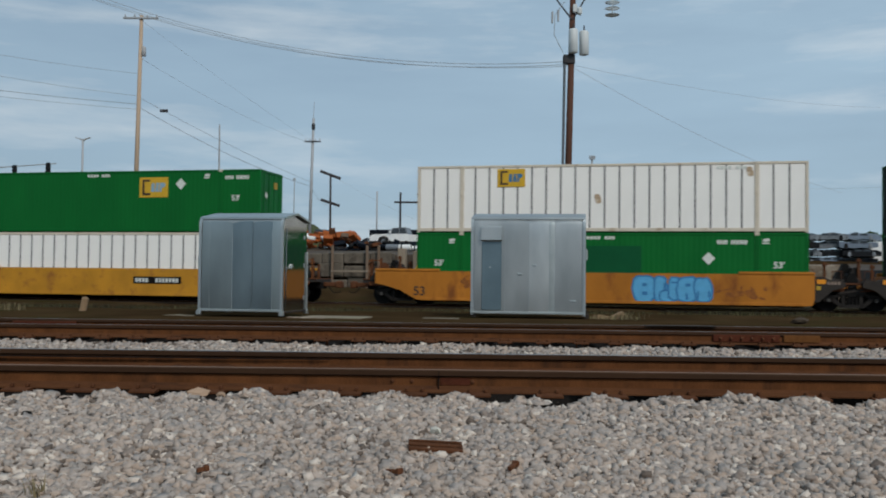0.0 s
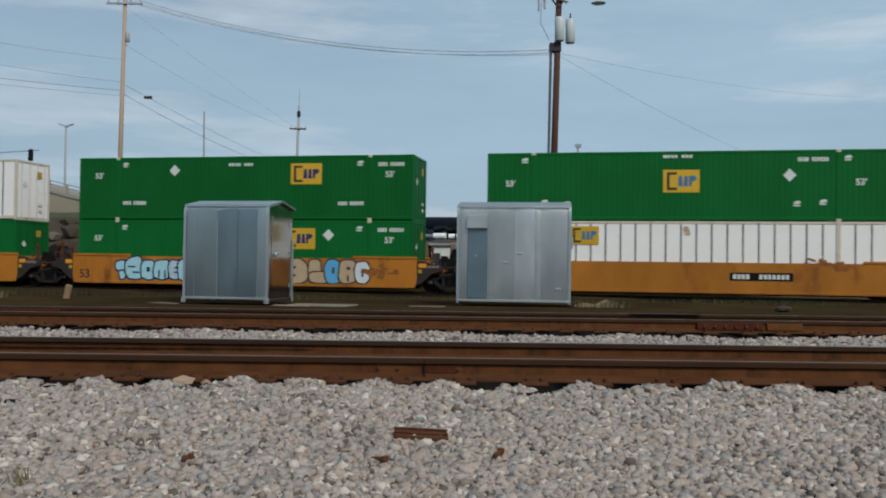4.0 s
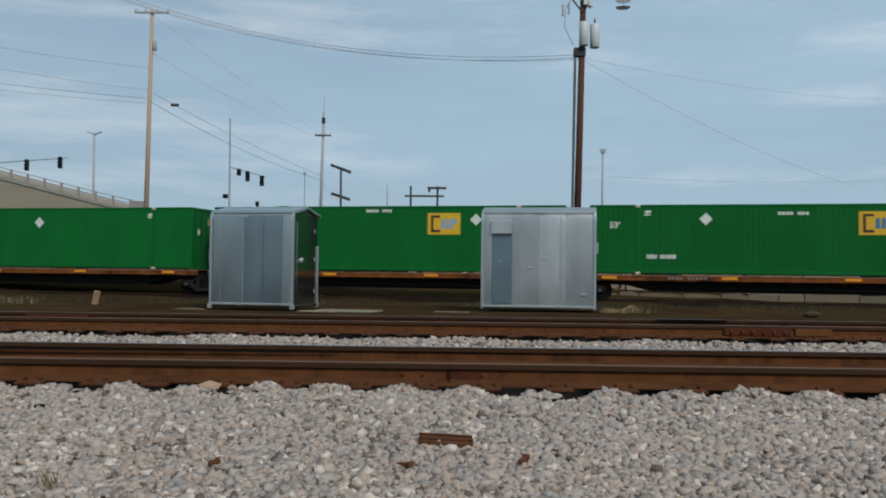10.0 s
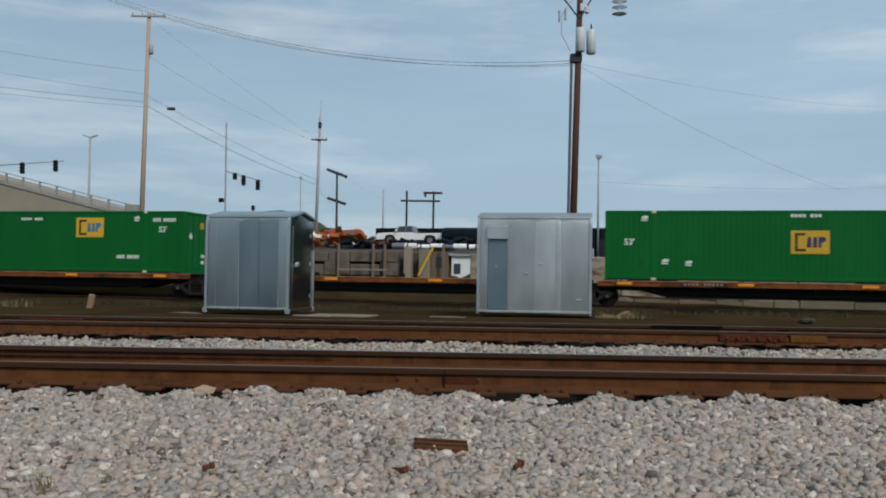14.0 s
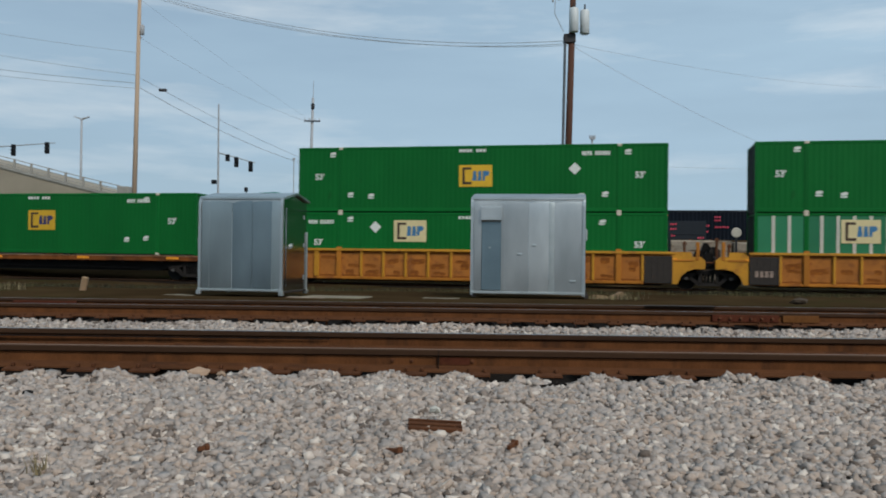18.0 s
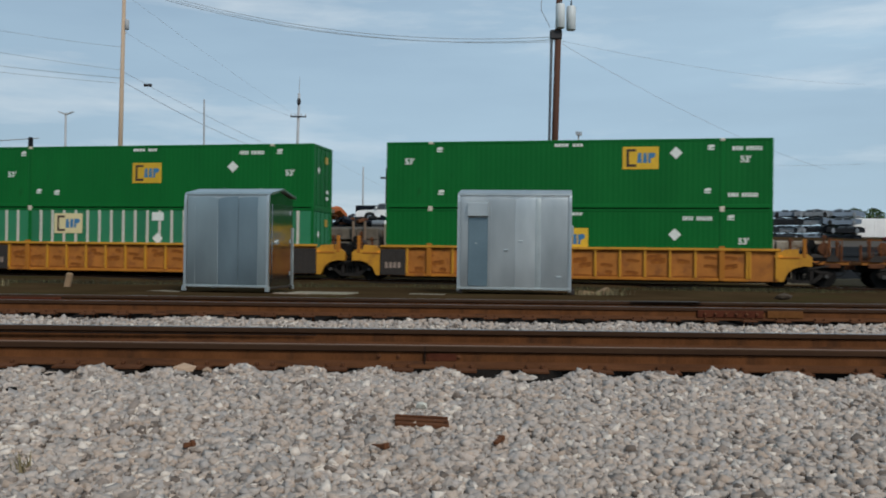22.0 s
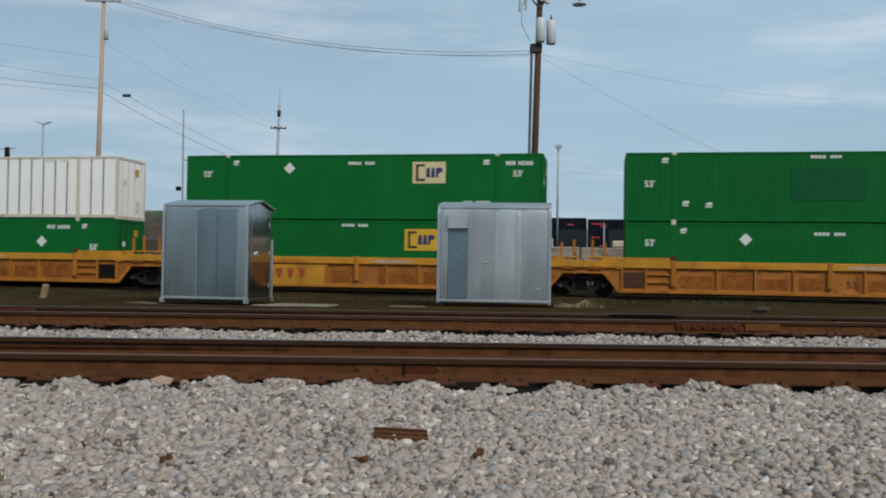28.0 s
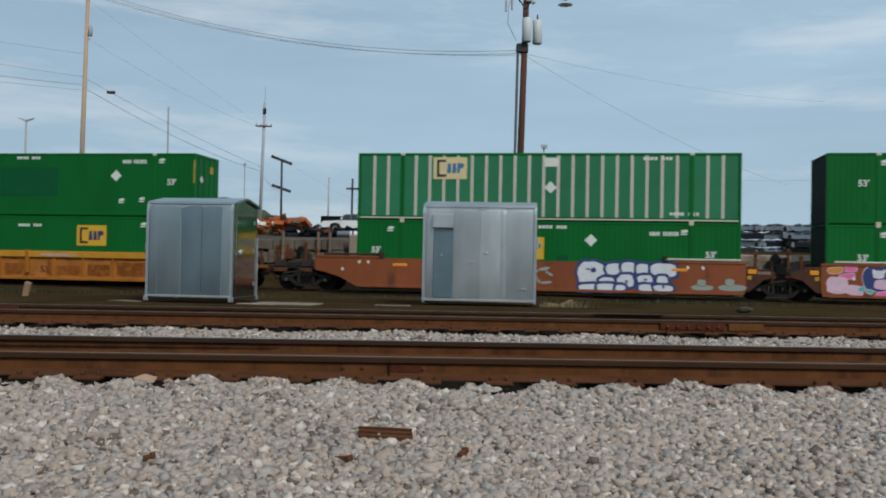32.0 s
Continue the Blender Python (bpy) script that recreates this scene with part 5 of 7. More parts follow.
container(150.12, HIGH, "green", G, [("sign", 8.07, 1.59), ("diamond", 12.32, 1.87)] + LEFT + RIGHT + BELOW + TOP_LINE)
container(169.68, LOW, "ribbed", R, [("pale_sign", 4.02, 2.17), ("board", 8.6, 2.5), ("line", 12.2, 2.55), ("line", 13.4, 2.55), ("diamond", 8.6, 1.5)])
container(169.68, HIGH, "green", G, [("sign", 8.03, 1.62), ("diamond", 12.28, 1.88)] + LEFT + RIGHT + BELOW + TOP_LINE)
container(189.17, LOW, "green", G, [("sign", 8.04, 1.62), ("diamond", 12.3, 1.85)] + RIGHT + TOP_LINE)
container(189.17, HIGH, "green", G, [("sign", 10.89, 2.12), ("diamond", 12.32, 2.32), ("id", 14.4, 0.5), ("decal", 2.46, 0.7), ("decal", 13.6, 0.75)] + OTHER_LEFT + OTHER_RIGHT + TOP_LINE)
container(212.67, LOW, "green", G, [("sign", 8.09, 1.63), ("diamond", 12.36, 1.83), ("53", 0.78, 1.45), ("decal", 2.2, 2.55)] + RIGHT + TOP_LINE)
container(212.67, HIGH, "white", W, [("faded_sign", 4.21, 2.28), ("line", 12.5, 2.65), ("stain", 7.83, 1.45)])
container(232.22, LOW, "green", G, [("sign", 10.9, 2.07), ("diamond", 12.25, 2.2)] + OTHER_LEFT + OTHER_RIGHT + TOP_LINE)
container(232.22, HIGH, "green", G, [("diamond", 4.88, 2.30), ("pale_sign", 11.21, 2.09), ("line", 7.6, 2.45), ("id", 12.73, 0.7), ("id", 2.2, 0.65)] + OTHER_LEFT + OTHER_RIGHT)
container(251.78, LOW, "green", G, [("strip", 0, 0), ("sign", 11.17, 2.02), ("diamond", 4.84, 2.22), ("line", 7.5, 2.4)] + OTHER_LEFT + OTHER_RIGHT)
container(251.78, HIGH, "green", G, [("strip", 0, 0), ("patch", 6.55, 0.92), ("diamond", 12.31, 1.87)] + LEFT + RIGHT + BELOW + TOP_LINE)
container(275.47, LOW, "green", G, [("sign", 7.4, 1.75), ("diamond", 10.09, 2.13), ("patch_small", 8.7, 1.15), ("line", 7.9, 2.6), ("53", 0.65, 1.47), ("53", 14.75, 1.47), ("decal", 1.5, 2.5), ("id", 12.5, 2.35), ("decal", 13.9, 2.5)])
container(275.47, HIGH, "ribbed", R, [("pale_sign", 4.06, 2.24), ("diamond", 8.37, 1.44), ("board", 8.4, 2.5), ("line", 12.2, 2.6), ("line", 2.9, 0.3), ("line", 13.3, 0.3)])
container(294.92, LOW, "green", G, [("53", 1.2, 1.45), ("decal", 2.2, 2.5)])
container(294.92, HIGH, "green", G, [("53", 1.2, 1.55), ("decal", 2.2, 2.5)])

well_car(-24.5, "bright", "shared", 2.65, "bright yellow smooth-sided well car", [("plate", 9.9, 0.76)])
well_car(-1.0, "smooth", 2.5, "mine", "orange smooth-sided well car with blue graffiti", [("53", -0.12, 0.42), ("graffiti:blue", 9.3, 0.30), ("plate", 3.3, 0.80), ("rust_patch", 13.6, 0.7), ("rust_patch", 2.4, 1.1)])
well_car(18.5, "smooth", "shared", "mine", "orange smooth-sided well car with pale graffiti", [("53", 0.14, 0.45), ("graffiti:pale", 2.0, 0.36), ("graffiti:tan", 10.15, 0.33), ("red_strokes", 8.55, 0.62), ("rust_patch", 7.4, 1.1), ("rust_patch", 14.6, 0.9)])
well_car(37.9, "smooth", "shared", 2.5, "orange smooth-sided well car with a number board", [("53", 0.22, 0.45), ("plate", 10.0, 0.74), ("rust_patch", 14.0, 1.38)])
spine_car(59.1, CL, True, 0.95, "shared", "low rust-brown spine car carrying a container")
spine_car(76.38, CL, True, "shared", "shared", "low rust-brown spine car carrying a container")
spine_car(93.55, CL, True, "shared", "shared", "low rust-brown spine car carrying a container")
spine_car(111.2, CL + 0.3, False, "shared", "shared", "empty rust-brown spine car with a bare deck")
spine_car(129.0, CL, True, "shared", 1.0, "low rust-brown spine car carrying a container")
well_car(150.12, "ribbed", 2.75, "mine", "yellow ribbed well car with rusty panels")
well_car(169.68, "ribbed", "shared", "mine", "yellow ribbed well car with rusty panels")
well_car(189.17, "ribbed", "shared", 2.95, "yellow ribbed well car with rusty panels")
well_car(212.67, "tray", 3.95, "mine", "yellow well car with a broad top rail and rusty panels")
well_car(232.22, "tray", "shared", "mine", "yellow well car with a broad top rail and a lettered board", [("red_bars", 4.65, 0.42)])
well_car(251.78, "tray", "shared", 3.0, "yellow well car with a broad top rail and rusty panels")
well_car(275.47, "brown", 4.1, "mine", "brown smooth-sided well car with graffiti", [("pale_bars", 3.2, 0.80), ("graffiti:chalk", 6.15, 0.35), ("graffiti:white", 9.55, 0.27), ("graffiti:ghost", 14.2, 0.35)])
well_car(294.92, "brown", "shared", 2.5, "brown smooth-sided well car with pink graffiti", [("graffiti:pink", 0.0, 0.25)])


# ---- sheds beside the track ----
def shed(m, w, d, h, label, hood):
    """A panelled metal box with a low ridged roof; its front panels belly out a little, each in its own way."""
    s = thing("equipment_shed", m, label, "equipment shed")
    skin = "alu" if hood else "alu_old"
    cuts = (0.035, 0.13, 0.40, 0.64, 0.87, 0.965) if not hood else (0.03, 0.10, 0.30, 0.51, 0.685, 0.735, 0.97)
    yaw = (0.004, 0.008, -0.010, -0.004, 0.006) if not hood else (0.0, 0.005, 0.008, -0.008, 0.004, -0.006)
    tones = (skin, skin, "alu_blued", "alu_blued", skin) if not hood else (skin, skin, skin, "alu_clean", "alu_pale", skin)
    n = len(cuts) - 1
    part("wall_back", Geo().box(0.05, w - 0.05, d - 0.06, d - 0.03, 0.08, h - 0.12), "alu", s)
    part("wall_side", Geo().box(0.03, 0.06, 0.06, d - 0.03, 0.06, h - 0.10), "alu_bright", s)
    part("wall_side", Geo().box(w - 0.06, w - 0.03, 0.06, d - 0.005, 0.06, h - 0.10), "alu_bright", s, "shiny bare metal side wall")
    zs = [0.08 + (h - 0.46) * k / 9 for k in range(10)] + [h - 0.30, h - 0.22, h - 0.15, h - 0.10, h - 0.075]
    ys = [0.020 + 0.020 * ((z - 0.5 * h) / (0.5 * h)) ** 2 for z in zs[:10]] + [0.036, 0.042, 0.052, 0.068, 0.088]
    for i in range(n):
        a, b = cuts[i] * w + 0.002, cuts[i + 1] * w - 0.002
        g = Geo()
        cols = 7
        for k in range(cols):
            u = k / (cols - 1)
            bulge = 0.0035 * (1 - (2 * u - 1) ** 2)
            for y, z in zip(ys, zs):
                g.v.append((a + (b - a) * u, y + yaw[i] * (u - 0.5) - bulge, z))
        rows = len(zs)
        for k in range(cols - 1):
            for q in range(rows - 1):
                o = k * rows + q
                g.f.append((o, o + rows, o + rows + 1, o + 1))
        part("front_panel", g, tones[i], s, smooth=True)
    part("front_backing", Geo().box(0.05, w - 0.05, 0.05, 0.065, 0.08, h - 0.12), "alu_trim", s)
    for i in range(1, n):
        if hood or i != 3:
            part("seam", Geo().box(cuts[i] * w - 0.005, cuts[i] * w + 0.005, 0.022, 0.05, 0.10, h - 0.40, 0.002), "alu_trim", s)
    top = h + 0.10
    over = 0.0 if hood else 0.045
    part("roof", Geo().prism([(0.06, h - 0.078), (0.085, h - 0.042), (d * 0.5, top), (d + 0.05, h - 0.05), (d + 0.06, h - 0.10), (d * 0.5, top - 0.05), (0.10, h - 0.10), (0.065, h - 0.095)], -0.005, w + over, "x"), skin, s, "metal roof with a low ridge")
    part("eave_strip", Geo().box(0.0, w, 0.045, 0.075, h - 0.098, h - 0.076, 0.004), "alu_trim", s)
    for x in (0.03, w - 0.058):
        part("gable", Geo().prism([(0.07, h - 0.11), (0.11, h - 0.10), (d * 0.5, top - 0.055), (d - 0.02, h - 0.10), (d - 0.02, h - 0.12)], x, x + 0.024, "x"), "alu_bright", s)
        part("corner_trim", Geo().prism([(0.004, 0.0), (0.004, h - 0.26), (0.020, h - 0.15), (0.052, h - 0.085), (0.10, h - 0.06), (0.10, h - 0.12), (0.075, h - 0.24), (0.075, 0.0)], x - 0.03 if x < 1 else x - 0.006, x + 0.036 if x < 1 else x + 0.06, "x"), "alu_trim", s)
    part("side_post", Geo().box(w - 0.03, w + 0.008, d - 0.035, d + 0.01, 0.0, h * 0.64, 0.006), "alu_pale", s, "pale narrow post at the back corner")
    part("base_rail", Geo().box(0.0, w, -0.02, 0.06, 0.03, 0.085, 0.01), "alu_pale", s, "pale base rail")
    part("base_rail", Geo().box(w - 0.05, w + 0.01, 0.06, d, 0.0, 0.05, 0.01), "dark_steel", s)
    for x in (-0.03, w - 0.08):
        for y in (-0.03, d - 0.1):
            if not hood:
                part("foot", Geo().box(x, x + 0.11, y, y + 0.11, -0.06, 0.05, 0.01), "alu_pale", s)
            else:
                part("foot", Geo().box(x + 0.05, x + 0.16, y + 0.06, y + 0.16, -0.06, 0.05, 0.01), "dark_steel", s)
    if hood:
        part("vent_hood", Geo().prism([(-0.09, h - 0.62), (-0.11, h - 0.60), (-0.10, h - 0.30), (-0.07, h - 0.27), (0.03, h - 0.25), (0.03, h - 0.62)], 0.26, 0.26 + 0.50, "x"), "alu", s, "dull metal vent hood")
        part("vent_door", Geo().box(0.27, 0.75, -0.010, 0.03, 0.12, h - 0.64, 0.01), "alu_blue", s, "bluish recessed door panel")
        for x, z, wide in ((0.47, 1.16, 0.03), (1.20, 1.0, 0.055), (1.55, 1.22, 0.05), (2.48, 0.36, 0.07)):
            part("latch", Geo().box(x - wide, x + wide, -0.012, 0.02, z - 0.025, z + 0.025, 0.01), "alu_trim", s, "small bright latch", m=pose(0, 0, 0))
        part("cable_box", Geo().box(w - 0.01, w + 0.05, 0.1, 0.3, 1.35, 1.62, 0.02), "alu_pale", s)
    else:
        part("meter_box", Geo().prism([(-0.035, 1.06), (-0.045, 1.28), (-0.02, 1.36), (0.02, 1.38), (0.02, 1.0), (-0.02, 1.0)], 0.06, 0.20, "y"), "alu_pale", s, "small pale meter box")
        part("conduit", Geo().tube((-0.01, 0.13, 0.0), (-0.01, 0.13, 1.0), 0.016, seg=6).tube((-0.005, 0.13, 1.36), (0.0, 0.13, 1.70), 0.02, seg=6), "alu_pale", s)
        part("door", Geo().box(w - 0.03, w - 0.014, 0.30, d - 0.24, 0.12, h - 0.30, 0.004), "alu_bright", s, "shiny metal door")
        part("door_handle", Geo().box(w - 0.014, w + 0.05, 0.42, 0.50, 1.05, 1.11, 0.01).lathe([(w - 0.014, 0.06), (w + 0.03, 0.05)], (0, 0.6, 1.12), "x", 10), "alu_pale", s)
        for z in (0.35, 1.15, 1.85):
            part("hinge", Geo().box(w - 0.014, w + 0.002, d - 0.26, d - 0.22, z - 0.05, z + 0.05, 0.004), "alu_trim", s)
    return s


M["alu_blue"] = mat("bluish_metal", (0.19, 0.255, 0.285), 0.4, 0.8, vary=0.12, scale=2)
shed(pose(-5.75, 21.73, 0.61, 0, 0, -11.0), 2.12, 1.76, 2.32, "weathered bare aluminium equipment shed with a ridged roof", False)
shed(pose(0.78, 22.26, 0.60, 0, 0, -8.5), 2.78, 1.75, 2.43, "bare aluminium equipment shed with a vent hood", True)


# ---- poles and wires ----
def utility_pole(x, y, z1, r0, r1, material, label, lean=(0, 0), arms=(), z0=None):
    p = thing("utility_pole", pose(x, y, 0), label, "utility pole")
    g0 = ground_z(x, y) - 0.2 if z0 is None else z0
    part("pole", Geo().tube((0, 0, g0), (lean[0], lean[1], z1), r0, r1, 12), material, p, smooth=True)
    for z, half, am, tilt in arms:
        arm = part("crossarm", Geo().box(-half, half, -0.20, -0.06, -0.06 - 0.12 * (tilt > 0), 0.06 + 0.12 * (tilt > 0), 0.01), am, p, m=pose(lean[0] * z / z1, 0, z, 0, tilt, 0))
        for k in (-0.9, -0.35, 0.35, 0.9):
            part("insulator", shared("insulator", lambda: Geo().lathe([(0, 0.03), (0.05, 0.06), (0.10, 0.035), (0.16, 0.05), (0.2, 0.02)], (0, -0.12, 0.06), "z", 8), "pole_grey"), "pole_grey", arm, m=pose(k * half, 0, 0))
    return p


M["porcelain"] = mat("pale_porcelain", (0.80, 0.84, 0.86), 0.3, vary=0.05)
M["conduit"] = mat("dark_grey_conduit", (0.10, 0.115, 0.13), 0.6, vary=0.15)
pole_b = utility_pole(6.38, 46.0, 16.3, 0.19, 0.15, "pole_brown", "dark brown wooden pole with grey transformers", (0.32, 0), [(15.9, 1.3, "pole_dark", 0)])
part("arrester", Geo().lathe([(0, 0.05), (0.08, 0.13), (0.34, 0.13), (0.42, 0.05)], (0.62, -0.25, 14.9), "z", 10).box(0.28, 0.5, -0.3, -0.1, 15.05, 15.45, 0.03), "transformer", pole_b, "grey arresters beside the pole")
part("arm_brace", Geo().tube((-0.65, -0.15, 15.85), (0.25, -0.15, 14.7), 0.04, seg=6).tube((0.95, -0.15, 15.85), (0.3, -0.15, 14.7), 0.04, seg=6), "pole_dark", pole_b)
for x, dy, z in ((0.30, -0.3, 12.95), (0.88, -0.1, 12.9)):
    can = part("transformer", Geo().lathe([(0, 0.20), (0.03, 0.24), (1.15, 0.24), (1.22, 0.2), (1.25, 0.05)], (x, dy, z), "z", 14), "transformer", pole_b, "grey transformer can", smooth=True)
    part("bushing", Geo().lathe([(0, 0.05), (0.3, 0.03)], (x, dy, z + 1.22), "z", 8), "pole_dark", can)
part("conduit", Geo().tube((-0.24, -0.1, 0), (-0.1, -0.1, 12.6), 0.07, seg=8), "conduit", pole_b, "dark grey conduit")
part("cutout", Geo().box(-0.5, -0.4, -0.2, -0.1, 14.6, 15.2, 0.02).box(-0.8, -0.7, -0.2, -0.1, 14.5, 15.1, 0.02), "pole_grey", pole_b)
pole_a = utility_pole(-20.85, 62.0, 19.3, 0.18, 0.12, "pole_tan", "tall tan wooden pole with a crossarm", (0.22, 0), [(19.05, 1.2, "pole_grey", 0)])
part("transformer", Geo().lathe([(0, 0.12), (0.03, 0.15), (0.62, 0.15), (0.7, 0.06)], (0.42, 0, 16.45), "z", 12).tube((0.42, 0, 16.3), (0.15, 0, 16.0), 0.03, seg=5), "pole_grey", pole_a, "small grey transformer can", smooth=True)
pole_c = utility_pole(-12.2, 85.0, 16.3, 0.16, 0.12, "pole_grey", "pale grey pole with a small crossarm", (0.26, 0), [(14.1, 0.75, "pole_dark", 0)])
part("spike", Geo().tube((0.26, 0, 16.2), (0.30, 0, 17.9), 0.035, 0.02, 6), "pole_grey", pole_c, "thin mast on top")
part("top_insulator", Geo().lathe([(0, 0.06), (0.1, 0.17), (0.5, 0.17), (0.62, 0.06)], (0.26, -0.1, 15.2), "z", 8), "pole_dark", pole_c)
utility_pole(-14.4, 120.0, 15.1, 0.17, 0.13, "pole_dark", "dark pole with two slanting crossarms", (-0.1, 0), [(14.9, 1.45, "pole_dark", 20), (11.2, 1.3, "pole_dark", 18)])
hframe = thing("pole_frame", pose(-5.2, 120, 0), "dark twin-pole frame with a crossbar", "utility pole")
for x in (0, 3.55):
    part("pole", Geo().tube((x, 0, 3), (x, 0, 12.7), 0.16, 0.13, 10), "pole_dark", hframe)
part("crossbar", Geo().box(-0.8, 4.4, -0.2, -0.05, 11.25, 11.5, 0.02), "pole_dark", hframe)
part("top_arm", Geo().box(2.2, 4.7, -0.3, -0.1, 12.3, 12.6, 0.02).box(2.3, 2.6, -0.3, -0.1, 11.9, 12.35, 0.02), "pole_dark", hframe)
utility_pole(-8.3, 120.0, 12.8, 0.13, 0.10, "pole_grey", "thin bare grey pole in the yard", (0, 0))
utility_pole(11.75, 70.0, 11.0, 0.09, 0.07, "pole_grey", "thin grey post with a small head", (0, 0), [(10.8, 0.22, "pole_grey", 0)])
street = utility_pole(-43.4, 110.0, 17.7, 0.17, 0.12, "pole_grey", "grey street lamp with two heads", (0, 0))
street.name = "street_lamp"
tagged(street, category="street lamp")
for d in (-1, 1):
    part("lamp_head", Geo().prism([(0, 17.6), (d * 0.9, 17.95), (d * 0.9, 18.05), (0, 17.8)], -0.15, 0.15, "y"), "pole_grey", street)


def cable(p, q, sag, r=0.022, name="cable", label="thin dark overhead cable between poles"):
    g = Geo()
    n, seg = 28, 5
    for i in range(n + 1):
        u = i / n
        v = Vector(p).lerp(Vector(q), u)
        v.z -= sag * 4 * u * (1 - u)
        for k in range(seg):
            a = 2 * math.pi * k / seg
            g.v.append((v.x + r * 0.7 * math.cos(a), v.y + r * 0.7 * math.cos(a), v.z + r * math.sin(a)))
    for i in range(n):
        for k in range(seg):
            o, e = i * seg, (k + 1) % seg
            g.f.append((o + k, o + e, o + seg + e, o + seg + k))
    return solid(name, g, "wire", label, "cable")


# near the top of the brown pole
part("insulator_arm", Geo().box(1.2, 2.4, -0.16, -0.06, 15.84, 15.94, 0.01), "pole_dark", pole_b)
part("dead_end", Geo().lathe([(0, 0.03), (0.02, 0.33), (0.045, 0.38), (0.07, 0.03), (0.34, 0.03), (0.36, 0.33), (0.385, 0.38), (0.41, 0.03), (0.64, 0.03), (0.66, 0.33), (0.685, 0.38), (0.71, 0.03), (0.95, 0.03)], (2.31, -0.1, 14.93), "z", 12), "porcelain", pole_b, "stack of pale grey insulators")
part("drop_loop", Geo().tube((-0.15, -0.2, 15.6), (-0.62, -0.2, 14.9), 0.02, seg=5).tube((-0.62, -0.2, 14.9), (-0.66, -0.2, 13.9), 0.02, seg=5).tube((-0.66, -0.2, 13.9), (-0.2, -0.2, 13.0), 0.02, seg=5), "wire", pole_b)
part("bracket", Geo().box(-0.16, 0.42, -0.22, 0.22, 12.45, 12.9, 0.03), "pole_dark", pole_b, "dark mounting bracket")

for p, q, sag, r in (
    ((6.6, 46.0, 12.45), (-27.94, 50.00, 20.33), 2.45, 0.028), ((6.6, 46.0, 12.6), (-28.29, 50.60, 20.90), 2.5, 0.028), ((6.6, 46.0, 12.35), (-27.64, 49.50, 20.13), 2.3, 0.022),
    ((-20.75, 62, 15.25), (-46.0, 60.0, 19.3), 0.5, 0.022), ((-20.75, 62, 13.7), (-46.0, 60.0, 17.9), 0.45, 0.025),
    ((-20.8, 62, 13.15), (-46.0, 60.0, 15.95), 0.35, 0.035), ((-20.8, 62, 12.8), (-46.0, 60.0, 15.4), 0.35, 0.025),
    ((-20.8, 62, 13.0), (-12.1, 85.0, 9.9), 0.5, 0.04), ((-20.8, 62, 13.67), (-12.1, 85.0, 10.3), 0.25, 0.03),
    ((-20.6, 62, 16.3), (-12.0, 85.0, 13.9), 0.5, 0.018), ((-20.6, 62, 18.9), (-12.0, 85.0, 14.1), 0.2, 0.014),
    ((6.7, 46.0, 12.4), (40.0, 82.0, 17.4), 0.5, 0.016), ((6.7, 46.0, 12.3), (32.0, 72.0, 8.6), 0.6, 0.022),
    ((-12.1, 85, 9.9), (-14.4, 120, 11.2), 0.8, 0.03), ((-14.4, 120, 14.9), (-1.6, 122, 8.5), 0.3, 0.02),
    ((11.75, 70, 8.95), (39.0, 80, 9.9), 0.3, 0.016),
):
    cable(p, q, sag, r * 0.6)


# ---- the yard behind the train, laid out along it ----
def yard(s, off, z=0.0, turn=0.0):
    """A pose s metres along the train's line and off metres behind its near side."""
    a = radians(TRAIN_ANGLE)
    return pose(s * math.cos(a) + off * math.sin(a), TRAIN_FAR / math.cos(a) - s * math.sin(a) + off * math.cos(a), z, 0, 0, turn - TRAIN_ANGLE)


for nm, col, ro in (("navy", (0.007, 0.010, 0.016), 0.5), ("dark_grey", (0.022, 0.026, 0.031), 0.6), ("silver", (0.42, 0.44, 0.46), 0.35), ("car_white", (0.80, 0.80, 0.78), 0.4), ("car_black", (0.015, 0.016, 0.018), 0.3), ("car_blue", (0.16, 0.20, 0.25), 0.35), ("glass", (0.05, 0.06, 0.07), 0.1), ("car_red", (0.30, 0.025, 0.04), 0.35), ("orange_machine", (0.33, 0.085, 0.018), 0.7), ("tyre", (0.02, 0.02, 0.02), 0.85), ("red_mark", (0.55, 0.06, 0.10), 0.6), ("safety_yellow", (0.62, 0.40, 0.04), 0.6), ("cabin_brown", (0.17, 0.12, 0.085), 0.85), ("gate_tan", (0.25, 0.205, 0.155), 0.85)):
    M[nm] = mat(nm, col, ro, vary=0.12, scale=1.5, per="object", spec=0.1 if max(col) < 0.05 else 0.3)
M["silver"] = mat("scuffed_silver", (0.20, 0.215, 0.23), 0.4, 0.4, vary=0.3, scale=2.5, per="object", dirt=(0.05, 0.05, 0.055), dirt_amount=0.3, dirt_scale=1.6)
M["beige"] = mat("beige_concrete", (0.29, 0.25, 0.19), 0.9, vary=0.14, scale=0.4, grain=12, bump=0.2, dirt=(0.23, 0.19, 0.14), dirt_amount=0.25, dirt_scale=0.3)
M["kerb"] = mat("dirty_kerb_concrete", (0.19, 0.165, 0.115), 0.9, vary=0.18, scale=0.8, grain=14, bump=0.2, per="object", dirt=(0.09, 0.072, 0.05), dirt_amount=0.35, dirt_scale=0.7)
M["rubble"] = mat("rubble", (0.056, 0.041, 0.028), 0.95, vary=0.35, scale=0.7, grain=9, bump=0.6, dirt=(0.11, 0.09, 0.075), dirt_amount=0.22, dirt_scale=0.5)
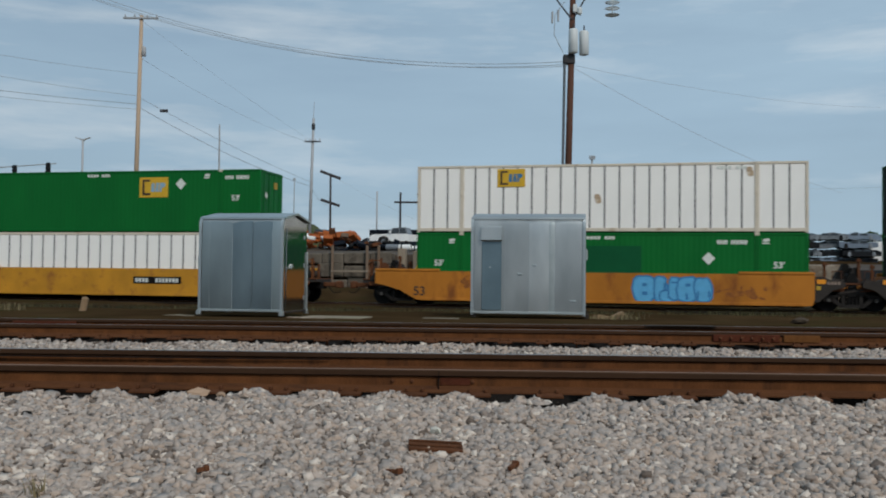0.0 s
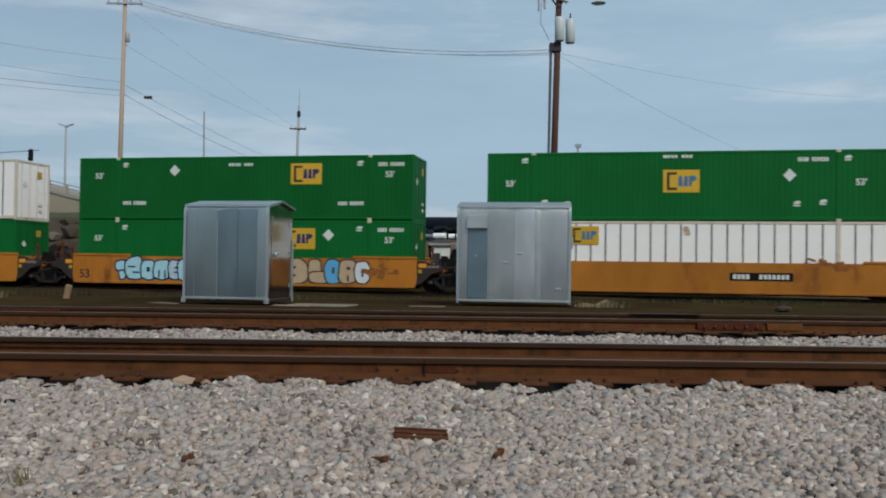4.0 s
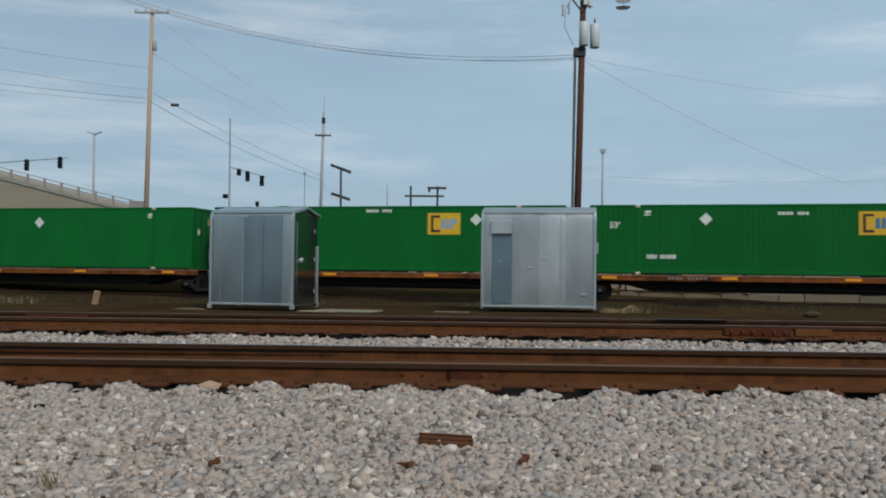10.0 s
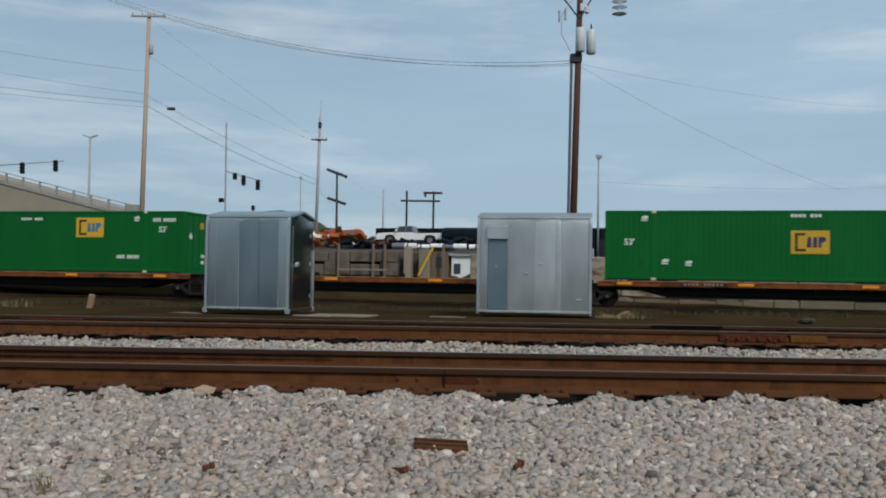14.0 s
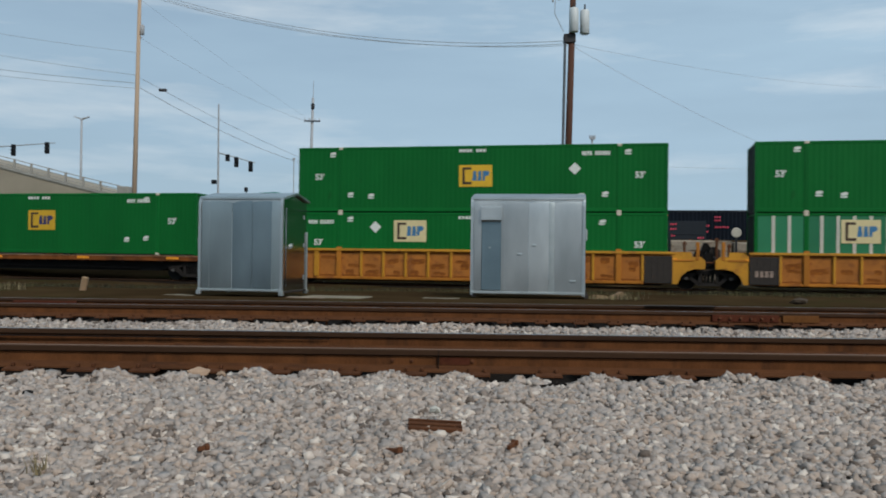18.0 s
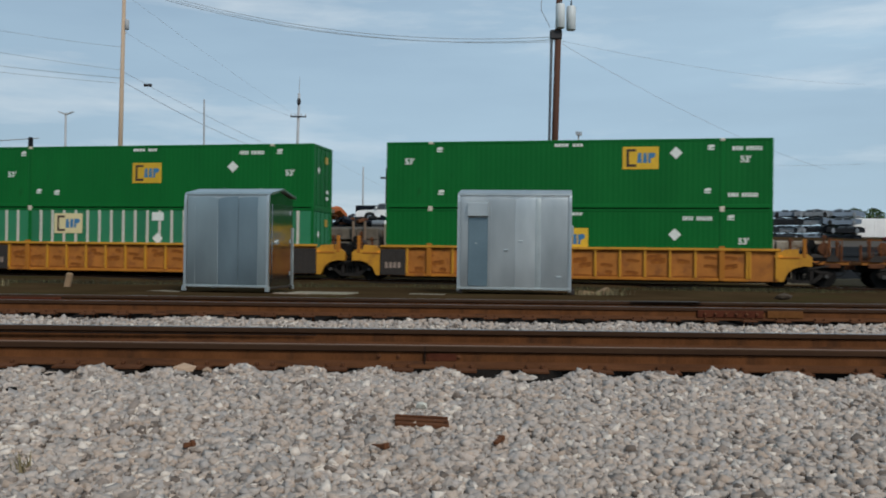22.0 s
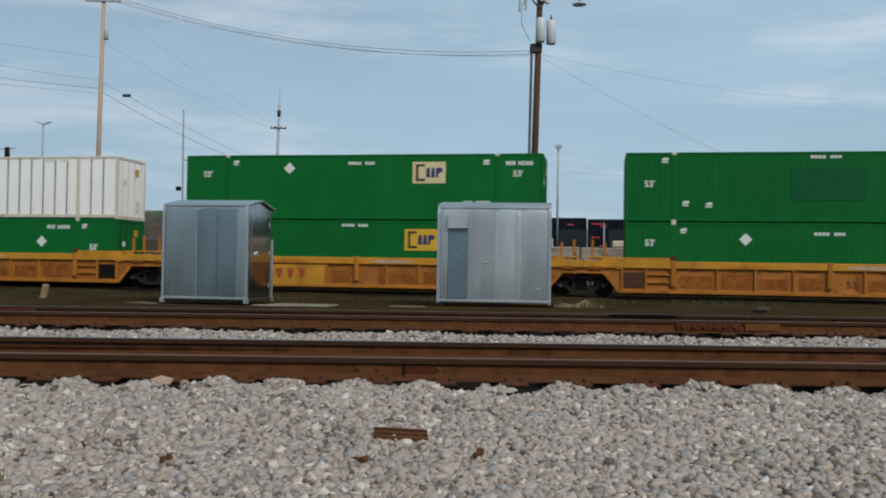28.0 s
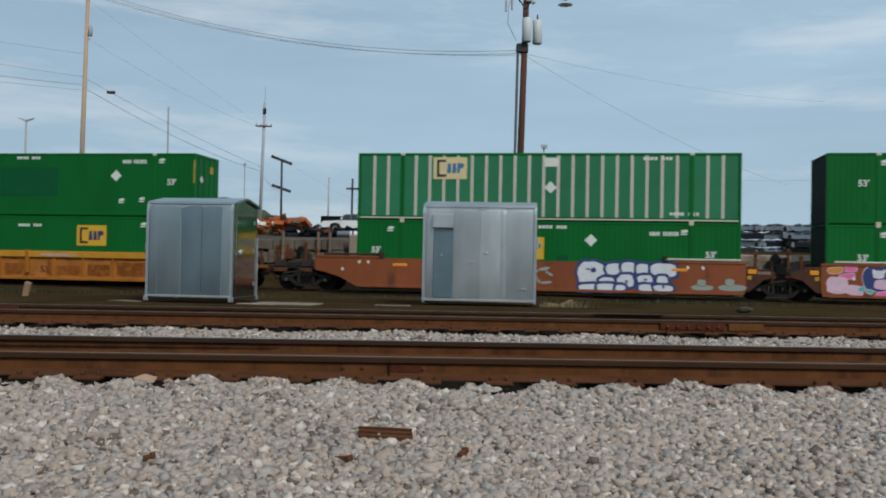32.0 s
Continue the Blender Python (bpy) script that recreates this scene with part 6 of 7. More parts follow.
M["grass"] = mat("rough_grass", (0.055, 0.066, 0.022), 0.95, vary=0.3, scale=0.6, grain=10, bump=0.6, dirt=(0.10, 0.082, 0.042), dirt_amount=0.3, dirt_scale=0.4)
M["block"] = mat("weathered_concrete_block", (0.30, 0.258, 0.205), 0.9, vary=0.34, scale=1.2, grain=25, bump=0.25, per="object", dirt=(0.12, 0.072, 0.040), dirt_amount=0.54, dirt_scale=1.4, stretch=(0.7, 1, 1.4))
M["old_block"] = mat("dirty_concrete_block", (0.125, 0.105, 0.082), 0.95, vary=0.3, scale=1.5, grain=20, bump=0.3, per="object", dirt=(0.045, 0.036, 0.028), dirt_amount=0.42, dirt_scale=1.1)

kerb = thing("low_concrete_wall", yard(-46, 7.0), "low broken wall of pale concrete pieces behind the train", "wall")
rnd = random.Random(17)
x = 0.0
while x < 76:
    w = rnd.uniform(0.9, 2.6)
    top = rnd.uniform(0.48, 0.62)
    part("concrete_slab", Geo().prism([(x, -0.3), (x + 0.03, top - rnd.uniform(0, 0.08)), (x + w * rnd.uniform(0.3, 0.7), top), (x + w - 0.03, top - rnd.uniform(0, 0.10)), (x + w - 0.015, -0.3)], rnd.uniform(-0.1, 0.06), 0.4, "y"), "kerb", kerb)
    x += w

blocks = thing("retaining_wall", yard(0, 9.0), "row of large weathered concrete blocks", "wall", kind="structure")
for i, (a, b, top) in enumerate(((-0.6, 1.7, 2.72), (1.72, 4.2, 2.70), (4.22, 7.26, 2.60), (7.32, 10.02, 2.58), (10.08, 13.1, 2.52), (13.15, 15.84, 2.44), (15.9, 18.5, 2.33))):
    blk = part("concrete_block", Geo().box(a, b, 0, 1.1, 0.4, top, 0.06), "block", blocks)
    for x in ((a + b) / 2 - 0.5, (a + b) / 2 + 0.5):
        part("lifting_loop", Geo().box(x - 0.06, x + 0.06, 0.4, 0.5, top - 0.01, top + 0.06, 0.01), "rust", blk)
# dark bar imitates a shaded hollow; the block itself is not cut
part("drain_recess", Geo().box(7.6, 9.95, -0.02, 0.3, 1.22, 1.62, 0.03), "dark_grey", blocks, "dark bar painted in as the shaded hollow at a block's foot")
part("post", Geo().box(7.0, 7.12, -0.1, 0.02, 0.8, 2.3, 0.02), "rust", blocks, "rusty guard post")
part("post", Geo().box(9.98, 10.1, -0.1, -0.01, 0.8, 2.9, 0.02), "dark_grey", blocks)
sign = thing("round_sign", yard(13.28, 8.8), "plain white round sign on a post", "sign")
part("post", Geo().box(-0.05, 0.05, 0, 0.08, 0.6, 2.8, 0.01), "dark_grey", sign)
part("disc", Geo().lathe([(-0.03, 0.23), (0.0, 0.25), (0.02, 0.23)], (0, 0, 2.92), "y", 20), "post_pale", sign)
solid("crate", Geo().box(8.94, 9.9, 0.3, 0.9, 2.60, 2.95, 0.04).box(9.0, 9.3, 0.28, 0.31, 2.66, 2.9, 0.01).box(9.36, 9.6, 0.28, 0.31, 2.66, 2.9, 0.01), "cream", "cream ribbed crate on the concrete wall", "crate", m=yard(0, 9.0))
solid("dark_bin", Geo().prism([(18.6, 0.5), (18.6, 2.0), (18.9, 2.08), (25.6, 2.08), (25.9, 2.0), (25.9, 0.5)], 0, 2.2, "y").box(18.5, 26.0, -0.05, 0.02, 1.6, 1.75, 0.01), "dark_grey", "long dark steel bin behind the tracks", "bin", m=yard(0, 9.3))

wall2 = thing("block_wall", yard(0, 12.0), "stained concrete block wall with a gate", "wall", kind="structure")
rnd = random.Random(4)
for row, (z0, z1) in enumerate(((0.6, 1.42), (1.44, 2.22), (2.24, 2.98))):
    x = -15.6 + row * 0.5
    while x < -5.7:
        w = rnd.uniform(1.3, 1.9)
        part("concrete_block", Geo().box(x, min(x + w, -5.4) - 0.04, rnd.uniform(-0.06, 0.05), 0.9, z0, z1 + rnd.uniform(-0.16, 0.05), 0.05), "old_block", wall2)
        x += w
for a, b, top in ((-5.05, -4.62, 3.15), (-4.15, -3.52, 3.0)):
    part("gate_post", Geo().box(a, b, -0.15, 0.5, 0.6, top, 0.05), "gate_tan", wall2, "tan concrete gate post")
part("gate_bar", Geo().prism([(-4.2, 1.5), (-4.05, 1.5), (-3.2, 3.15), (-3.35, 3.15)], -0.25, -0.17, "y"), "safety_yellow", wall2, "slanting yellow bar")
for x in (-9.0, -6.9, -6.2, -2.75):
    part("fence_post", Geo().box(x, x + 0.14, -0.3, -0.18, 0.6, 3.3, 0.02), "cabin_brown", wall2)
part("fence_rail", Geo().box(-9.0, -6.0, -0.32, -0.27, 1.75, 1.85, 0.01), "gate_tan", wall2)
cabin = thing("cabin", yard(-3.5, 12.2), "small brown cabin by the gate", "cabin")
part("wall", Geo().box(0, 1.0, 0, 1.4, 0.6, 3.0, 0.03), "cabin_brown", cabin)
part("roof", Geo().box(-0.1, 1.1, -0.1, 1.5, 3.0, 3.14, 0.02), "dark_grey", cabin)
part("window", Geo().box(0.3, 0.75, -0.03, 0.0, 2.0, 2.6, 0.02), "glass", cabin)
office = thing("site_office", yard(-2.35, 12.4), "small white site office with a grey roof", "building")
part("wall", Geo().box(0, 3.6, 0, 2.2, 0.6, 2.66, 0.03), "car_white", office)
part("roof", Geo().prism([(-0.12, 2.66), (3.72, 2.66), (3.72, 2.72), (-0.12, 2.80)], -0.15, 2.3, "y"), "pole_grey", office)
part("window", Geo().box(0.15, 0.55, -0.03, 0.0, 1.62, 2.22, 0.02), "glass", office)
part("door", Geo().box(1.7, 2.5, -0.03, 0.0, 0.7, 2.2, 0.02), "pole_grey", office)

# raised lot with scrap and vehicles
LOT = 3.9
g = Geo()
ss, oo = np.linspace(-26, 80, 90), np.concatenate([np.linspace(9.6, 30, 18), np.linspace(33, 75, 8)])
for o in oo:
    for s in ss:
        left = float(np.interp(o, [9.6, 12.3, 12.9, 20, 28, 30.6, 32, 75], [0.6, 0.8, 2.8, 3.2, 3.45, 3.5, 3.9, 4.4]))
        right = float(np.interp(o, [9.6, 10.0, 28, 40, 75], [1.6, 1.9, 2.7, 2.75, 3.2]))
        k = min(1.0, max(0.0, (s + 2.5) / 2.5))
        h = left * (1 - k) + right * k + 0.06 * noise.noise(Vector((s * 0.7, o * 0.7, 9)))
        g.v.append(tuple(yard(s, o, h).translation))
for j in range(len(oo) - 1):
    for i in range(len(ss) - 1):
        k = j * len(ss) + i
        g.f.append((k, k + 1, k + 1 + len(ss), k + len(ss)))
solid("yard_lot", g, "rubble", "raised dirt lot of the scrap yard", "ground", "structure")


def wheel_geo(x, z, r, y=0.0, w=0.22):
    return Geo().lathe([(y - w / 2, r * 0.8), (y - w / 2 + 0.03, r), (y + w / 2 - 0.03, r), (y + w / 2, r * 0.8)], (x, 0, z), "y", 16)


pick = thing("pickup_truck", yard(-12.85, 32, LOT + 0.05), "old white and silver pickup truck without a load", "pickup truck")
part("body", Geo().prism([(0.1, 0.45), (0.05, 0.75), (0.25, 0.95), (1.5, 1.02), (3.2, 1.02), (3.25, 0.95), (5.7, 0.98), (5.72, 0.5), (5.1, 0.45), (4.95, 0.75), (4.6, 0.85), (4.2, 0.75), (4.05, 0.42), (1.75, 0.42), (1.6, 0.75), (1.25, 0.85), (0.9, 0.75), (0.75, 0.45)], 0, 1.75, "y"), "car_white", pick)
part("cab", Geo().prism([(1.45, 1.0), (2.0, 1.5), (3.05, 1.55), (3.25, 1.0)], 0.1, 1.65, "y"), "silver", pick, "dull silver cab")
part("window", Geo().prism([(1.72, 1.06), (2.1, 1.44), (2.5, 1.46), (2.5, 1.06)], 0.08, 0.11, "y"), "glass", pick)
part("window", Geo().prism([(2.58, 1.06), (2.58, 1.46), (2.98, 1.48), (3.1, 1.06)], 0.08, 0.11, "y"), "glass", pick)
for x in (1.25, 4.58):
    for y in (0.12, 1.63):
        wh = part("wheel", wheel_geo(x, 0.38, 0.38, y), "tyre", pick)
        part("rim", Geo().lathe([(y - 0.13, 0.05), (y - 0.12, 0.22), (y + 0.12, 0.22), (y + 0.13, 0.05)], (x, 0, 0.38), "y", 12), "silver", wh)
part("bumper", Geo().box(-0.05, 0.12, 0, 1.75, 0.5, 0.68, 0.03), "silver", pick)
part("bumper", Geo().box(5.66, 5.82, 0, 1.75, 0.5, 0.66, 0.03), "silver", pick)
part("tail_light", Geo().box(5.6, 5.74, -0.02, 0.1, 0.72, 0.92, 0.01), "red_mark", pick, "red tail light")
part("mirror", Geo().box(1.75, 1.9, -0.2, -0.02, 1.08, 1.26, 0.03), "car_white", pick)

loader = thing("scrap_loader", yard(-19.5, 33, LOT), "orange wheeled loader among scrap", "loader")
part("body", Geo().prism([(0.2, 0.5), (0.2, 1.0), (1.3, 1.15), (3.2, 1.0), (3.6, 0.6), (3.2, 0.4)], 0, 1.8, "y"), "orange_machine", loader)
part("arm", Geo().prism([(2.8, 0.9), (4.6, 0.85), (5.8, 0.3), (5.8, 0.1), (4.4, 0.55), (2.8, 0.6)], 0.6, 0.85, "y"), "safety_yellow", loader, "yellow loader arm")
part("cab", Geo().box(1.5, 2.5, 0.4, 1.4, 1.1, 1.5, 0.05), "glass", loader)
for x in (0.9, 2.8):
    part("wheel", wheel_geo(x, 0.45, 0.45, 0.0, 0.35), "tyre", loader)
heap = thing("scrap_heap", yard(-18.9, 31.8, LOT), "heap of white and rusty scrap", "scrap heap")
rnd = random.Random(11)
for i in range(46):
    x, y, z = rnd.uniform(0, 5.2), rnd.uniform(-1.2, 1.5), rnd.uniform(0, 1.25)
    sx, sy, sz = rnd.uniform(0.15, 0.6), rnd.uniform(0.1, 0.4), rnd.uniform(0.06, 0.25)
    part("scrap_piece", Geo().box(-sx, sx, -sy, sy, -sz, sz, 0.03), rnd.choice(["car_white", "orange_machine", "rust", "dark_grey", "orange_machine", "orange_machine", "cabin_brown"]), heap, m=pose(x, y, z, rnd.uniform(-30, 30), rnd.uniform(-40, 40), rnd.uniform(0, 180)))
dark_heap = thing("scrap_heap", yard(-15.5, 30.6, LOT - 0.35), "low dark heap of scrap and tyres at the lot's edge", "scrap heap")
for i in range(130):
    x, y, z = rnd.uniform(0, 12.5), rnd.uniform(-0.7, 0.7), rnd.uniform(0, 0.5) * rnd.choice([0.6, 1, 1.7])
    sx, sy, sz = rnd.uniform(0.12, 0.5), rnd.uniform(0.1, 0.35), rnd.uniform(0.05, 0.2)
    part("scrap_piece", Geo().box(-sx, sx, -sy, sy, -sz, sz, 0.03), rnd.choice(["dark_grey", "tyre", "rust", "tyre", "navy", "tyre", "navy"]), dark_heap, m=pose(x, y, z, rnd.uniform(-30, 30), rnd.uniform(-40, 40), rnd.uniform(0, 180)))
roll = thing("steel_bin", yard(-14.0, 36, LOT), "long black steel bin behind the pickup", "bin")
part("body", Geo().box(0, 12.6, 0, 2.4, 0.1, 1.62, 0.04), "navy", roll)
for i in range(12):
    part("rib", shared("bin_rib", lambda: Geo().box(-0.05, 0.05, -0.08, 0, 0.15, 1.58, 0.01), "navy"), "navy", roll, m=pose(0.6 + i, 0, 0))
tank = thing("storage_tank", yard(-7.2, 31, LOT - 0.05), "black cylindrical tank lying on its side", "tank")
part("shell", Geo().lathe([(0, 0.3), (0.08, 0.66), (0.2, 0.74), (6.8, 0.74), (6.92, 0.66), (7, 0.3)], (0, 0.8, 0.76), "x", 20), "navy", tank, smooth=True)
for x in (1.2, 5.5):
    part("saddle", Geo().box(x - 0.15, x + 0.15, 0.3, 1.3, 0.0, 0.3, 0.02), "dark_grey", tank)
pipes = thing("pipe_stack", yard(-10.5, 29.5, LOT - 0.38), "row of pale pipes and drums at the edge of the lot", "pipes")
for i in range(9):
    x, r = i * 0.95 + rnd.uniform(-0.2, 0.2), rnd.uniform(0.17, 0.25)
    part("drum", Geo().lathe([(0, 0.02), (0.01, r), (0.98, r), (0.99, 0.02)], (x, rnd.uniform(-0.15, 0.15), r + 0.02), "x", 12), "car_white" if i % 4 else "silver", pipes)
    part("fitting", Geo().lathe([(0, 0.05), (0.02, r + 0.04), (0.08, r + 0.04), (0.1, 0.05)], (x + rnd.uniform(0.2, 0.7), 0, r + 0.02), "x", 10), rnd.choice(["dark_grey", "silver"]), pipes)

LOTS = []
for k, (a, b, off) in enumerate(((-1.5, 7.2, 32.4), (7.3, 16.95, 32.0))):
    c = thing("storage_container", yard(a, off, 2.55), "black storage container with small red markings", "container", "black containers in the lot")
    part("body", corrugated(0, b - a, 0.1, 2.78 - k * 0.12, 0.28, 0.04), "navy", c)
    part("shell", Geo().box(0, b - a, 0.05, 2.4, 0, 2.78 - k * 0.12, 0.02), "navy", c)
    part("top_rail", Geo().box(0, b - a, -0.03, 0.08, 2.70 - k * 0.12, 2.84 - k * 0.12, 0.01), "dark_grey", c)
    LOTS.append((a, b, off, c))
sheets = []
for x, w in ((5.2, 2.1), (8.9, 4.5)):
    sheets.append((x, x + w, solid("steel_sheet", Geo().box(0, w, 0, 0.08, 0, 1.9, 0.02).box(0.02, w - 0.02, -0.03, 0.0, 0.9, 0.98, 0.01), "dark_grey", "dark grey sheet panel leaning in the lot", "panel", m=yard(x, 30.5, 2.5))))
rnd = random.Random(3)
for s, z, n in ((6.0, 4.8, 3), (8.1, 4.85, 6), (8.5, 4.65, 3), (10.4, 4.8, 4), (14.3, 4.7, 3), (14.3, 4.45, 3), (7.9, 3.8, 4), (8.6, 3.95, 1), (11.05, 4.1, 3), (11.05, 3.75, 3), (11.05, 3.25, 2), (13.5, 4.05, 3), (14.6, 3.95, 6), (13.5, 3.6, 2), (13.0, 3.1, 3), (8.4, 3.15, 2), (2.2, 4.5, 4), (0.4, 4.0, 3)):
    on = [(x, sh) for x, e, sh in sheets if x < s < e and z < 4.25]
    for j in range(n):
        if on:
            part("marking", shared("red_tick", lambda: Geo().box(0, 0.125, -0.05, -0.006, 0, 0.12, 0.01), "red_mark"), "red_mark", on[0][1], m=pose(s - on[0][0] + j * 0.17 - n * 0.08, 0, z - 2.5))
        else:
            a, off, c = next((a, off, c) for a, b, off, c in LOTS if a <= s < b or c == LOTS[-1][3])
            part("marking", shared("red_tick", lambda: Geo().box(0, 0.125, -0.05, -0.006, 0, 0.12, 0.01), "red_mark"), "red_mark", c, m=pose(s - a + j * 0.17 - n * 0.08, 0, z - 2.55))
solid("bin_post", Geo().box(-0.06, 0.06, -0.06, 0.06, 0, 2.4, 0.01), "pole_grey", "thin grey post in the lot", "post", m=yard(8.55, 30.0, 2.5))


def crushed_car(m, colour, seed):
    """A flattened car body: a crumpled hull with pressed windows and a rim or two."""
    rnd = random.Random(seed)
    c = thing("crushed_car", m, "flattened scrap car in a stack", "scrap car", "crushed cars in the lot")
    top, low = [], []
    for i in range(9):
        x = i * 0.5
        top.append((x, 0.42 + (0.08 if 2 < i < 7 else 0.0) + rnd.uniform(-0.08, 0.08)))
        low.append((x, rnd.uniform(0.0, 0.12)))
    part("hull", Geo().prism(top + low[::-1], 0, 1.6, "y"), colour, c)
    for x in (1.15, 2.1):
        part("window", Geo().prism([(x, 0.36), (x + 0.15, 0.50), (x + 0.75, 0.50), (x + 0.8, 0.36)], -0.02, 0.01, "y"), "glass", c)
    for x in (0.7, 3.2):
        part("rim", Geo().lathe([(-0.05, 0.05), (-0.04, 0.2), (0.02, 0.2)], (x, 0, 0.16), "y", 10), rnd.choice(["silver", "tyre", "dark_grey"]), c)
    return c


rnd = random.Random(21)
for row in range(4):
    for col in range(4):
        for back in (0, 1):
            if back or (row, col) != (3, 0):
                crushed_car(yard(16.9 + col * 1.95 + back * 0.7 + rnd.uniform(-0.2, 0.2), 31.5 + back * 1.8 + rnd.uniform(-0.3, 0.3), 2.75 + row * 0.58 + back * 0.04, rnd.uniform(-3, 3)) @ Matrix.Scale(0.66, 4, (1, 0, 0)), rnd.choice(["dark_grey", "car_blue", "silver", "car_blue", "car_black", "dark_grey", "silver"]), row * 10 + col + back * 50)
trailer = thing("box_trailer", yard(23.3, 33, 2.7), "white box trailer in the lot", "trailer")
part("body", Geo().box(0, 12.5, 0, 2.5, 0.35, 1.75, 0.04), "car_white", trailer)
part("undercarriage", Geo().box(0.4, 12, 0.4, 2.1, 0.1, 0.35), "dark_grey", trailer)
part("door", Geo().box(5.2, 6.4, -0.02, 0.005, 0.45, 1.6, 0.01), "pole_grey", trailer)
for i in range(9):
    part("rib", shared("trailer_rib", lambda: Geo().box(-0.03, 0.03, -0.02, 0.0, 0.4, 1.7, 0.005), "car_white"), "car_white", trailer, m=pose(0.5 + i * 1.4, 0, 0))
for x in (1.0, 2.0):
    part("wheel", wheel_geo(x, 0.2, 0.4, 0.2), "tyre", trailer)

# ---- rubble bank, grassy slope and overpass ----
g = Geo()
ss, oo = np.linspace(-95, -20.5, 90), np.linspace(11, 56, 46)
for o in oo:
    for s in ss:
        h = float(np.interp(o, [11, 14, 21, 26, 33, 48, 56], [0.6, 1.3, 4.1, 4.5, 5.5, 6.6, 7.2]))
        side = min(1.0, max(0.0, (-22.8 - s) / 3.0))
        h = 0.55 + (h - 0.55) * side
        rough = 0.8 if 12 < o < 26 else 0.15
        h += side * rough * (noise.noise(Vector((s * 0.5, o * 0.5, 1))) + 0.5 * noise.noise(Vector((s * 1.3, o * 1.3, 2))))
        if s < -36:
            h -= 0.6 * min(1, (-36 - s) / 6) * (1 if o < 28 else 0)
        g.v.append(tuple(yard(s, o, h).translation))
for j in range(len(oo) - 1):
    for i in range(len(ss) - 1):
        k = j * len(ss) + i
        g.f.append((k, k + 1, k + 1 + len(ss), k + len(ss)))
bank = solid("rubble_bank", g, "rubble", "bank of dirt and rubble with grass on top", "bank", "structure")
bank.data.materials.append(M["grass"])
for p in bank.data.polygons:
    p.material_index = 1 if p.center.z > 5.25 else 0


def rock(r, seed):
    rnd = random.Random(seed)
    bm = bmesh.new()
    bmesh.ops.create_icosphere(bm, subdivisions=1, radius=r)
    for v in bm.verts:
        v.co *= rnd.uniform(0.7, 1.25)
        v.co.z *= 0.7
    g = Geo()
    g.v = [tuple(v.co) for v in bm.verts]
    g.f = [tuple(v.index for v in f.verts) for f in bm.faces]
    bm.free()
    return g


rnd = random.Random(8)
for i in range(80):
    s, o = rnd.uniform(-46, -24.2), rnd.uniform(12.5, 24)
    h = float(np.interp(o, [11, 14, 21, 26], [0.6, 1.3, 4.1, 4.5]))
    k = rnd.choice((0.25, 0.35, 0.5, 0.7, 1.0))
    me = shared("rock%d" % (i % 5), lambda: rock(1.0, i % 5), rnd.choice(["rubble", "old_block", "rubble"]))
    ob = new("rock", me)
    ob.matrix_basis = yard(s, o, h + 0.05, rnd.uniform(0, 360)) @ Matrix.Scale(k, 4)
    tagged(ob, "rough boulder lying on the rubble bank", "rock", "rocks on the bank")

bridge = thing("overpass", yard(0, 50), "beige concrete overpass ramp with a pale railing", "bridge", kind="structure")
RAMP = [(-110, 22.0), (-85, 16.9), (-61.5, 11.30), (-50.85, 8.78), (-45.9, 7.70)]
part("wall", Geo().prism(RAMP + [(-45.9, 3.0), (-110, 3.0)], 0, 9.0, "y"), "beige", bridge, "stained beige concrete side wall")
part("coping", Geo().prism(RAMP + [(x, z - 0.28) for x, z in RAMP[::-1]], -0.12, 0.1, "y"), "concrete", bridge, "pale coping")
part("end_pier", Geo().box(-46.4, -45.2, -0.15, 0.9, 4.0, 8.75, 0.05), "concrete", bridge, "pale end pier")
for i in range(26):
    s = -100 + i * 2.14
    z = float(np.interp(s, *zip(*RAMP)))
    part("railing_post", shared("railing_post", lambda: Geo().box(-0.10, 0.10, 0, 0.22, -0.05, 1.08, 0.02), "concrete"), "concrete", bridge, m=pose(s, 0, z))
for dz in (0.22, 0.60, 0.98):
    part("railing_bar", Geo().prism([(x, z + dz) for x, z in RAMP] + [(x, z + dz + 0.085) for x, z in RAMP[::-1]], 0.08, 0.22, "y"), "concrete", bridge)
fence = thing("wire_fence", yard(0, 50), "low pale wire fence on the slope", "fence")
for s, z in ((-44.5, 7.3), (-42.2, 7.0), (-39.9, 6.7), (-37.6, 6.4), (-35.3, 6.2)):
    part("post", Geo().tube((s, 0, z - 1.2), (s, 0, z + 0.2), 0.05, seg=6), "pole_grey", fence)
part("rail", Geo().prism([(-45.2, 7.55), (-35.3, 6.36), (-35.3, 6.44), (-45.2, 7.63)], 0, 0.05, "y"), "pole_grey", fence)


def signal(parent, s, z, h):
    sg = part("signal_head", Geo().box(s - 0.22, s + 0.22, -0.2, 0.12, z - h, z, 0.04), "car_black", parent, "black traffic signal head")
    for k in range(3):
        part("visor", Geo().tube((s, -0.2, z - h * (0.2 + 0.3 * k)), (s, -0.42, z - h * (0.2 + 0.3 * k)), 0.13, seg=10), "car_black", sg)


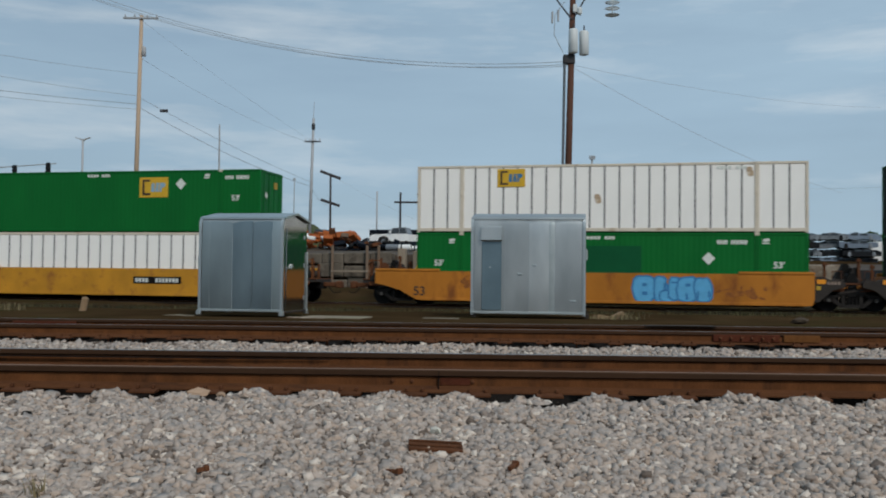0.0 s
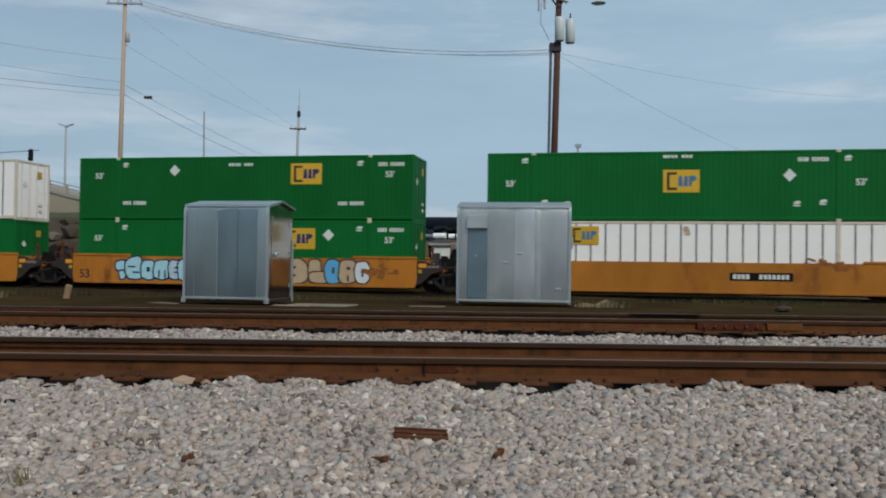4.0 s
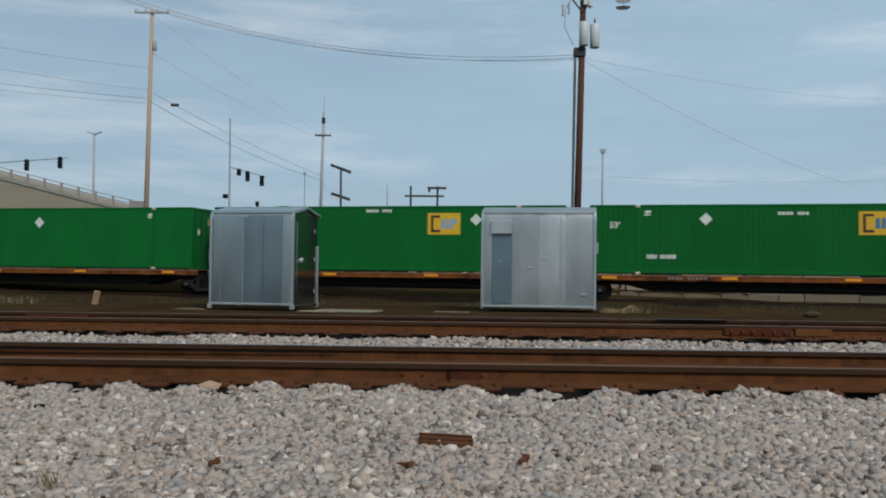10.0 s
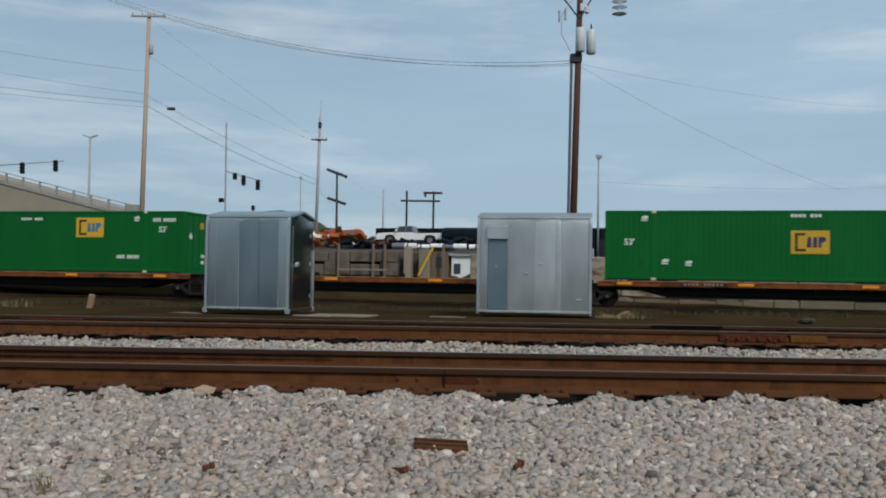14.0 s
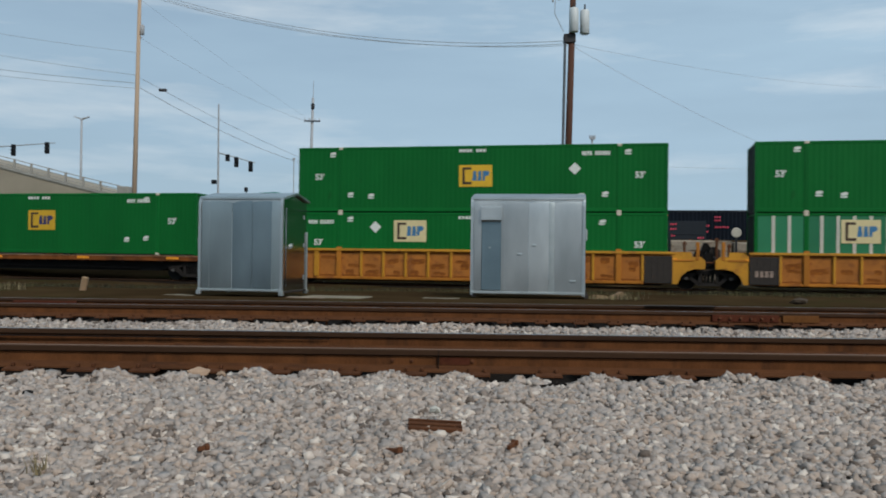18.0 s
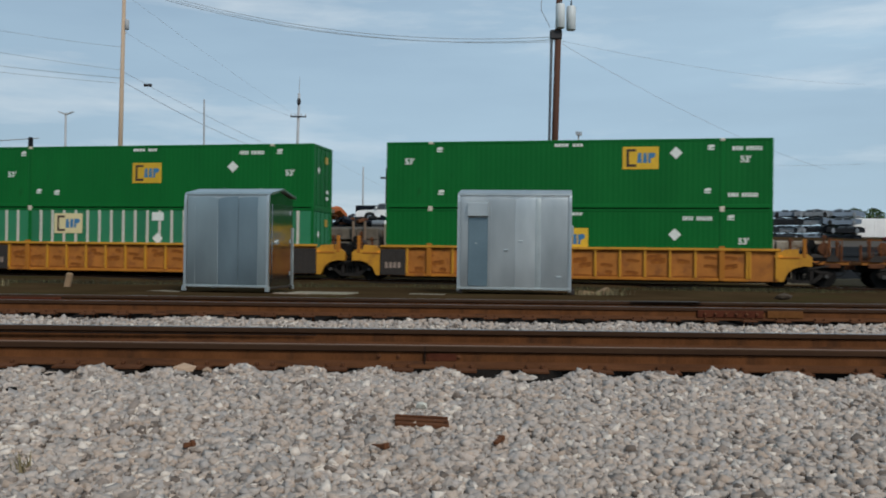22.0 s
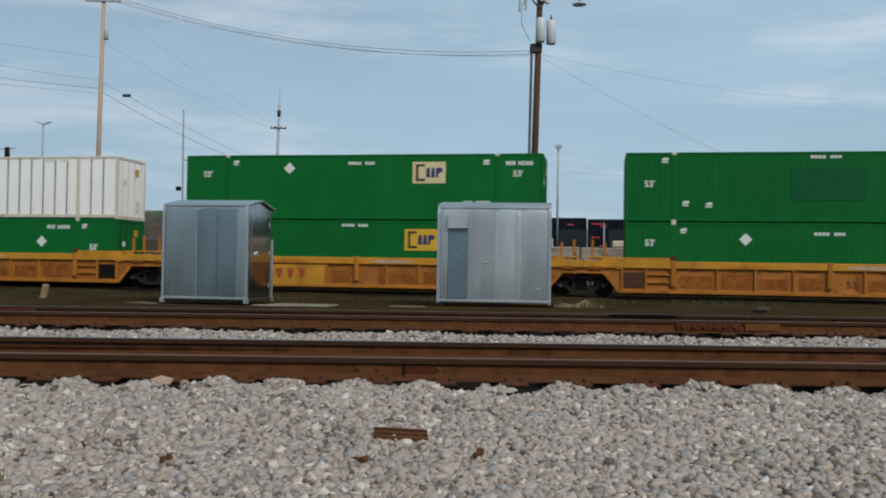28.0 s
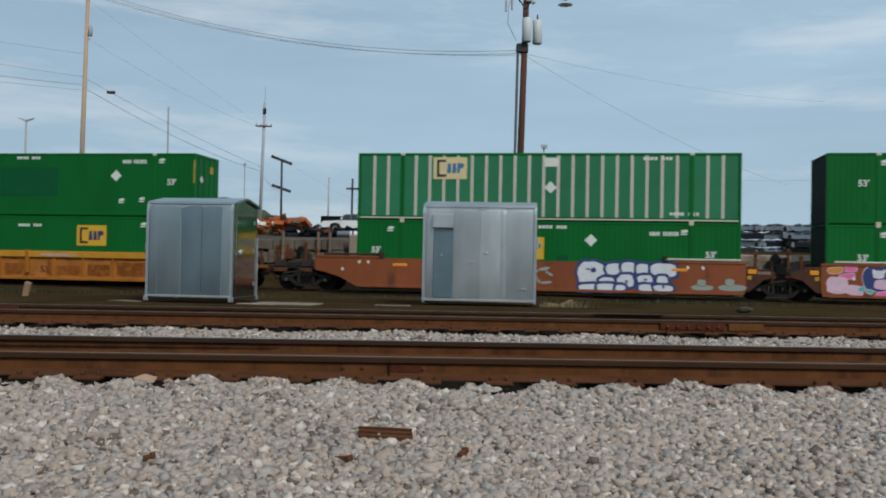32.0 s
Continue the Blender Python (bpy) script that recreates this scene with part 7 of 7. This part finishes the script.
mast = thing("traffic_signal", yard(0, 52), "black traffic signals on a long mast arm", "traffic light")
part("mast_pole", Geo().tube((-70, 0, 8), (-70, 0, 14.2), 0.16, 0.12, 10), "pole_grey", mast)
part("mast_arm", Geo().tube((-70, 0, 13.2), (-55.6, 0, 13.85), 0.09, 0.05, 8), "pole_grey", mast)
for s, z in ((-60.9, 13.75), (-56.6, 13.95)):
    signal(mast, s, z, 1.3)
mast2 = thing("traffic_signal", yard(0, 60), "traffic signals on a mast arm beside a tall thin pole", "traffic light")
part("mast_pole", Geo().tube((-39.65, 0, 5), (-39.75, 0, 19.2), 0.13, 0.09, 10), "pole_grey", mast2)
part("mast_arm", Geo().tube((-39.65, 0, 13.45), (-35.1, 0, 12.25), 0.08, 0.05, 8), "pole_grey", mast2)
for s, z, h in ((-38.5, 13.25, 0.8), (-37.4, 12.95, 1.2), (-35.6, 12.4, 1.2)):
    signal(mast2, s, z, h)
part("camera_box", Geo().box(-40.5, -39.9, -0.2, 0.2, 9.8, 10.3, 0.08), "car_black", mast2)
solid("sign_pole", Geo().tube((0, 0, 4), (0, 0, 12.7), 0.07, 0.05, 8).box(-0.16, 0.16, -0.05, 0.05, 12.5, 12.75, 0.02), "pole_grey", "thin grey pole with a small head", "pole", m=yard(-30.3, 60))
solid("wire_spacer", Geo().box(-0.3, 0.3, -0.06, 0.06, -0.1, 0.12, 0.05), "pole_dark", "small dark spacer on the cables", "spacer", m=pose(-19.78, 64.68, 13.17))


bank_heap = thing("scrap_heap", yard(-28.5, 13.0, 0.9), "heap of dark and rusty scrap at the foot of the bank", "scrap heap")
rnd = random.Random(31)
for i in range(150):
    x, y = rnd.uniform(0, 11.5), rnd.uniform(0, 3.2)
    z = rnd.uniform(0, 1) * (0.35 + 0.55 * y + 0.25 * math.sin(x * 1.3))
    sx, sy, sz = rnd.uniform(0.15, 0.7), rnd.uniform(0.15, 0.5), rnd.uniform(0.05, 0.3)
    part("scrap_piece", Geo().box(-sx, sx, -sy, sy, -sz, sz, 0.04), rnd.choice(["rubble", "rust", "rubble", "cabin_brown", "rust", "tyre", "rubble", "rubble", "dark_steel"]), bank_heap, m=pose(x, y, z, rnd.uniform(-40, 40), rnd.uniform(-40, 40), rnd.uniform(0, 180)))
lamp_far = solid("signal_post", Geo().tube((0, 0, 4), (0, 0, 8.9), 0.06, seg=6).box(-0.18, 0.18, -0.15, 0.15, 8.85, 9.4, 0.04), "car_black", "thin post with a black signal head far behind the yard", "signal", m=yard(-36.15, 60))
M["teal"] = mat("teal_roof", (0.05, 0.20, 0.16), 0.5, vary=0.1)
canopy = thing("canopy", yard(-35.0, 60), "small teal canopy far behind the yard", "canopy")
part("roof", Geo().prism([(0, 8.35), (0.4, 8.75), (2.5, 8.85), (2.8, 8.4)], 0, 2.0, "y"), "teal", canopy)
for x in (0.2, 2.5):
    part("post", Geo().box(x - 0.05, x + 0.05, 0.1, 0.2, 4.0, 8.4, 0.01), "pole_grey", canopy)
red_car = thing("parked_car", yard(26.9, 30.9, 2.70) @ Matrix.Scale(0.8, 4), "small red car with pale wheels in the lot", "car")
part("body", Geo().prism([(0, 0.2), (0, 0.45), (0.6, 0.55), (1.1, 0.85), (2.3, 0.85), (2.8, 0.55), (3.4, 0.45), (3.4, 0.2)], 0, 1.5, "y"), "car_red", red_car)
part("window", Geo().prism([(0.8, 0.56), (1.15, 0.79), (2.2, 0.79), (2.55, 0.56)], -0.02, 0.01, "y"), "glass", red_car)
for x in (0.7, 2.7):
    wh = part("wheel", wheel_geo(x, 0.22, 0.28, 0.0), "tyre", red_car)
    part("rim", Geo().lathe([(-0.14, 0.04), (-0.12, 0.18), (0.0, 0.18)], (x, 0, 0.22), "y", 10), "car_white", wh)

# ---- trees on the skyline ----
def tree(m, h, seed, label):
    rnd = random.Random(seed)
    t = thing("tree", m, label, "tree", "trees on the skyline")
    g = Geo().tube((0, 0, 0), (0, 0, h * 0.55), 0.22, 0.1, 8)
    for i in range(6):
        a = rnd.uniform(0, 6.28)
        g.tube((0, 0, h * rnd.uniform(0.3, 0.5)), (math.cos(a) * h * 0.3, math.sin(a) * h * 0.3, h * rnd.uniform(0.6, 0.85)), 0.08, 0.03, 5)
    part("trunk", g, "pole_brown", t)
    g = Geo()
    for i in range(700):
        u = rnd.uniform(0, 6.28)
        rr = h * 0.42 * rnd.uniform(0.2, 1) ** 0.5 * (0.75 + 0.3 * math.sin(3 * u + seed))
        z = h * rnd.uniform(0.3, 1.0)
        rr *= math.sin(min(1, (z / h - 0.22) / 0.78) * math.pi) ** 0.5 if z / h < 0.99 else 0.2
        c = Vector((rr * math.cos(u), rr * math.sin(u), z))
        o = len(g.v)
        q = Euler((rnd.uniform(0, 6), rnd.uniform(0, 6), rnd.uniform(0, 6))).to_matrix()
        k = rnd.uniform(0.16, 0.34)
        for p in ((-k, 0, 0), (0, -k * 0.6, 0.05), (k, 0, 0), (0, k * 0.6, 0.05)):
            g.v.append(tuple(c + q @ Vector(p)))
        g.f.append((o, o + 1, o + 2, o + 3))
    part("crown", g, "leaf", t)


M["leaf"] = mat("leaves", (0.05, 0.085, 0.03), 0.8, vary=0.3, scale=2, bump=0, per="island")
rnd = random.Random(5)
for s in (43.0, 45.6, 48.4, 51.5, 54.0, 57.5):
    tree(yard(s, 118 + rnd.uniform(-4, 4), 3.3), rnd.uniform(5.2, 6.4), int(s), "low green tree far behind the yard")


# ---- small things between the tracks ----
M["stake_wood"] = mat("weathered_stake_wood", (0.25, 0.165, 0.095), 0.9, vary=0.2, scale=5)
solid("timber_stake", Geo().box(-0.08, 0.08, -0.07, 0.07, -0.1, 0.38, 0.03), "stake_wood", "short pale timber stake in the dirt", "stake", m=pose(-9.45, 24.2, 0.5, 0, 11, 0))
pad = thing("concrete_pad", pose(-3.55, 21.4, 0.5, 0, 0, -11), "pale weathered slab beside a shed", "slab")
part("slab", Geo().box(0.2, 1.75, 0.1, 1.2, -0.1, 0.03, 0.02), "kerb", pad)
part("broken_edge", Geo().box(0.0, 0.9, -0.15, 0.1, -0.1, 0.04, 0.03), "block", pad)
solid("concrete_pad", Geo().box(0, 0.9, 0, 0.4, -0.1, 0.02, 0.02), "kerb", "small pale slab in the dirt", "slab", m=pose(-0.4, 21.8, 0.5, 0, 0, -8))
solid("timber_stump", Geo().prism([(0, -0.1), (0.02, 0.06), (0.34, 0.27), (0.40, 0.20), (0.30, 0.04), (0.36, -0.1)], 0, 0.16, "y").prism([(-0.35, -0.1), (-0.3, 0.08), (0.0, 0.10), (0.1, -0.1)], 0.1, 0.3, "y"), "stake_wood", "broken timber stump in dry grass", "stump", m=pose(4.2, 22.3, 0.5, 0, 10, 20))
solid("rock", rock(0.13, 77), "rubble", "brown stone in the dirt beyond the tracks", "rock", m=pose(8.6, 21.6, 0.56) @ Matrix.Diagonal((1.9, 1, 0.9, 1)))


def tufts(name, m, n, spread, h, material, label, seed):
    rnd = random.Random(seed)
    g = Geo()
    for i in range(n):
        x, y = rnd.gauss(0, spread), rnd.gauss(0, spread * 0.6)
        a, k, t = rnd.uniform(0, 6.28), h * rnd.uniform(0.5, 1.1), rnd.uniform(0.1, 0.6) * h
        w = 0.006 + h * 0.012
        dx, dy = math.cos(a), math.sin(a)
        o = len(g.v)
        g.v += [(x - dy * w, y + dx * w, 0), (x + dy * w, y - dx * w, 0), (x + dx * t * 0.4 + dy * w * 0.6, y + dy * t * 0.4 - dx * w * 0.6, k * 0.6), (x + dx * t, y + dy * t, k), (x + dx * t * 0.4 - dy * w * 0.6, y + dy * t * 0.4 + dx * w * 0.6, k * 0.6)]
        g.f += [(o, o + 1, o + 2, o + 4), (o + 4, o + 2, o + 3)]
    return solid(name, g, material, label, "grass", "stuff", m=m)


M["dry_grass"] = mat("dry_grass", (0.17, 0.15, 0.075), 0.9, vary=0.2, scale=5, bump=0, per="island")
M["dry_weed"] = mat("dry_weed", (0.15, 0.12, 0.065), 0.9, vary=0.2, scale=5, bump=0, per="island")
M["weed"] = mat("weed", (0.030, 0.027, 0.012), 0.9, vary=0.2, scale=5, bump=0, per="island")
tufts("dry_grass", pose(4.1, 22.1, 0.5, 0, 0, -8), 150, 0.36, 0.16, "dry_grass", "tuft of dry yellow grass beside a shed", 1)
for i, (x, y, n, k) in enumerate(((-11.3, 24.0, 60, 0.26), (-12.0, 24.3, 45, 0.24), (4.55, 22.2, 90, 0.22))):
    tufts("dry_grass", pose(x, y, 0.5), n, 0.22, k, "dry_weed", "tuft of dry pale grass in the dirt", 60 + i)
tufts("weed", pose(-2.05, 4.70, 0.33), 14, 0.022, 0.13, "dry_weed", "small dry weed growing in the ballast", 2)
for i, (x, y) in enumerate(((-12, 31.5), (-9.5, 33), (-11, 29), (-14, 34), (-3, 33.5), (0.5, 33), (9, 30), (12.5, 31), (-7, 30.5), (5.5, 33.2))):
    tufts("rough_grass", pose(x, y, ground_z(x, y) - 0.02), 300, 1.0, 0.22, "weed", "low rough grass along the dirt", 10 + i)

M["olive_grass"] = mat("olive_grass", (0.062, 0.057, 0.022), 0.9, vary=0.3, scale=1, bump=0, per="island")
for i in range(15):
    x, y = -20 + i * 2.9, 30.5 + 2.2 * math.sin(i * 2.3) - 0.20 * (-20 + i * 2.9) * 0.5
    tufts("rough_grass", pose(x, y, ground_z(x, y) - 0.02), 420, 1.5, 0.12 + 0.05 * (i % 3), "olive_grass", "low olive grass along the foot of the train's bed", 80 + i)
solid("concrete_pad", Geo().prism([(0, -0.1), (0.02, 0.02), (0.4, 0.035), (0.85, 0.015), (0.9, -0.1)], 0, 0.3, "y"), "kerb", "small pale slab in the dirt", "slab", m=pose(-6.75, 21.9, 0.5, 0, 0, -8))

# ---- sleepers, plates, spikes and joints of the near tracks ----
PLATE_Z = RAIL_Z - 0.171
for trk, y_near, span in ((track_near, 7.06, 9.0), (track_far, 12.74, 11.0)):
    k0, k1 = int(-span / 0.51), int(span / 0.51)
    rnd = random.Random(int(y_near))
    for k in range(k0, k1 + 1):
        x = 0.22 + k * 0.51 + rnd.uniform(-0.03, 0.03)
        part("sleeper", shared("sleeper", lambda: Geo().box(-0.11, 0.11, -1.3, 1.3, -0.17, 0, 0.012), "tie"), "tie", trk, m=pose(x, y_near + 0.755, PLATE_Z - (0.018 if y_near < 10 else 0.11), 0, 0, rnd.uniform(-1.5, 1.5)))
        for y in (y_near, y_near + 1.51):
            pl = part("tie_plate", shared("tie_plate", lambda: Geo().prism([(-0.19, -0.012), (-0.19, 0.002), (-0.085, 0.012), (0.085, 0.012), (0.19, 0.002), (0.19, -0.012)], -0.10, 0.10, "x"), "plate"), "plate", trk, m=pose(x, y, PLATE_Z - 0.001))
            for sx, sy in ((-0.06, -0.088), (0.06, -0.088), (0.05, 0.088)):
                part("spike", shared("spike", lambda: Geo().box(-0.012, 0.012, -0.016, 0.022, 0, 0.03, 0.006).box(-0.008, 0.008, -0.008, 0.008, -0.1, 0.0), "plate"), "plate", pl, m=pose(sx, sy, 0.012))
M["paint_red"] = mat("faded_red_paint", (0.072, 0.022, 0.012), 0.9, spec=0.06, vary=0.3, scale=9, dirt=RUST, dirt_amount=0.35, dirt_scale=12)
M["fresh_rust"] = mat("fresh_orange_rust", (0.125, 0.052, 0.017), 0.9, spec=0.06, vary=0.25, scale=5)
part("rail_joint", Geo().box(-0.105, -0.099, 7.02, 7.10, PLATE_Z + 0.02, PLATE_Z + 0.17), "black", track_near, "narrow gap between two rails")
part("paint_mark", Geo().box(-0.09, 0.14, 7.0445, 7.0475, PLATE_Z + 0.055, PLATE_Z + 0.112, 0.001), "paint_red", track_near, "faded red paint on the rail")
for x in (-0.46, -0.31, 0.16):
    part("bolt", Geo().lathe([(7.035, 0.008), (7.04, 0.016), (7.052, 0.016)], (x, 0, PLATE_Z + 0.085), "y", 8), "plate", track_near, "worn bolt head")
for x0, x1, mm, lab in ((3.62, 4.55, "paint_red", "dark red joint bar bolted to the rail"), (4.6, 5.1, "fresh_rust", "orange rusty stretch of the rail")):
    bar = part("joint_bar", Geo().box(x0, x1, 12.69, 12.728, PLATE_Z + 0.035, PLATE_Z + 0.135, 0.006), mm, track_far, lab)
    if mm == "paint_red":
        for i in range(6):
            part("bolt", Geo().lathe([(12.66, 0.012), (12.67, 0.02), (12.70, 0.02)], (x0 + 0.1 + i * 0.146, 0, PLATE_Z + 0.085), "y", 8), "rust", bar)
part("joint_bar", Geo().box(-6.9, -5.9, 14.19, 14.238, PLATE_Z + 0.035, PLATE_Z + 0.135, 0.006), "paint_red", track_far, "dark red joint bar bolted to the rail")
part("switch_point", Geo().prism([(-9.0, 8.46), (-9.0, 8.52), (-1.15, 8.535), (-1.15, 8.53)], PLATE_Z + 0.103, PLATE_Z + 0.113, "z"), "black", track_near, "dark tapering switch rail beside the rail")
part("insulation", Geo().box(3.0, 4.1, 14.16, 14.35, PLATE_Z + 0.168, PLATE_Z + 0.178, 0.003), "dark_steel", track_far, "dark insulated stretch of rail")

# ---- lying in the ballast ----
lost = solid("tie_plate", Geo().box(-0.16, 0.16, -0.09, 0.09, -0.01, 0.016, 0.004).box(-0.16, 0.16, -0.05, -0.035, 0.016, 0.028, 0.003).box(-0.16, 0.16, 0.035, 0.05, 0.016, 0.028, 0.003), "plate", "loose rusty tie plate lying in the ballast", "tie plate", m=pose(-0.01, 5.42, ground_z(-0.01, 5.42) + 0.054, 6, 3, 2))
for x, y, a, l in ((-0.24, 4.98, -40, 0.10), (0.42, 5.08, 60, 0.08), (-1.28, 4.98, 30, 0.05)):
    solid("railway_spike", Geo().box(-l / 2, l / 2, -0.012, 0.012, -0.01, 0.014, 0.003).box(l / 2 - 0.01, l / 2 + 0.015, -0.02, 0.02, -0.012, 0.02, 0.004), "rust", "loose rusty spike lying in the ballast", "spike", m=pose(x, y, ground_z(x, y) + 0.060, 0, -8, a))
solid("rock", rock(0.085, 3), "sandstone", "tan stone lying against the rail", "rock", m=pose(-1.80, 6.86, 0.60))
solid("rock", rock(0.055, 9), "sandstone", "small tan stone lying against the rail", "rock", m=pose(-1.63, 6.88, 0.59))
# this black lump imitates the shade of a gap between stones
solid("rock", rock(0.035, 5), "black", "black lump put in as a dark gap in the ballast", "rock", m=pose(-2.75, 6.12, 0.56))

solid("rock", rock(0.038, 8), "post_pale", "pale stone lying on the loose tie plate", "rock", m=pose(-0.01, 5.58, 0.565))

# ---- ballast ----
def ballast(name, label, spots, sizes, seed, material="stone"):
    """Angular stones, each a broken block, joined in one mesh. spots: x, y, z arrays in the tracks' frame."""
    r = np.random.RandomState(seed)
    base = np.array([(x, y, z) for z in (-1, 1) for y in (-1, 1) for x in (-1, 1)]) * 0.72
    tri = np.array([int(c) for c in "023031457476015054267273046062137175"]).reshape(-1, 3)
    n = len(spots[0])
    v = base[None] * r.uniform(0.52, 1.2, (n, 8, 3))
    v = v * (sizes[:, None, None] * r.uniform([0.85, 0.8, 0.46], [1.45, 1.25, 0.80], (n, 3))[:, None, :])
    tilt = np.radians(r.normal(0, 24, (n, 2)))
    spin = r.uniform(0, 2 * np.pi, n)
    ca, sa, cb, sb, cs, sn, o, i1 = np.cos(tilt[:, 0]), np.sin(tilt[:, 0]), np.cos(tilt[:, 1]), np.sin(tilt[:, 1]), np.cos(spin), np.sin(spin), np.zeros(n), np.ones(n)
    rx = np.stack([i1, o, o, o, ca, -sa, o, sa, ca], 1).reshape(n, 3, 3)
    ry = np.stack([cb, o, sb, o, i1, o, -sb, o, cb], 1).reshape(n, 3, 3)
    rz = np.stack([cs, -sn, o, sn, cs, o, o, o, i1], 1).reshape(n, 3, 3)
    v = np.einsum("nij,nkj->nki", rx @ ry @ rz, v) + np.stack(spots, 1)[:, None, :]
    faces = (tri[None] + (np.arange(n) * 8)[:, None, None]).reshape(-1, 3)
    me = bpy.data.meshes.new(name)
    me.vertices.add(n * 8)
    me.vertices.foreach_set("co", v.reshape(-1).astype(np.float32))
    me.loops.add(len(faces) * 3)
    me.loops.foreach_set("vertex_index", faces.reshape(-1).astype(np.int32))
    me.polygons.add(len(faces))
    me.polygons.foreach_set("loop_start", np.arange(0, len(faces) * 3, 3, dtype=np.int32))
    me.update(calc_edges=True)
    me.validate()
    me.materials.append(M[material])
    ob = new(name, me)
    ob.matrix_basis = TRACKS
    return tagged(ob, label, "ballast", kind="stuff")


def scatter(seed, per_m2, y0, y1, x_of, lift=0.0, lo=0.016, hi=0.034):
    r = np.random.RandomState(seed)
    n = int((y1 - y0) * 2 * x_of(y1) * per_m2)
    x, y = r.uniform(-1, 1, n) * x_of(y1), r.uniform(y0, y1, n)
    keep = np.abs(x) < x_of(y)
    x, y = x[keep], y[keep]
    ys, zs = zip(*PROFILE)
    wave = 0.016 * np.sin(x * 2.1 + 3 * np.sin(y * 1.7)) + 0.010 * np.sin(x * 5.3 + y * 4.1)
    near_rail = (y > 6.55) & (y < 7.0)
    z = np.interp(y, ys, zs) + lift + r.uniform(-0.012, 0.02, len(x)) + wave
    z = z + near_rail * 0.03 * np.sin(x * 12.3 + 1.0)
    size = lo + (hi - lo) * r.beta(1.3, 2.2, len(x))
    return (x, y, z), size


near_spots, near_sizes = scatter(1, 2150, 2.6, 6.98, lambda y: 6.3 + 0 * y, 0.010, 0.017, 0.050)
ballast("ballast", "pale grey crushed stone ballast in front of the rails", near_spots, near_sizes, 2)
mid_spots, mid_sizes = scatter(3, 480, 8.75, 12.62, lambda y: 11 + 0 * y, 0.0, 0.028, 0.058)
ballast("ballast", "pale grey crushed stone ballast between the tracks", mid_spots, mid_sizes, 4)
M["clod"] = mat("brown_stones", (0.062, 0.043, 0.028), 0.95, spec=0.15, vary=0.3, scale=6, per="island")
far_spots, far_sizes = scatter(5, 40, 14.5, 17.5, lambda y: 12 + 0 * y, 0.0, 0.03, 0.05)
ballast("ballast", "brown-grey crushed stone beyond the second track", far_spots, far_sizes, 6, "clod")


# ---- what moves ----
def motions():
    for ob, s, up in MOVING:
        walk(ob, [(t, on_train(s, up, t)) for t in range(0, 33)])
    # the wheels turn while their truck is near the view
    for wheel, x in WHEELS:
        car = wheel.parent.parent
        s = next(s for ob, s, up in MOVING if ob == car) + wheel.parent.matrix_basis.translation.x + x
        rows, step = [], 0.1
        t0, t1 = max(0.0, (s - 26) / 8.65), min(32.0, (s + 32) / 8.65)
        if t0 > 0:
            rows.append((0.0, pose(x, 0, 0.455)))
        t = t0
        while t < t1:
            rows.append((t, pose(x, 0, 0.455, 0, -math.degrees((travel(t) - travel(t0)) / 0.455), 0)))
            t += 1 / 15
        if rows and t1 > t0 and t1 < 32.0:
            rows.append((32.0, rows[-1][1]))
        if len(rows) > 1:
            walk(wheel, rows)


motions()
